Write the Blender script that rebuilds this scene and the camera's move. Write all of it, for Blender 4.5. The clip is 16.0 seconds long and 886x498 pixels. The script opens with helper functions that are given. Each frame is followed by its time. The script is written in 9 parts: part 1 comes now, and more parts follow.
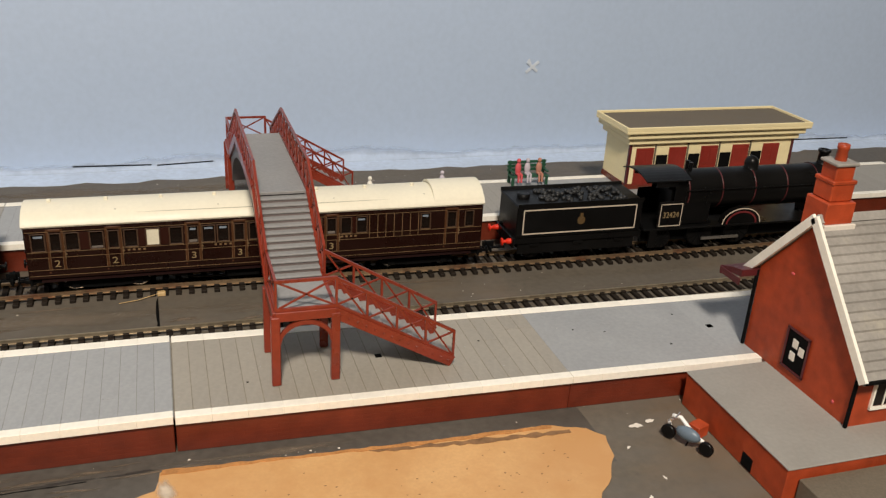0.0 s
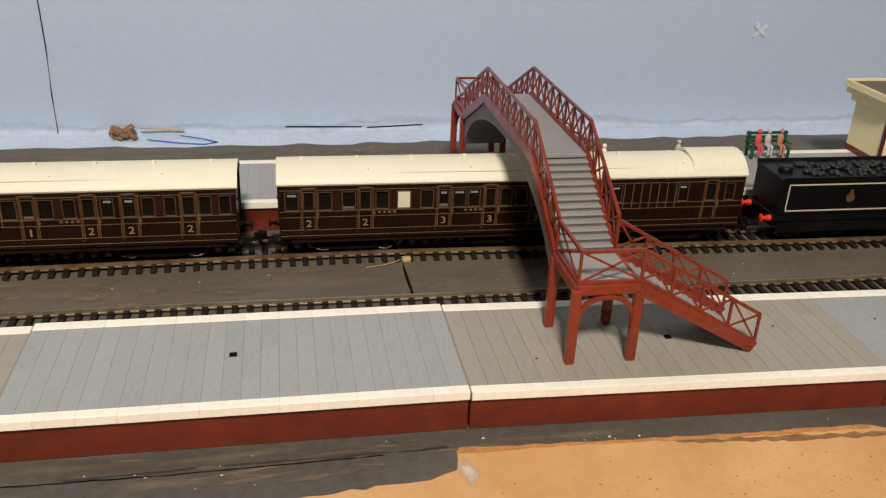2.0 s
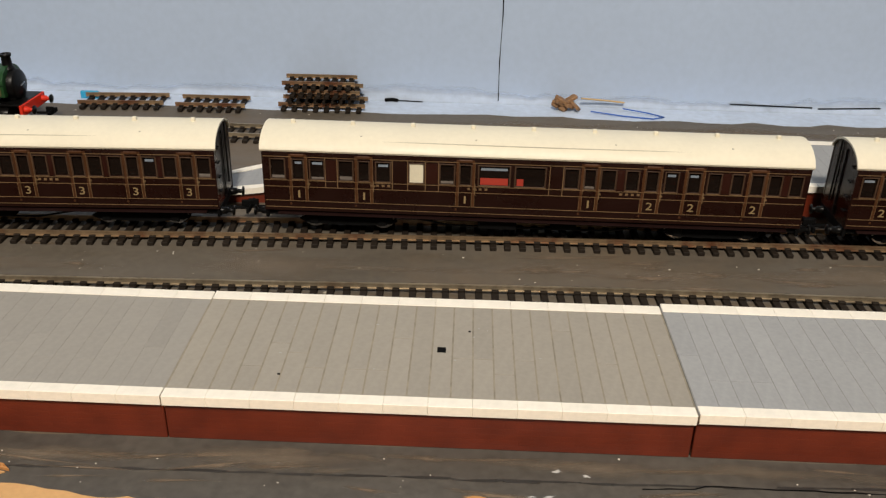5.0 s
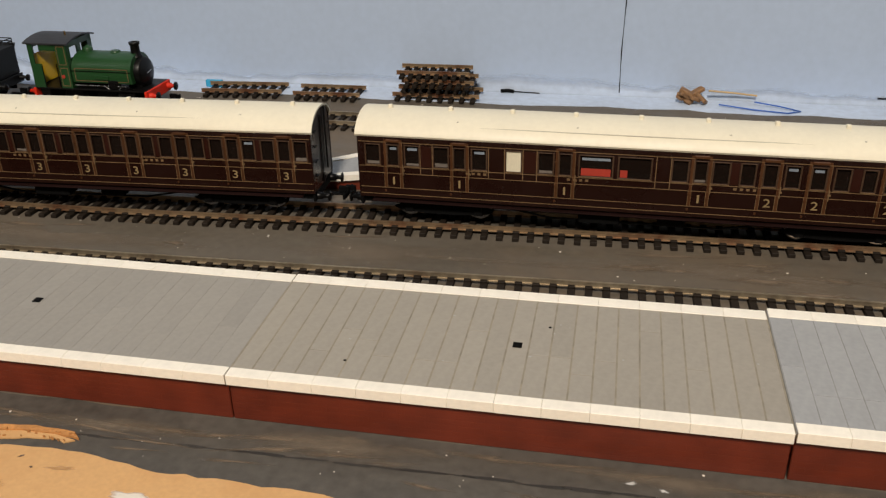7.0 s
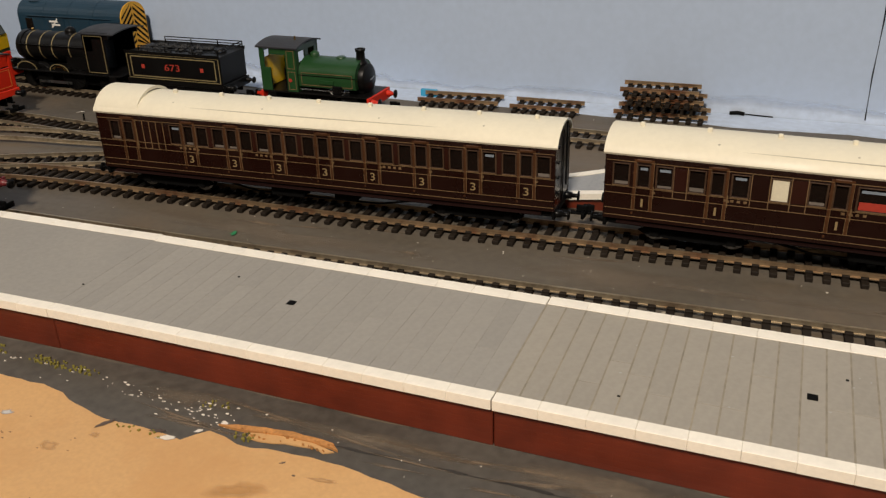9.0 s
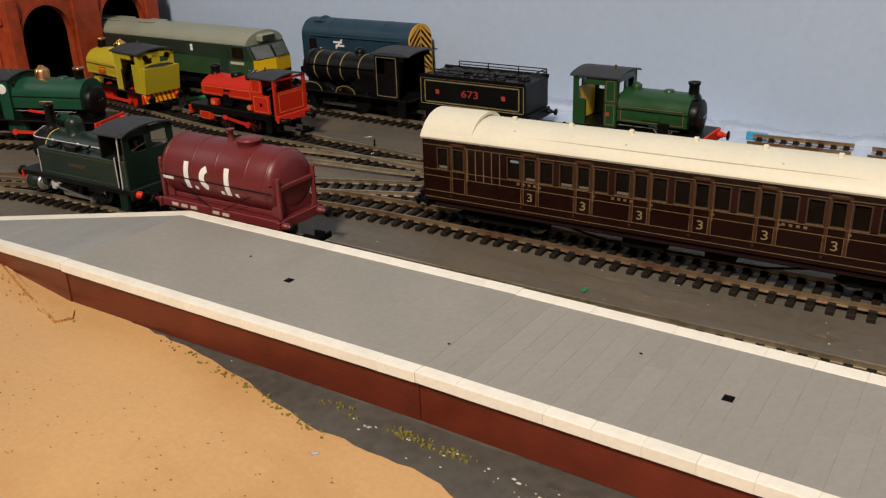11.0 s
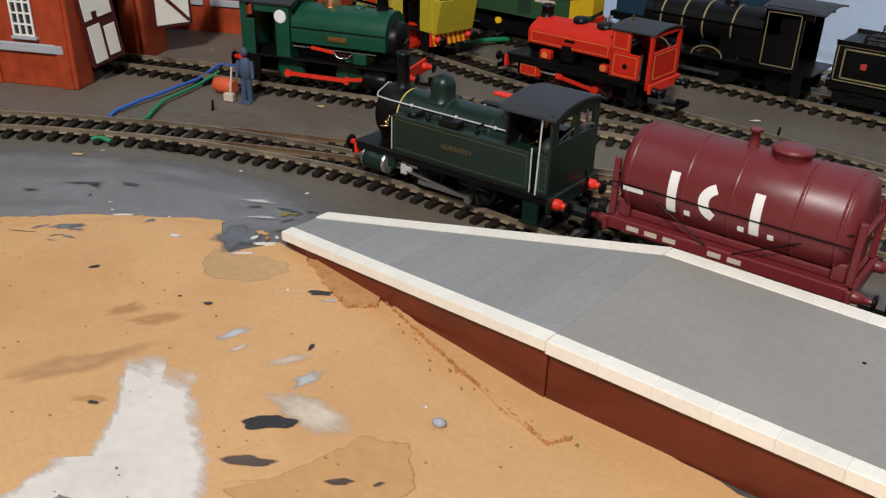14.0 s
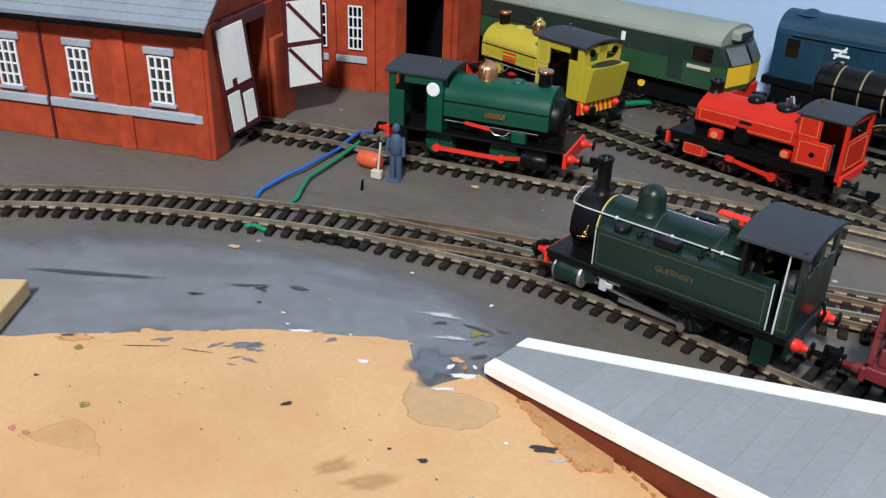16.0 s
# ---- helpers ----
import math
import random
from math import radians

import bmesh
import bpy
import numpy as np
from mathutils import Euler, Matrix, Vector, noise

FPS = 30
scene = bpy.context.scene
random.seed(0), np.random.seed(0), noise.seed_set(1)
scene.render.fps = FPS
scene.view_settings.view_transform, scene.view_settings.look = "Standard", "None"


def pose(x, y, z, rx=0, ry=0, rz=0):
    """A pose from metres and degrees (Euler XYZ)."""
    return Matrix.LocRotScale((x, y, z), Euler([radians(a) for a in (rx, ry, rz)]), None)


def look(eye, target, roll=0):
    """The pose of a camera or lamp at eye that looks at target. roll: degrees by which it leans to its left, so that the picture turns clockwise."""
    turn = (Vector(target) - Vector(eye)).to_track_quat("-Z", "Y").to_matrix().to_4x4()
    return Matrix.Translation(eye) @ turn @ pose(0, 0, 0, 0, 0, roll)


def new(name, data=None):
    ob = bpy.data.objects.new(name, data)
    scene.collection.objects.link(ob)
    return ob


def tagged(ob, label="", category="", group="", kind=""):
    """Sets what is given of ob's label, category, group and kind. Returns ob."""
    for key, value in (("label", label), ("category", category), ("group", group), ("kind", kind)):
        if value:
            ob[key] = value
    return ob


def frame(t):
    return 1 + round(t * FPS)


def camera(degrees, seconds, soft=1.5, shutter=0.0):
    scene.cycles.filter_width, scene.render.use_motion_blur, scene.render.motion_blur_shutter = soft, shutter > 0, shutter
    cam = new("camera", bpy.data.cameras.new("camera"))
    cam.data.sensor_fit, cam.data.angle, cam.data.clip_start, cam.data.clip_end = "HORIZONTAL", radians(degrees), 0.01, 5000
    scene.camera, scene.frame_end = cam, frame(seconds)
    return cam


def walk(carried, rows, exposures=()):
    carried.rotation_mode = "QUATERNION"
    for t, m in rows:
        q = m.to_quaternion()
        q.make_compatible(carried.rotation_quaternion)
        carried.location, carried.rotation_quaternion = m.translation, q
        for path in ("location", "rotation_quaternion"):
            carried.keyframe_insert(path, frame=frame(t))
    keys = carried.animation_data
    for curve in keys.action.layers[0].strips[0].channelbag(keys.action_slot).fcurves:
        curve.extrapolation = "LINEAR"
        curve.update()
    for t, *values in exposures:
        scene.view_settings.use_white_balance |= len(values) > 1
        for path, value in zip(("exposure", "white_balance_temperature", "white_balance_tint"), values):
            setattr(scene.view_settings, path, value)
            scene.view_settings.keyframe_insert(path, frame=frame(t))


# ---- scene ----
cam = camera(53.44, 16.0, soft=1.3)
EXPOSURES = (  # seconds, stops, kelvin, tint
    (0.0, 0.39, 6780, 10), (3.0, 0.31, 6880, 10), (4.5, 0.31, 6860, 10), (7.0, 0.21, 6900, 11), (9.0, 0.15, 7120, 12), (10.0, 0.16, 7150, 13),
    (12.5, 0.38, 6480, 11), (13.5, 0.28, 6380, 11), (14.0, 0.38, 5980, 10), (14.5, 0.41, 5850, 10), (15.0, 0.66, 5360, 8), (16.0, 0.86, 5280, 7))
PATH = [  # seconds, eye, a point looked at, roll
    (0, (0.0049, -0.3105, 0.2242), (0.0920, -0.0492, 0.1053), 3.35),
    (0.5, (-0.0191, -0.3000, 0.2176), (0.0603, -0.0384, 0.0941), 3.36),
    (1, (-0.0362, -0.2895, 0.2150), (0.0364, -0.0268, 0.0896), 3.70),
    (1.5, (-0.0503, -0.2772, 0.2116), (0.0141, -0.0133, 0.0843), 3.33),
    (2, (-0.0650, -0.2657, 0.2059), (-0.0133, 0.0004, 0.0774), 2.51),
    (2.5, (-0.0894, -0.2558, 0.1991), (-0.0485, 0.0120, 0.0702), 2.29),
    (3, (-0.1148, -0.2456, 0.1943), (-0.0843, 0.0229, 0.0639), 2.15),
    (3.5, (-0.1540, -0.2379, 0.1874), (-0.1320, 0.0314, 0.0571), 2.46),
    (4, (-0.2104, -0.2319, 0.1829), (-0.1996, 0.0374, 0.0510), 2.93),
    (4.5, (-0.2454, -0.2261, 0.1852), (-0.2428, 0.0419, 0.0504), 2.33),
    (7, (-0.2232, -0.2069, 0.1735), (-0.2777, 0.0554, 0.0385), -1.21),
    (7.5, (-0.2326, -0.2040, 0.1698), (-0.2995, 0.0553, 0.0346), -1.22),
    (8, (-0.2400, -0.2057, 0.1714), (-0.3233, 0.0495, 0.0376), -2.31),
    (8.5, (-0.2507, -0.2020, 0.1689), (-0.3464, 0.0496, 0.0365), -2.86),
    (9, (-0.2674, -0.2015, 0.1687), (-0.3697, 0.0492, 0.0394), -1.77),
    (9.5, (-0.2888, -0.1997, 0.1660), (-0.4037, 0.0488, 0.0433), -2.02),
    (10, (-0.3155, -0.1958, 0.1602), (-0.4463, 0.0460, 0.0404), -1.93),
    (12.5, (-0.4619, -0.1596, 0.1429), (-0.6354, 0.0554, 0.0259), -1.51),
    (13, (-0.5001, -0.1609, 0.1451), (-0.6760, 0.0489, 0.0223), -0.97),
    (13.5, (-0.5453, -0.1604, 0.1427), (-0.7186, 0.0459, 0.0109), 0.26),
    (14, (-0.5793, -0.1562, 0.1321), (-0.7463, 0.0526, -0.0040), 1.72),
    (14.5, (-0.6105, -0.1485, 0.1329), (-0.7745, 0.0629, -0.0026), 2.69),
    (15, (-0.6273, -0.1434, 0.1361), (-0.7939, 0.0658, 0.0002), 2.39),
    (15.5, (-0.6391, -0.1500, 0.1435), (-0.8078, 0.0573, 0.0072), 2.52),
    (16, (-0.6483, -0.1590, 0.1521), (-0.8258, 0.0418, 0.0171), 2.10),
]
walk(cam, [(t, look(eye, target, roll)) for t, eye, target, roll in PATH], EXPOSURES)
# ---- path end ----

# ---- room light ----
world = bpy.data.worlds.new("room_world")
world.use_nodes = True
world.node_tree.nodes["Background"].inputs[0].default_value = (0.8, 0.88, 1.0, 1)
world.node_tree.nodes["Background"].inputs[1].default_value = 0.008
scene.world = world


def area_lamp(name, eye, target, sx, sy, watts, colour):
    data = bpy.data.lights.new(name, "AREA")
    data.shape, data.size, data.size_y, data.energy, data.color = "RECTANGLE", sx, sy, watts, colour
    ob = new(name, data)
    ob.matrix_world = look(eye, target)
    return ob


area_lamp("ceiling_lamp_light", (-0.18, -1.1, 1.4), (-0.25, 0.05, 0), 0.2, 0.2, 30.5, (1.0, 0.93, 0.84))
# unseen pale fill lamp, added to brighten the left side
area_lamp("window_light", (-1.74, -0.45, 0.85), (-0.8, -0.1, 0.0), 0.9, 0.7, 2.0, (0.92, 0.96, 1.0))

# ---- materials ----
import itertools

MM = 0.001


def mat(name, colour, rough=0.5, metal=0.0, var=0.12, fine=900, coarse=60, bump=0.15, spec=0.5, dirt=None, dirt_at=0.62, coat=0.0):
    """A painted or moulded surface: colour varied at two scales, fine relief, optional dirt patches."""
    m = bpy.data.materials.new(name)
    m.use_nodes = True
    nt = m.node_tree
    bs = nt.nodes["Principled BSDF"]
    tc = nt.nodes.new("ShaderNodeTexCoord")
    n1, n2 = nt.nodes.new("ShaderNodeTexNoise"), nt.nodes.new("ShaderNodeTexNoise")
    n1.inputs["Scale"].default_value, n2.inputs["Scale"].default_value = fine, coarse
    n1.inputs["Detail"].default_value, n2.inputs["Detail"].default_value = 4, 5
    for n in (n1, n2):
        nt.links.new(tc.outputs["Object"], n.inputs["Vector"])
    add = nt.nodes.new("ShaderNodeMath")
    add.operation = "ADD"
    nt.links.new(n1.outputs["Fac"], add.inputs[0])
    nt.links.new(n2.outputs["Fac"], add.inputs[1])
    rng = nt.nodes.new("ShaderNodeMapRange")
    rng.inputs["From Min"].default_value, rng.inputs["From Max"].default_value = 0.6, 1.4
    rng.inputs["To Min"].default_value, rng.inputs["To Max"].default_value = 1 - var, 1 + var
    nt.links.new(add.outputs[0], rng.inputs["Value"])
    info = nt.nodes.new("ShaderNodeObjectInfo")
    rnd = nt.nodes.new("ShaderNodeMapRange")
    rnd.inputs["To Min"].default_value, rnd.inputs["To Max"].default_value = 1 - 0.35 * var, 1 + 0.35 * var
    nt.links.new(info.outputs["Random"], rnd.inputs["Value"])
    mul = nt.nodes.new("ShaderNodeMath")
    mul.operation = "MULTIPLY"
    nt.links.new(rng.outputs[0], mul.inputs[0])
    nt.links.new(rnd.outputs[0], mul.inputs[1])
    mix = nt.nodes.new("ShaderNodeMix")
    mix.data_type, mix.blend_type = "RGBA", "MULTIPLY"
    mix.inputs["Factor"].default_value = 1
    mix.inputs["A"].default_value = (*colour, 1)
    nt.links.new(mul.outputs[0], mix.inputs["B"])
    out = mix.outputs["Result"]
    if dirt:
        n3 = nt.nodes.new("ShaderNodeTexNoise")
        n3.inputs["Scale"].default_value, n3.inputs["Detail"].default_value, n3.inputs["Roughness"].default_value = coarse * 0.7, 8, 0.7
        nt.links.new(tc.outputs["Object"], n3.inputs["Vector"])
        r3 = nt.nodes.new("ShaderNodeMapRange")
        r3.inputs["From Min"].default_value, r3.inputs["From Max"].default_value = dirt_at - 0.05, dirt_at + 0.12
        nt.links.new(n3.outputs["Fac"], r3.inputs["Value"])
        m3 = nt.nodes.new("ShaderNodeMix")
        m3.data_type = "RGBA"
        nt.links.new(r3.outputs[0], m3.inputs["Factor"])
        nt.links.new(out, m3.inputs["A"])
        m3.inputs["B"].default_value = (*dirt, 1)
        out = m3.outputs["Result"]
    nt.links.new(out, bs.inputs["Base Color"])
    rr = nt.nodes.new("ShaderNodeMapRange")
    rr.inputs["From Min"].default_value, rr.inputs["From Max"].default_value = 0.3, 0.7
    rr.inputs["To Min"].default_value, rr.inputs["To Max"].default_value = max(0.03, rough - 0.1), min(1, rough + 0.1)
    nt.links.new(n2.outputs["Fac"], rr.inputs["Value"])
    nt.links.new(rr.outputs[0], bs.inputs["Roughness"])
    bs.inputs["Metallic"].default_value, bs.inputs["Specular IOR Level"].default_value = metal, spec
    bs.inputs["Coat Weight"].default_value = coat
    if bump:
        b = nt.nodes.new("ShaderNodeBump")
        b.inputs["Strength"].default_value, b.inputs["Distance"].default_value = bump, 0.0003
        nt.links.new(add.outputs[0], b.inputs["Height"])
        nt.links.new(b.outputs[0], bs.inputs["Normal"])
    return m


def baseboard_material():
    """Dark grey emulsion over board: brushed streaks along the board, scuffs, pale specks."""
    m = mat("grey_painted_board", (0.102, 0.085, 0.064), 0.62, var=0.35, fine=260, coarse=9, bump=0.35, dirt=(0.15, 0.108, 0.07), dirt_at=0.56)
    nt = m.node_tree
    bs = nt.nodes["Principled BSDF"]
    tc = nt.nodes.new("ShaderNodeTexCoord")
    mp = nt.nodes.new("ShaderNodeMapping")
    mp.inputs["Scale"].default_value = (14, 90, 30)
    nt.links.new(tc.outputs["Object"], mp.inputs["Vector"])
    st = nt.nodes.new("ShaderNodeTexNoise")
    st.inputs["Scale"].default_value, st.inputs["Detail"].default_value = 1.0, 6
    nt.links.new(mp.outputs[0], st.inputs["Vector"])
    r = nt.nodes.new("ShaderNodeMapRange")
    r.inputs["From Min"].default_value, r.inputs["From Max"].default_value = 0.35, 0.75
    r.inputs["To Max"].default_value = 0.6
    nt.links.new(st.outputs["Fac"], r.inputs["Value"])
    mx = nt.nodes.new("ShaderNodeMix")
    mx.data_type = "RGBA"
    old = bs.inputs["Base Color"].links[0].from_socket
    nt.links.new(r.outputs[0], mx.inputs["Factor"])
    nt.links.new(old, mx.inputs["A"])
    mx.inputs["B"].default_value = (0.132, 0.117, 0.1, 1)
    sp = nt.nodes.new("ShaderNodeTexVoronoi")
    sp.inputs["Scale"].default_value = 70
    nt.links.new(tc.outputs["Object"], sp.inputs["Vector"])
    rs = nt.nodes.new("ShaderNodeMapRange")
    rs.inputs["From Min"].default_value, rs.inputs["From Max"].default_value = 0.09, 0.05
    nt.links.new(sp.outputs["Distance"], rs.inputs["Value"])
    sep = nt.nodes.new("ShaderNodeSeparateColor")
    nt.links.new(sp.outputs["Color"], sep.inputs[0])
    gt = nt.nodes.new("ShaderNodeMath")
    gt.operation = "GREATER_THAN"
    gt.inputs[1].default_value = 0.8
    nt.links.new(sep.outputs[0], gt.inputs[0])
    ml = nt.nodes.new("ShaderNodeMath")
    ml.operation = "MULTIPLY"
    nt.links.new(rs.outputs[0], ml.inputs[0])
    nt.links.new(gt.outputs[0], ml.inputs[1])
    mw = nt.nodes.new("ShaderNodeMix")
    mw.data_type = "RGBA"
    nt.links.new(ml.outputs[0], mw.inputs["Factor"])
    nt.links.new(mx.outputs["Result"], mw.inputs["A"])
    mw.inputs["B"].default_value = (0.42, 0.38, 0.3, 1)
    nt.links.new(mw.outputs["Result"], bs.inputs["Base Color"])
    return m


def courses(m, width, height, depth):
    """Adds fine brick courses as relief to a material (bricks of that size in metres)."""
    nt = m.node_tree
    bs = nt.nodes["Principled BSDF"]
    tc = nt.nodes.new("ShaderNodeTexCoord")
    mp = nt.nodes.new("ShaderNodeMapping")
    mp.inputs["Rotation"].default_value = (radians(90), 0, 0)
    nt.links.new(tc.outputs["Object"], mp.inputs["Vector"])
    br = nt.nodes.new("ShaderNodeTexBrick")
    br.inputs["Scale"].default_value = 1.0
    br.inputs["Brick Width"].default_value, br.inputs["Row Height"].default_value, br.inputs["Mortar Size"].default_value = width, height, height * 0.12
    nt.links.new(mp.outputs[0], br.inputs["Vector"])
    b = nt.nodes.new("ShaderNodeBump")
    b.invert = True
    b.inputs["Strength"].default_value, b.inputs["Distance"].default_value = 0.3, depth
    nt.links.new(br.outputs["Fac"], b.inputs["Height"])
    if bs.inputs["Normal"].links:
        nt.links.new(bs.inputs["Normal"].links[0].from_socket, b.inputs["Normal"])
    nt.links.new(b.outputs[0], bs.inputs["Normal"])
    return m


def feathered(m, scale, cut, soft, grain=0.9, turn=-42):
    """Thin paint: it breaks up along the brush strokes and fades where its coat runs out."""
    nt = m.node_tree
    tc, mp, n = nt.nodes.new("ShaderNodeTexCoord"), nt.nodes.new("ShaderNodeMapping"), nt.nodes.new("ShaderNodeTexNoise")
    mp.inputs["Rotation"].default_value, mp.inputs["Scale"].default_value = (0, 0, radians(turn)), (scale, scale * 2.4, scale)
    n.inputs["Scale"].default_value, n.inputs["Detail"].default_value, n.inputs["Roughness"].default_value = 1.0, 7, 0.62
    nt.links.new(tc.outputs["Object"], mp.inputs["Vector"])
    nt.links.new(mp.outputs[0], n.inputs["Vector"])
    at = nt.nodes.new("ShaderNodeAttribute")
    at.attribute_name = "coat"
    mul = nt.nodes.new("ShaderNodeMath")
    mul.operation = "MULTIPLY_ADD"
    mul.inputs[1].default_value = grain
    nt.links.new(n.outputs["Fac"], mul.inputs[0])
    nt.links.new(at.outputs["Fac"], mul.inputs[2])
    r = nt.nodes.new("ShaderNodeMapRange")
    r.inputs["From Min"].default_value, r.inputs["From Max"].default_value = cut, cut + soft
    nt.links.new(mul.outputs[0], r.inputs["Value"])
    nt.links.new(r.outputs[0], nt.nodes["Principled BSDF"].inputs["Alpha"])
    return m


GROUND = baseboard_material()
TAN = mat("bare_hardboard", (0.595, 0.345, 0.147), 0.5, var=0.1, fine=700, coarse=12, bump=0.04, dirt=(0.53, 0.277, 0.105), dirt_at=0.52)
TAN_EDGE = mat("torn_hardboard", (0.42, 0.19, 0.06), 0.8, var=0.35, fine=900, coarse=120, bump=0.6)
TAN_TORN = mat("peeled_hardboard_core", (0.5, 0.265, 0.1), 0.75, var=0.2, fine=900, coarse=90, bump=0.5)
WALL = mat("pale_blue_wall_paint", (0.43, 0.53, 0.695), 0.75, var=0.05, fine=220, coarse=4, bump=0.02)
WALL_FOOT = mat("light_blue_fresh_paint", (0.50, 0.59, 0.735), 0.6, var=0.14, fine=200, coarse=25, bump=0.2)
WHITE_ROOM = mat("beige_room_paint", (0.15, 0.135, 0.11), 0.8, var=0.03)
FLOOR = mat("brown_carpet", (0.16, 0.12, 0.09), 0.95, var=0.2, fine=400)
SLAB_BLUE = mat("blue_grey_platform_paint", (0.305, 0.31, 0.313), 0.6, var=0.12, fine=500, coarse=35, bump=0.2, dirt=(0.22, 0.21, 0.19), dirt_at=0.66)
SLAB_BROWN = mat("brown_grey_platform_paint", (0.305, 0.278, 0.235), 0.6, var=0.12, fine=500, coarse=35, bump=0.2, dirt=(0.2, 0.17, 0.125), dirt_at=0.66)
SLAB_GREY = mat("plain_grey_platform_paint", (0.285, 0.268, 0.24), 0.6, var=0.1, fine=500, coarse=35, bump=0.2)
SLAB_RAMP = mat("grey_ramp_paint", (0.27, 0.27, 0.262), 0.6, var=0.12, fine=500, coarse=30, bump=0.2)
MOSS = mat("olive_scatter", (0.2, 0.17, 0.03), 0.9, var=0.3)
# grey paint, its colour also darkened to offset strong lamp light in front
STRIP = mat("dimmed_grey_paint", (0.076, 0.068, 0.058), 0.55, var=0.4, fine=260, coarse=14, bump=0.3, dirt=(0.088, 0.078, 0.067), dirt_at=0.58)
SCUFF = mat("pale_scuffed_paint", (0.42, 0.42, 0.41), 0.6, var=0.2)
JOINT = mat("brown_slab_joint", (0.235, 0.205, 0.158), 0.9, var=0.35, fine=300)
JOINT_GREY = mat("grey_slab_joint", (0.246, 0.23, 0.203), 0.9, var=0.3, fine=300)
JOINT_BLUE = mat("blue_grey_slab_joint", (0.258, 0.255, 0.248), 0.9, var=0.3, fine=300)
JOINT_OF = {"brown_grey_platform_paint": JOINT, "plain_grey_platform_paint": JOINT_GREY, "blue_grey_platform_paint": JOINT_BLUE}
EDGE_WHITE = mat("cream_white_edging_paint", (0.86, 0.81, 0.71), 0.5, var=0.08, fine=600, coarse=60, bump=0.2, dirt=(0.62, 0.53, 0.4), dirt_at=0.68)
BRICK = courses(mat("red_brown_fascia_paint", (0.13, 0.02, 0.008), 0.36, var=0.3, fine=120, coarse=22, bump=0.12), 0.009, 0.0022, 0.0004)
BRICK_ORANGE = courses(mat("orange_red_moulded_brick", (0.36, 0.052, 0.016), 0.5, var=0.38, fine=160, coarse=26, bump=0.25, spec=0.3, dirt=(0.42, 0.095, 0.028), dirt_at=0.6), 0.0032, 0.0012, 0.00015)
BRIDGE_RED = mat("brick_red_plastic", (0.2, 0.027, 0.0125), 0.32, var=0.2, fine=300, coarse=80, bump=0.12, spec=0.45)
DECK_GREY = mat("grey_bridge_deck", (0.25, 0.245, 0.24), 0.6, var=0.15, fine=600)
# darker than the deck: shade on risers and underside is in the colour
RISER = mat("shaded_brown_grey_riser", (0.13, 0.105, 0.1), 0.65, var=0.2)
STEP_EDGE = mat("dark_step_nosing", (0.15, 0.136, 0.13), 0.6, var=0.15)
SLEEPER = mat("dark_brown_sleeper_plastic", (0.017, 0.0125, 0.0092), 0.65, var=0.4, fine=900, coarse=50, bump=0.3, spec=0.14)
RAIL = mat("nickel_silver_rail", (0.42, 0.345, 0.245), 0.42, 0.75, var=0.3, fine=500, coarse=60, bump=0.1, dirt=(0.16, 0.085, 0.04), dirt_at=0.6)
RAIL_RUSTY = mat("brass_toned_rail", (0.36, 0.25, 0.15), 0.45, 0.65, var=0.3, fine=500, coarse=60, dirt=(0.2, 0.08, 0.04), dirt_at=0.55)
BLACK = mat("satin_black_plastic", (0.0042, 0.004, 0.004), 0.36, var=0.25, bump=0.1, spec=0.18)
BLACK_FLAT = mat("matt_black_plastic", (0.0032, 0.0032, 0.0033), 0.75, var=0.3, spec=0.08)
CAB_ROOF = mat("dark_slate_grey_roof_paint", (0.026, 0.027, 0.032), 0.6, var=0.15)
DARK_GREEN = mat("dark_bottle_green_paint", (0.006, 0.017, 0.0112), 0.36, var=0.12, bump=0.05, spec=0.35, coat=0.08)
PANEL_EDGE = mat("black_green_panel_border", (0.006, 0.014, 0.01), 0.35, var=0.1, bump=0.05)
MID_GREEN = mat("mid_green_paint", (0.008, 0.062, 0.033), 0.38, var=0.12, bump=0.06, spec=0.4, coat=0.06)
BAND_DIM = mat("dull_cream_lining", (0.22, 0.175, 0.085), 0.5, var=0.25)
LEAF_GREEN = mat("grass_green_paint", (0.011, 0.054, 0.015), 0.4, var=0.12, bump=0.06, coat=0.15)
DIESEL_GREEN = mat("two_tone_diesel_green", (0.022, 0.06, 0.022), 0.5, var=0.15)
DIESEL_DARK = mat("dark_diesel_green", (0.015, 0.03, 0.018), 0.5, var=0.15)
GRILLE_GREY = mat("grimy_green_black_grille", (0.014, 0.02, 0.015), 0.6, var=0.3)
DIESEL_ROOF = mat("pale_grey_green_roof", (0.25, 0.26, 0.2), 0.6, var=0.12)
BLUE = mat("rail_blue_paint", (0.008, 0.034, 0.06), 0.5, var=0.2)
YELLOW = mat("mustard_yellow_paint", (0.46, 0.36, 0.018), 0.45, var=0.12, spec=0.4)
WARN_YELLOW = mat("warning_yellow_paint", (0.85, 0.52, 0.01), 0.45, var=0.08)
STRIPE_YELLOW = mat("orange_yellow_stripe", (0.72, 0.36, 0.02), 0.5, var=0.15)
RED = mat("bright_red_paint", (0.5, 0.02, 0.007), 0.5, var=0.12, bump=0.05, spec=0.2)
BUFFER_RED = mat("vermilion_buffer_paint", (0.66, 0.03, 0.012), 0.48, var=0.12, spec=0.25)
MAROON = mat("crimson_maroon_paint", (0.145, 0.018, 0.02), 0.4, var=0.14, bump=0.06)
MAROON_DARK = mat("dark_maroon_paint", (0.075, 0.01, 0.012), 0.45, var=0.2)
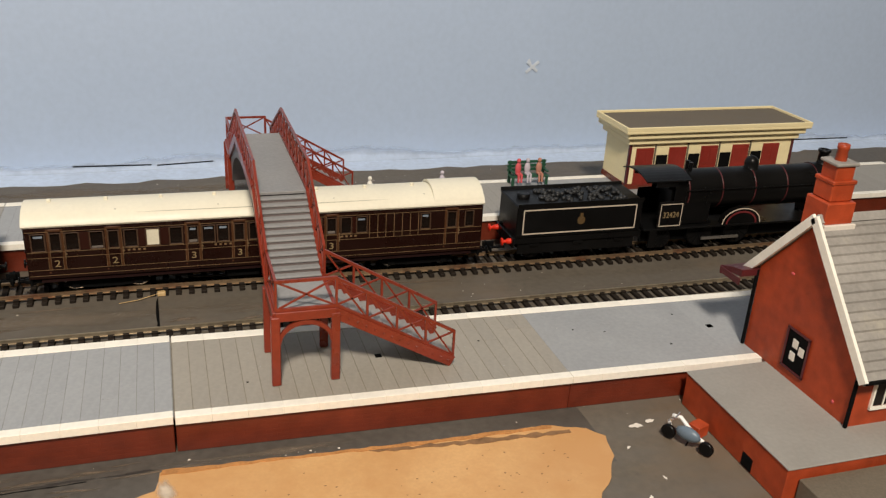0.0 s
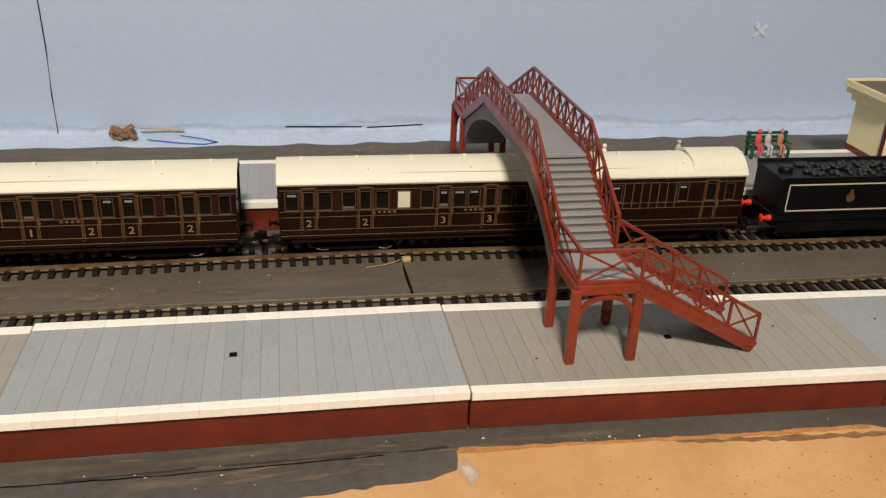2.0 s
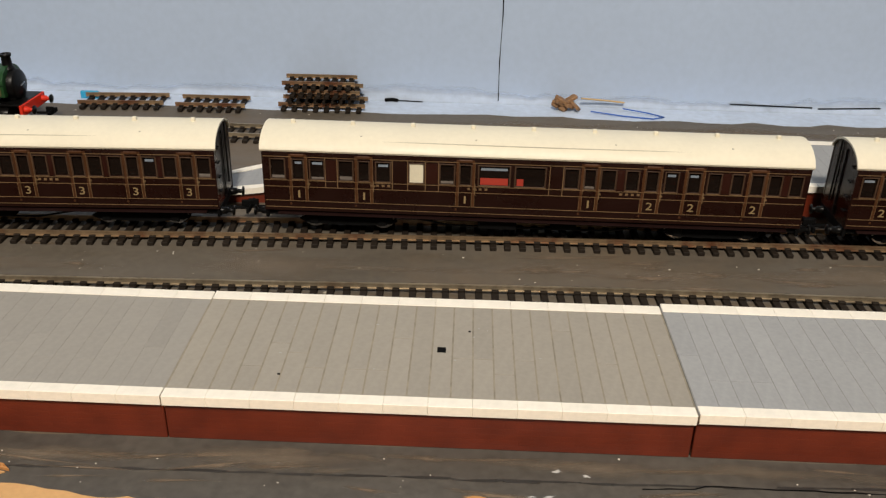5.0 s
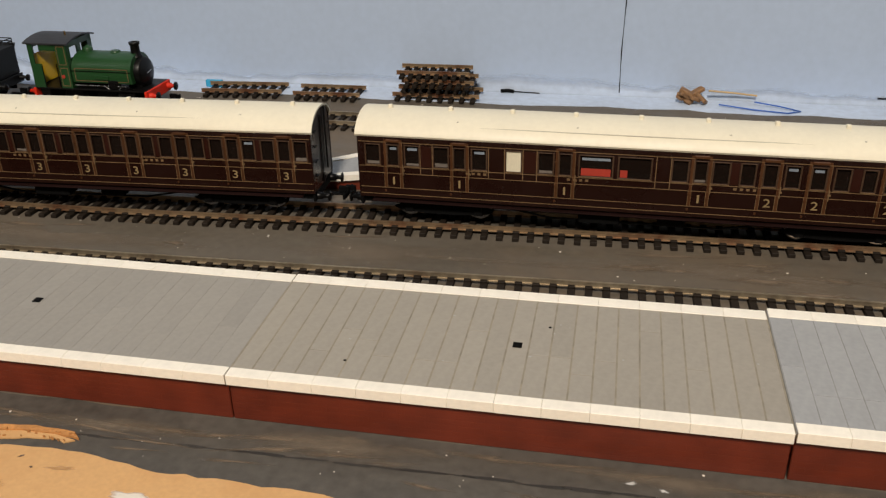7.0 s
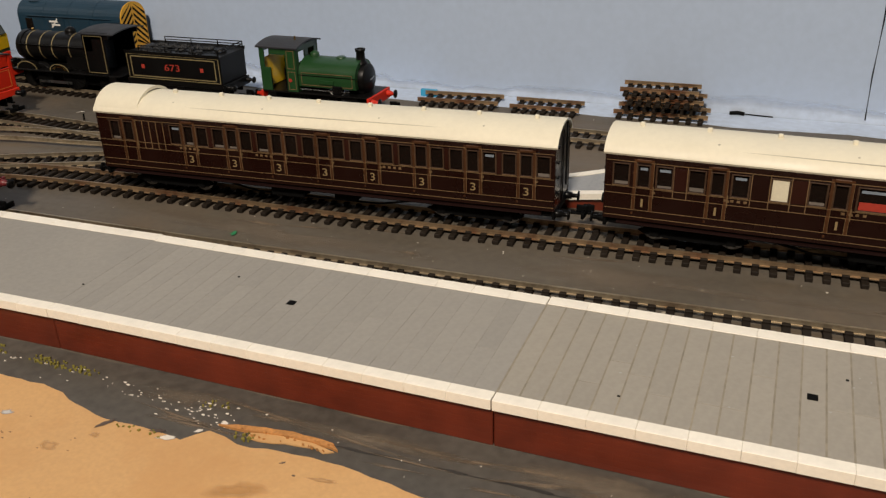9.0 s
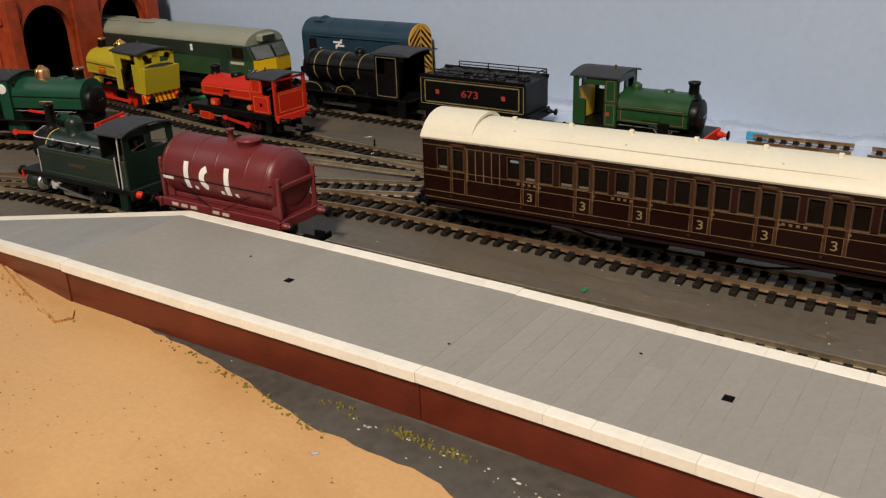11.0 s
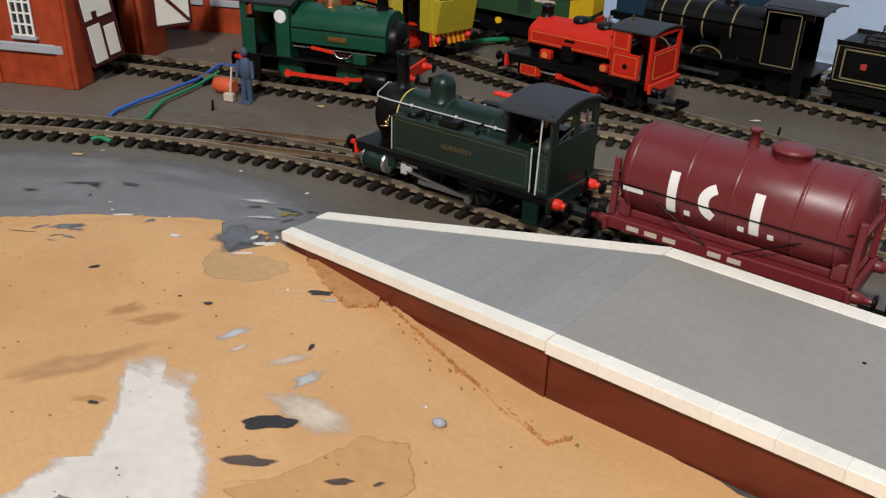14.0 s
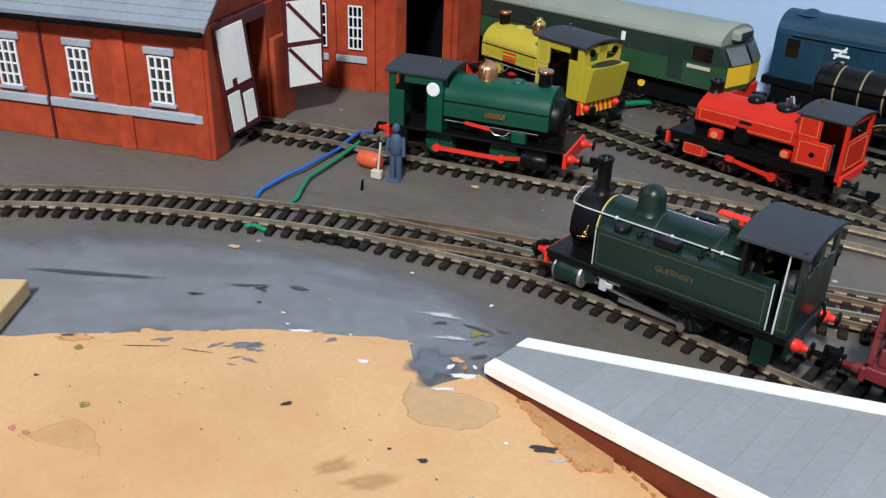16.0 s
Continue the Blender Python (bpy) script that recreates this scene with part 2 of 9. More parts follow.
COACH = mat("dark_umber_coach_paint", (0.0135, 0.0036, 0.0021), 0.3, var=0.15, bump=0.05, spec=0.28)
COACH_LINE = mat("gold_coach_lining", (0.165, 0.1, 0.047), 0.5, var=0.35)
COACH_DOOR = mat("rust_brown_door_edging", (0.066, 0.025, 0.0092), 0.45, var=0.3, spec=0.3)
COACH_FRAME = mat("worn_brown_window_frame", (0.062, 0.034, 0.02), 0.45, var=0.35, spec=0.3)
COACH_PANEL = mat("rust_brown_coach_panel", (0.024, 0.0055, 0.003), 0.35, var=0.2, bump=0.05, spec=0.28)
UNDER_DARK = mat("blackish_red_footboard", (0.014, 0.005, 0.0045), 0.6, var=0.3, spec=0.15)
ROOF_CREAM = mat("cream_coach_roof", (0.74, 0.69, 0.55), 0.5, var=0.05, fine=400, coarse=40, bump=0.08)
GLASS_DARK = mat("smoky_window_glazing", (0.010, 0.0065, 0.005), 0.1, var=0.1, bump=0, spec=0.3)
GLASS_WHITE = mat("frosted_white_window", (0.72, 0.66, 0.5), 0.4, var=0.1)
SEAT_RED = mat("red_seat_plastic", (0.35, 0.03, 0.015), 0.7)
BRASS = mat("polished_brass", (0.75, 0.47, 0.16), 0.25, 1.0, var=0.1, bump=0.03)
COPPER = mat("polished_copper", (0.6, 0.3, 0.15), 0.32, 1.0, var=0.1, bump=0.03)
RAIL_BRIGHT = mat("bright_nickel_handrail", (0.6, 0.6, 0.59), 0.35, 0.3, var=0.1, bump=0.02)
STEEL = mat("bright_steel", (0.62, 0.62, 0.62), 0.28, 1.0, var=0.1, bump=0.02)
WHITE = mat("white_paint", (0.82, 0.8, 0.76), 0.5, var=0.06)
LINE_YELLOW = mat("pale_yellow_lining", (0.62, 0.46, 0.13), 0.5, var=0.1)
LINE_GREY = mat("cream_grey_lining", (0.55, 0.46, 0.36), 0.5, var=0.1)
CLASS_GOLD = mat("pale_gold_numerals", (0.26, 0.185, 0.09), 0.5, var=0.1)
SEAT_DULL = mat("dull_grey_seat_top", (0.16, 0.135, 0.115), 0.6, var=0.2)
# colour of the glints painted into the coach windows
GLINT_BLUE = mat("bluish_white_glint", (0.2, 0.24, 0.29), 0.4, var=0.2)
# lamp tops and rain strip, darker than the cream roof
VENT_GREY = mat("darker_cream_vent", (0.42, 0.39, 0.31), 0.6, var=0.15)
LINE_ORANGE = mat("orange_red_lining", (0.62, 0.17, 0.04), 0.5, var=0.1)
LINE_GREEN = mat("pale_green_lining", (0.055, 0.075, 0.035), 0.5, var=0.1)
LETTER_GOLD = mat("gold_lettering", (0.1, 0.06, 0.024), 0.45, var=0.1)
LETTER_RED = mat("red_lettering", (0.4, 0.04, 0.025), 0.5, var=0.1)
CREAM = mat("cream_clapboard_plastic", (0.80, 0.68, 0.40), 0.55, var=0.06)
DOOR_RED = mat("dark_red_door", (0.22, 0.02, 0.012), 0.5, var=0.2)
ROOF_BROWN = mat("brown_grey_felt_roof", (0.13, 0.105, 0.075), 0.8, var=0.2)
SLATE = mat("grey_slate_roof", (0.27, 0.25, 0.225), 0.65, var=0.2, fine=500, coarse=60, dirt=(0.36, 0.33, 0.27), dirt_at=0.62)
SLATE_BLUE = mat("blue_grey_slate_roof", (0.23, 0.25, 0.27), 0.65, var=0.15, fine=500, coarse=60)
SILL_GREY = mat("lilac_grey_stone_band", (0.36, 0.37, 0.40), 0.6, var=0.15)
COAL = mat("coal", (0.012, 0.012, 0.012), 0.55, var=0.4, fine=700, bump=0.8)
DENIM = mat("navy_figure_paint", (0.05, 0.075, 0.13), 0.7, var=0.2)
SKIN = mat("dull_pink_figure_paint", (0.45, 0.2, 0.14), 0.7, var=0.1)
GARMENT_RED = mat("pinkish_red_figure_paint", (0.6, 0.09, 0.1), 0.7)
GARMENT_PALE = mat("pale_lilac_figure_paint", (0.5, 0.45, 0.5), 0.7)
DULL_RED = feathered(mat("dull_red_fleck", (0.47, 0.16, 0.1), 0.6), 160, 0.5, 0.4, 0.7)
PANE_GREY = mat("dusty_dark_pane", (0.035, 0.03, 0.029), 0.4, var=0.3)
BENCH_GREEN = mat("green_bench_paint", (0.012, 0.07, 0.035), 0.5, var=0.2)
ORANGE = mat("terracotta_orange_plastic", (0.62, 0.10, 0.03), 0.5, var=0.2, dirt=(0.4, 0.07, 0.03))
WIRE_BLUE = mat("blue_wire_insulation", (0.03, 0.12, 0.46), 0.4, var=0.05)
WIRE_GREEN = mat("green_wire_insulation", (0.02, 0.22, 0.09), 0.4, var=0.05)


FOOT_BAND = feathered(mat("light_blue_foot_band", (0.52, 0.61, 0.75), 0.6, var=0.1, fine=200, coarse=25, bump=0.1), 40, 0.5, 0.9, 0.9, 0)
GREY_PAINT = feathered(mat("blue_grey_paint_smear", (0.18, 0.178, 0.181), 0.5, var=0.18, fine=160, coarse=30, bump=0.12), 30, 0.3, 0.9, 0.9)
GREY_STREAK = feathered(mat("pale_blue_grey_paint_streak", (0.206, 0.205, 0.208), 0.5, var=0.12, fine=160, coarse=30), 30, 0.5, 2.2, 0.9)
GREY_SOLID = feathered(mat("blue_grey_paint_patch", (0.14, 0.146, 0.16), 0.5, var=0.35, fine=200, coarse=40, bump=0.3), 60, 0.6, 0.5, 0.9)
GREY_THIN = feathered(mat("pale_grey_paint_spot", (0.47, 0.465, 0.45), 0.5, var=0.2, fine=300, coarse=60), 120, 0.6, 0.6, 0.7)
PALE_PAINT = feathered(mat("white_paint_smear", (0.68, 0.62, 0.55), 0.55, var=0.12, fine=300, coarse=40, bump=0.05), 80, 0.66, 0.45, 1.15)
STAIN_FLAT = feathered(mat("tan_water_stain", (0.52, 0.322, 0.144), 0.55, var=0.14, fine=300, coarse=40), 45, 0.66, 0.08, 1.0)
STAIN_WARM = feathered(mat("warm_brown_stain", (0.525, 0.287, 0.112), 0.55, var=0.14, fine=300, coarse=40), 45, 0.66, 0.08, 1.0)
SMUDGE = feathered(mat("soft_grey_smudge", (0.23, 0.21, 0.19), 0.6, var=0.3, fine=300, coarse=60), 60, 0.6, 0.3, 0.8)
PALE_THIN = feathered(mat("thin_white_paint_film", (0.62, 0.52, 0.40), 0.55, var=0.12, fine=300, coarse=60), 70, 0.6, 0.9, 0.9)
STAIN = feathered(mat("brown_water_stain", (0.52, 0.305, 0.135), 0.55, var=0.12, fine=300, coarse=40), 40, 0.6, 1.0, 0.9)
ORANGE_STAIN = feathered(mat("orange_brown_stain", (0.53, 0.285, 0.105), 0.55, var=0.15, fine=300, coarse=40), 60, 0.6, 1.2, 1.0)
DUST_STAIN = feathered(mat("brown_dust_film", (0.185, 0.146, 0.108), 0.8, var=0.25, fine=300, coarse=30), 30, 0.6, 1.5, 1.0, 0)
RUST_FILM = feathered(mat("rust_brown_dust_film", (0.165, 0.123, 0.086), 0.8, var=0.3, fine=300, coarse=30), 60, 0.6, 1.2, 1.2, 0)
BLACK_PAINT = feathered(mat("black_paint_blot", (0.03, 0.028, 0.026), 0.45, var=0.3), 200, 0.5, 0.12, 0.5)
DARK_STROKE = feathered(mat("charcoal_brush_stroke", (0.06, 0.06, 0.062), 0.5, var=0.3), 90, 0.5, 0.6, 0.9)
BROWN_PAINT = feathered(mat("dark_brown_paint_blot", (0.09, 0.06, 0.045), 0.5, var=0.4, fine=200, coarse=90), 160, 0.55, 0.25, 0.6)
GLUE = mat("pale_dried_glue", (0.72, 0.66, 0.58), 0.4, var=0.1)
TAPE = mat("bluish_white_tape", (0.62, 0.68, 0.76), 0.5, var=0.1)
ORANGE_FLAKE = feathered(mat("orange_hardboard_flake", (0.5, 0.25, 0.09), 0.7, var=0.3, fine=400, coarse=90, bump=0.3), 160, 0.45, 0.4, 0.7)
GLUE_MARK = feathered(mat("pale_glue_mark", (0.72, 0.66, 0.58), 0.4, var=0.1), 160, 0.5, 0.4, 0.7)
WOOD = mat("pale_pine_offcut", (0.55, 0.37, 0.17), 0.6, var=0.15, fine=300)
BROWN_LUMP = mat("brown_card_scraps", (0.24, 0.13, 0.06), 0.7, var=0.4, fine=500, coarse=150, bump=0.5)


# ---- mesh helpers, in millimetres ----
class Build:
    def __init__(self):
        self.v, self.f, self.smooth = [], [], []

    def add(self, vs, fs, smooth=False):
        n = len(self.v)
        self.v += [tuple(p) for p in vs]
        self.f += [tuple(i + n for i in f) for f in fs]
        self.smooth += [smooth] * len(fs)
        return self

    def box(self, x0, x1, y0, y1, z0, z1, c=0.0):
        if c <= 0:
            vs = [(x, y, z) for x in (x0, x1) for y in (y0, y1) for z in (z0, z1)]
            return self.add(vs, [(0, 1, 3, 2), (4, 6, 7, 5), (0, 4, 5, 1), (2, 3, 7, 6), (0, 2, 6, 4), (1, 5, 7, 3)])
        c = min(c, (x1 - x0) * 0.45, (y1 - y0) * 0.45, (z1 - z0) * 0.45)
        vs, at = [], {}
        for i, x in enumerate((x0, x1)):
            for j, y in enumerate((y0, y1)):
                for k, z in enumerate((z0, z1)):
                    sx, sy, sz = (c, -c)[i], (c, -c)[j], (c, -c)[k]
                    for a, p in enumerate(((x, y + sy, z + sz), (x + sx, y, z + sz), (x + sx, y + sy, z))):
                        at[i, j, k, a] = len(vs)
                        vs.append(p)
        fs = []
        for i in (0, 1):
            fs.append([at[i, j, k, 0] for j, k in ((0, 0), (1, 0), (1, 1), (0, 1))])
            fs.append([at[j, i, k, 1] for j, k in ((0, 0), (1, 0), (1, 1), (0, 1))])
            fs.append([at[j, k, i, 2] for j, k in ((0, 0), (1, 0), (1, 1), (0, 1))])
            for j in (0, 1):
                fs.append([at[0, i, j, 1], at[1, i, j, 1], at[1, i, j, 2], at[0, i, j, 2]])
                fs.append([at[i, 0, j, 0], at[i, 1, j, 0], at[i, 1, j, 2], at[i, 0, j, 2]])
                fs.append([at[i, j, 0, 0], at[i, j, 1, 0], at[i, j, 1, 1], at[i, j, 0, 1]])
                for k in (0, 1):
                    fs.append([at[i, j, k, 0], at[i, j, k, 1], at[i, j, k, 2]])
        return self.add(vs, fs)

    def prism(self, poly, a0, a1, axis="x", smooth=False, caps=True):
        n = len(poly)
        put = {"x": lambda a, u, w: (a, u, w), "y": lambda a, u, w: (u, a, w), "z": lambda a, u, w: (u, w, a)}[axis]
        vs = [put(a, u, w) for a in (a0, a1) for u, w in poly]
        self.add(vs, [(i, (i + 1) % n, n + (i + 1) % n, n + i) for i in range(n)], smooth)
        if caps:
            self.add(vs, [tuple(range(n)), tuple(range(2 * n - 1, n - 1, -1))])
        return self

    def cyl(self, p0, p1, r0, r1=None, n=16, caps=True):
        r1 = r0 if r1 is None else r1
        p0, p1 = Vector(p0), Vector(p1)
        q = (p1 - p0).to_track_quat("Z", "Y")
        ring = [(math.cos(2 * math.pi * i / n), math.sin(2 * math.pi * i / n)) for i in range(n)]
        vs = [p + q @ Vector((r * c, r * s, 0)) for p, r in ((p0, r0), (p1, r1)) for c, s in ring]
        self.add(vs, [(i, (i + 1) % n, n + (i + 1) % n, n + i) for i in range(n)], True)
        if caps:
            self.add(vs, [tuple(range(n - 1, -1, -1)), tuple(range(n, 2 * n))])
        return self

    def lathe(self, profile, c, axis="z", n=20):
        """profile: (radius, height) pairs from c along the axis."""
        put = {"x": lambda h, a, b: (c[0] + h, c[1] + a, c[2] + b), "y": lambda h, a, b: (c[0] + a, c[1] + h, c[2] + b), "z": lambda h, a, b: (c[0] + a, c[1] + b, c[2] + h)}[axis]
        vs = [put(h, r * math.cos(2 * math.pi * i / n), r * math.sin(2 * math.pi * i / n)) for r, h in profile for i in range(n)]
        fs = [(j * n + i, j * n + (i + 1) % n, (j + 1) * n + (i + 1) % n, (j + 1) * n + i) for j in range(len(profile) - 1) for i in range(n)]
        self.add(vs, fs, True)
        return self.add([vs[i] for i in range(n)] + vs[-n:], [tuple(range(n)), tuple(range(n, 2 * n))])

    def dome(self, c, r, h, n=16, rings=5):
        """An upright dome: base radius r at c, height h, a rounded top."""
        prof = [(r * 1.25, 0), (r, 0.18 * h)] + [(r * math.cos(a), h - r + r * math.sin(a)) for a in np.linspace(0, 1.5, rings)]
        return self.lathe(prof, c, "z", n)

    def ball(self, c, rx, ry, rz, n=10, m=6):
        vs = [(c[0] + rx * math.sin(b) * math.cos(a), c[1] + ry * math.sin(b) * math.sin(a), c[2] + rz * math.cos(b))
              for b in np.linspace(0.02, math.pi - 0.02, m) for a in np.linspace(0, 2 * math.pi, n, endpoint=False)]
        fs = [(j * n + i, j * n + (i + 1) % n, (j + 1) * n + (i + 1) % n, (j + 1) * n + i) for j in range(m - 1) for i in range(n)]
        return self.add(vs, fs, True)

    def tube(self, pts, r, n=6):
        pts = [Vector(p) for p in pts]
        vs, fs = [], []
        for i, p in enumerate(pts):
            d = (pts[min(i + 1, len(pts) - 1)] - pts[max(i - 1, 0)]).normalized()
            q = d.to_track_quat("Z", "Y") if abs(d.z) < 0.95 else d.to_track_quat("Z", "X")
            vs += [p + q @ Vector((r * math.cos(2 * math.pi * k / n), r * math.sin(2 * math.pi * k / n), 0)) for k in range(n)]
        for i in range(len(pts) - 1):
            fs += [(i * n + k, i * n + (k + 1) % n, (i + 1) * n + (k + 1) % n, (i + 1) * n + k) for k in range(n)]
        self.add(vs, fs, True)
        return self.add(vs[:n] + vs[-n:], [tuple(range(n)), tuple(range(n, 2 * n))])

    def bar(self, p0, p1, w, t):
        """A flat bar of width w (upright) and thickness t between two points."""
        p0, p1 = Vector(p0), Vector(p1)
        d = (p1 - p0).normalized()
        side = d.cross(Vector((0, 0, 1)))
        side = side.normalized() if side.length > 1e-3 else Vector((1, 0, 0))
        up = side.cross(d)
        vs = [p + side * a * t / 2 + up * b * w / 2 for p in (p0, p1) for a, b in ((-1, -1), (1, -1), (1, 1), (-1, 1))]
        return self.add(vs, [(0, 1, 2, 3), (7, 6, 5, 4), (0, 4, 5, 1), (1, 5, 6, 2), (2, 6, 7, 3), (3, 7, 4, 0)])

    def mesh(self, name):
        me = bpy.data.meshes.new(name)
        me.from_pydata([(x * MM, y * MM, z * MM) for x, y, z in self.v], [], self.f)
        me.polygons.foreach_set("use_smooth", self.smooth)
        bm = bmesh.new()
        bm.from_mesh(me)
        bmesh.ops.recalc_face_normals(bm, faces=bm.faces)
        bm.to_mesh(me)
        bm.free()
        return me


JOINED = ("lining", "door_edging", "rivet", "spoke", "panel_beading", "lettering", "tile_course")   # too fine to pick apart


def part(name, b, material, parent, label=""):
    ob = new(name, b.mesh(name) if isinstance(b, Build) else b)
    if not ob.data.materials:
        ob.data.materials.append(material)
    ob.parent = parent
    if name in JOINED:
        ob["kind"] = "stuff"
    return tagged(ob, label) if label else ob


def thing(name, label, category, group="", at=None, kind=""):
    ob = new(name)
    ob.empty_display_size = 0.01
    if at is not None:
        ob.matrix_world = at
    return tagged(ob, label, category, group, kind)


def single(name, b, material, label, category, group="", kind="", at=None):
    ob = new(name, b.mesh(name) if isinstance(b, Build) else b)
    if not ob.data.materials:
        ob.data.materials.append(material)
    if at is not None:
        ob.matrix_world = at
    return tagged(ob, label, category, group, kind)


def at_mm(x, y, z, turn=0.0):
    return pose(x * MM, y * MM, z * MM, 0, 0, turn)


def letters(name, text, size, material, parent, m, label="", squeeze=1.0, depth=0.08):
    """Raised lettering in the built-in font, as a mesh; m: a pose within the parent."""
    curve = bpy.data.curves.new(name, "FONT")
    curve.body, curve.size, curve.extrude = text, size * MM, depth * MM
    curve.align_x, curve.align_y = "CENTER", "CENTER"
    tmp = bpy.data.objects.new(name, curve)
    me = bpy.data.meshes.new_from_object(tmp)
    bpy.data.objects.remove(tmp)
    bpy.data.curves.remove(curve)
    me.materials.clear()
    me.materials.append(material)
    ob = new(name, me)
    ob.parent, ob.matrix_basis = parent, m @ Matrix.Diagonal((squeeze, 1, 1, 1))
    return tagged(ob, label) if label else ob


def curve_through(pts, step):
    """Evenly stepped places and headings along a smooth line through points (Catmull-Rom)."""
    p = [Vector((*q, 0)) for q in pts]
    p = [2 * p[0] - p[1]] + p + [2 * p[-1] - p[-2]]
    dense = []
    for i in range(1, len(p) - 2):
        for k in range(40):
            t = k / 40
            dense.append(0.5 * (2 * p[i] + (p[i + 1] - p[i - 1]) * t + (2 * p[i - 1] - 5 * p[i] + 4 * p[i + 1] - p[i + 2]) * t * t
                                + (3 * p[i] - p[i - 1] - 3 * p[i + 1] + p[i + 2]) * t ** 3))
    dense.append(p[-2])
    out, walked, want = [], 0.0, 0.0
    for a, b in zip(dense, dense[1:]):
        d = (b - a).length
        while want <= walked + d and d > 0:
            q = a + (b - a) * ((want - walked) / d)
            out.append((q.x, q.y, math.degrees(math.atan2(b.y - a.y, b.x - a.x))))
            want += step
        walked += d
    return out

# ---- room and baseboard ----
def ragged(pts, step, amount, seed, closed=True):
    """A worn outline: a polyline cut finely and shaken a little."""
    rnd = random.Random(seed)
    out = []
    ends = pts[1:] + pts[:1] if closed else pts[1:]
    for (x0, y0), (x1, y1) in zip(pts, ends):
        n = max(1, int(math.hypot(x1 - x0, y1 - y0) / step))
        for k in range(n):
            t = k / n
            w = 0 if k == 0 else 1
            out.append((x0 + (x1 - x0) * t + w * rnd.uniform(-amount, amount), y0 + (y1 - y0) * t + w * rnd.uniform(-amount, amount)))
    return out


single("ground", Build().box(-1700, 1060, -420, 367, -18, 0, 0.5), GROUND, "dark grey painted model railway baseboard, scuffed and speckled", "baseboard", kind="structure")
frame_ob = thing("baseboard_frame", "plain wooden frame and legs under the baseboard", "table frame")
part("apron", Build().box(-1690, 1050, -415, -395, -98, -18.2, 1).box(-1690, 1050, 340, 360, -98, -18.2, 1), WOOD, frame_ob)
for lx in (-1600, -700, 200, 980):
    for ly in (-394, 300):
        part("leg", Build().box(lx, lx + 45, ly, ly + 45, -900, -18.2, 2), WOOD, frame_ob)
single("wall_back", Build().box(-1760, 1120, 367, 420, -900, 1600), WALL, "smooth pale blue painted wall behind the layout", "wall", kind="structure")
# the opening in this unseen wall is invented along with the fill lamp
single("wall_left", Build().box(-1820, -1760, -1500, 420, -900, 450).box(-1820, -1760, -1500, 420, 1250, 1600).box(-1820, -1760, -1500, -950, 450, 1250).box(-1820, -1760, 50, 420, 450, 1250), WHITE_ROOM, "plain beige room wall with an opening added beside the fill lamp", "wall", kind="structure")
single("wall_right", Build().box(1120, 1180, -1500, 420, -900, 1600), WHITE_ROOM, "plain beige room wall", "wall", kind="structure")
single("wall_front", Build().box(-1760, 1120, -1560, -1500, -900, 1600), WHITE_ROOM, "plain beige room wall", "wall", kind="structure")
single("floor", Build().box(-1820, 1180, -1560, 420, -960, -900), FLOOR, "brown carpeted room floor", "floor", kind="structure")
single("ceiling", Build().box(-1820, 1180, -1560, 420, 1600, 1660), WHITE_ROOM, "plain pale ceiling", "ceiling", kind="structure")
lamp = thing("ceiling_lamp", "small white spot lamp on a ceiling rod", "lamp", at=at_mm(-180, -1100, 0))
head = Build().box(-90, 90, -90, 90, 18, 42, 4).box(-30, 30, -30, 30, 42, 80, 4)
tilt = look((0, 0, 1.4), (-0.06, 1.15, 0)).to_3x3()
head.v = [tuple(tilt @ Vector(v) + Vector((0, 0, 1400))) for v in head.v]
part("lamp_head", head, WHITE, lamp)
part("rod", Build().cyl((0, -44, 1440), (0, -44, 1600), 8, n=14), WHITE, lamp)

# brighter blue band along the foot of the wall
rnd = random.Random(8)
b, coat = Build(), []
cols = [-1640 + 10 * i for i in range(255)]
tops = [9 + 2.5 * math.sin(x / 61) + 1.5 * math.sin(x / 23 + 1) + rnd.uniform(-1.2, 1.2) for x in cols]
b.add([(x, 366.7, h * f) for f in (0.0, 0.45, 0.8, 1.15) for x, h in zip(cols, tops)],
      [(k * 255 + i, k * 255 + i + 1, k * 255 + 256 + i, k * 255 + 255 + i) for k in range(3) for i in range(254)])
ob = single("trim", b, FOOT_BAND, "brighter blue band along the wall foot, fading upwards", "paint band", kind="structure")
ob.data.attributes.new("coat", "FLOAT", "POINT").data.foreach_set("value", [w for w in (1.0, 0.9, 0.5, 0.0) for x in cols])
b = Build()
poly = ragged([(-1640, 338), (-520, 340)], 16, 2.5, 5, False) + ragged([(-520, 340), (900, 345)], 16, 3.0, 6, False) + [(900, 366), (-1640, 366)]
b.prism(poly, 0.1, 0.5, "z")
single("paint_overlap", b, WALL_FOOT, "blue wall paint slopped over the board edge", "paint band", kind="structure")

# bare hardboard in front of the platform
outline = [(-1000, -190), (-903, -77), (-874, -45), (-847, -15), (-812, 11), (-800, 2), (-790, -3), (-784, 13), (-770, 12), (-690, 4), (-624, 0),
           (-587, -4), (-560, -10), (-532, -17), (-492, -18), (-458, -27), (-438, -27), (-428, -28), (-422, -21), (-410, -24), (-391, -22.5), (-369, -23), (-353, -26), (-297, -27),
           (-240, -36), (-180, -36), (-117, -28), (-62, -29), (-19, -26), (-9, -22), (-7, -11), (12, -11.6), (78, -14), (159, -15.5), (173, -21), (179, -28), (176, -42), (168, -55), (154, -71), (130, -130), (120, -440), (-1000, -440)]
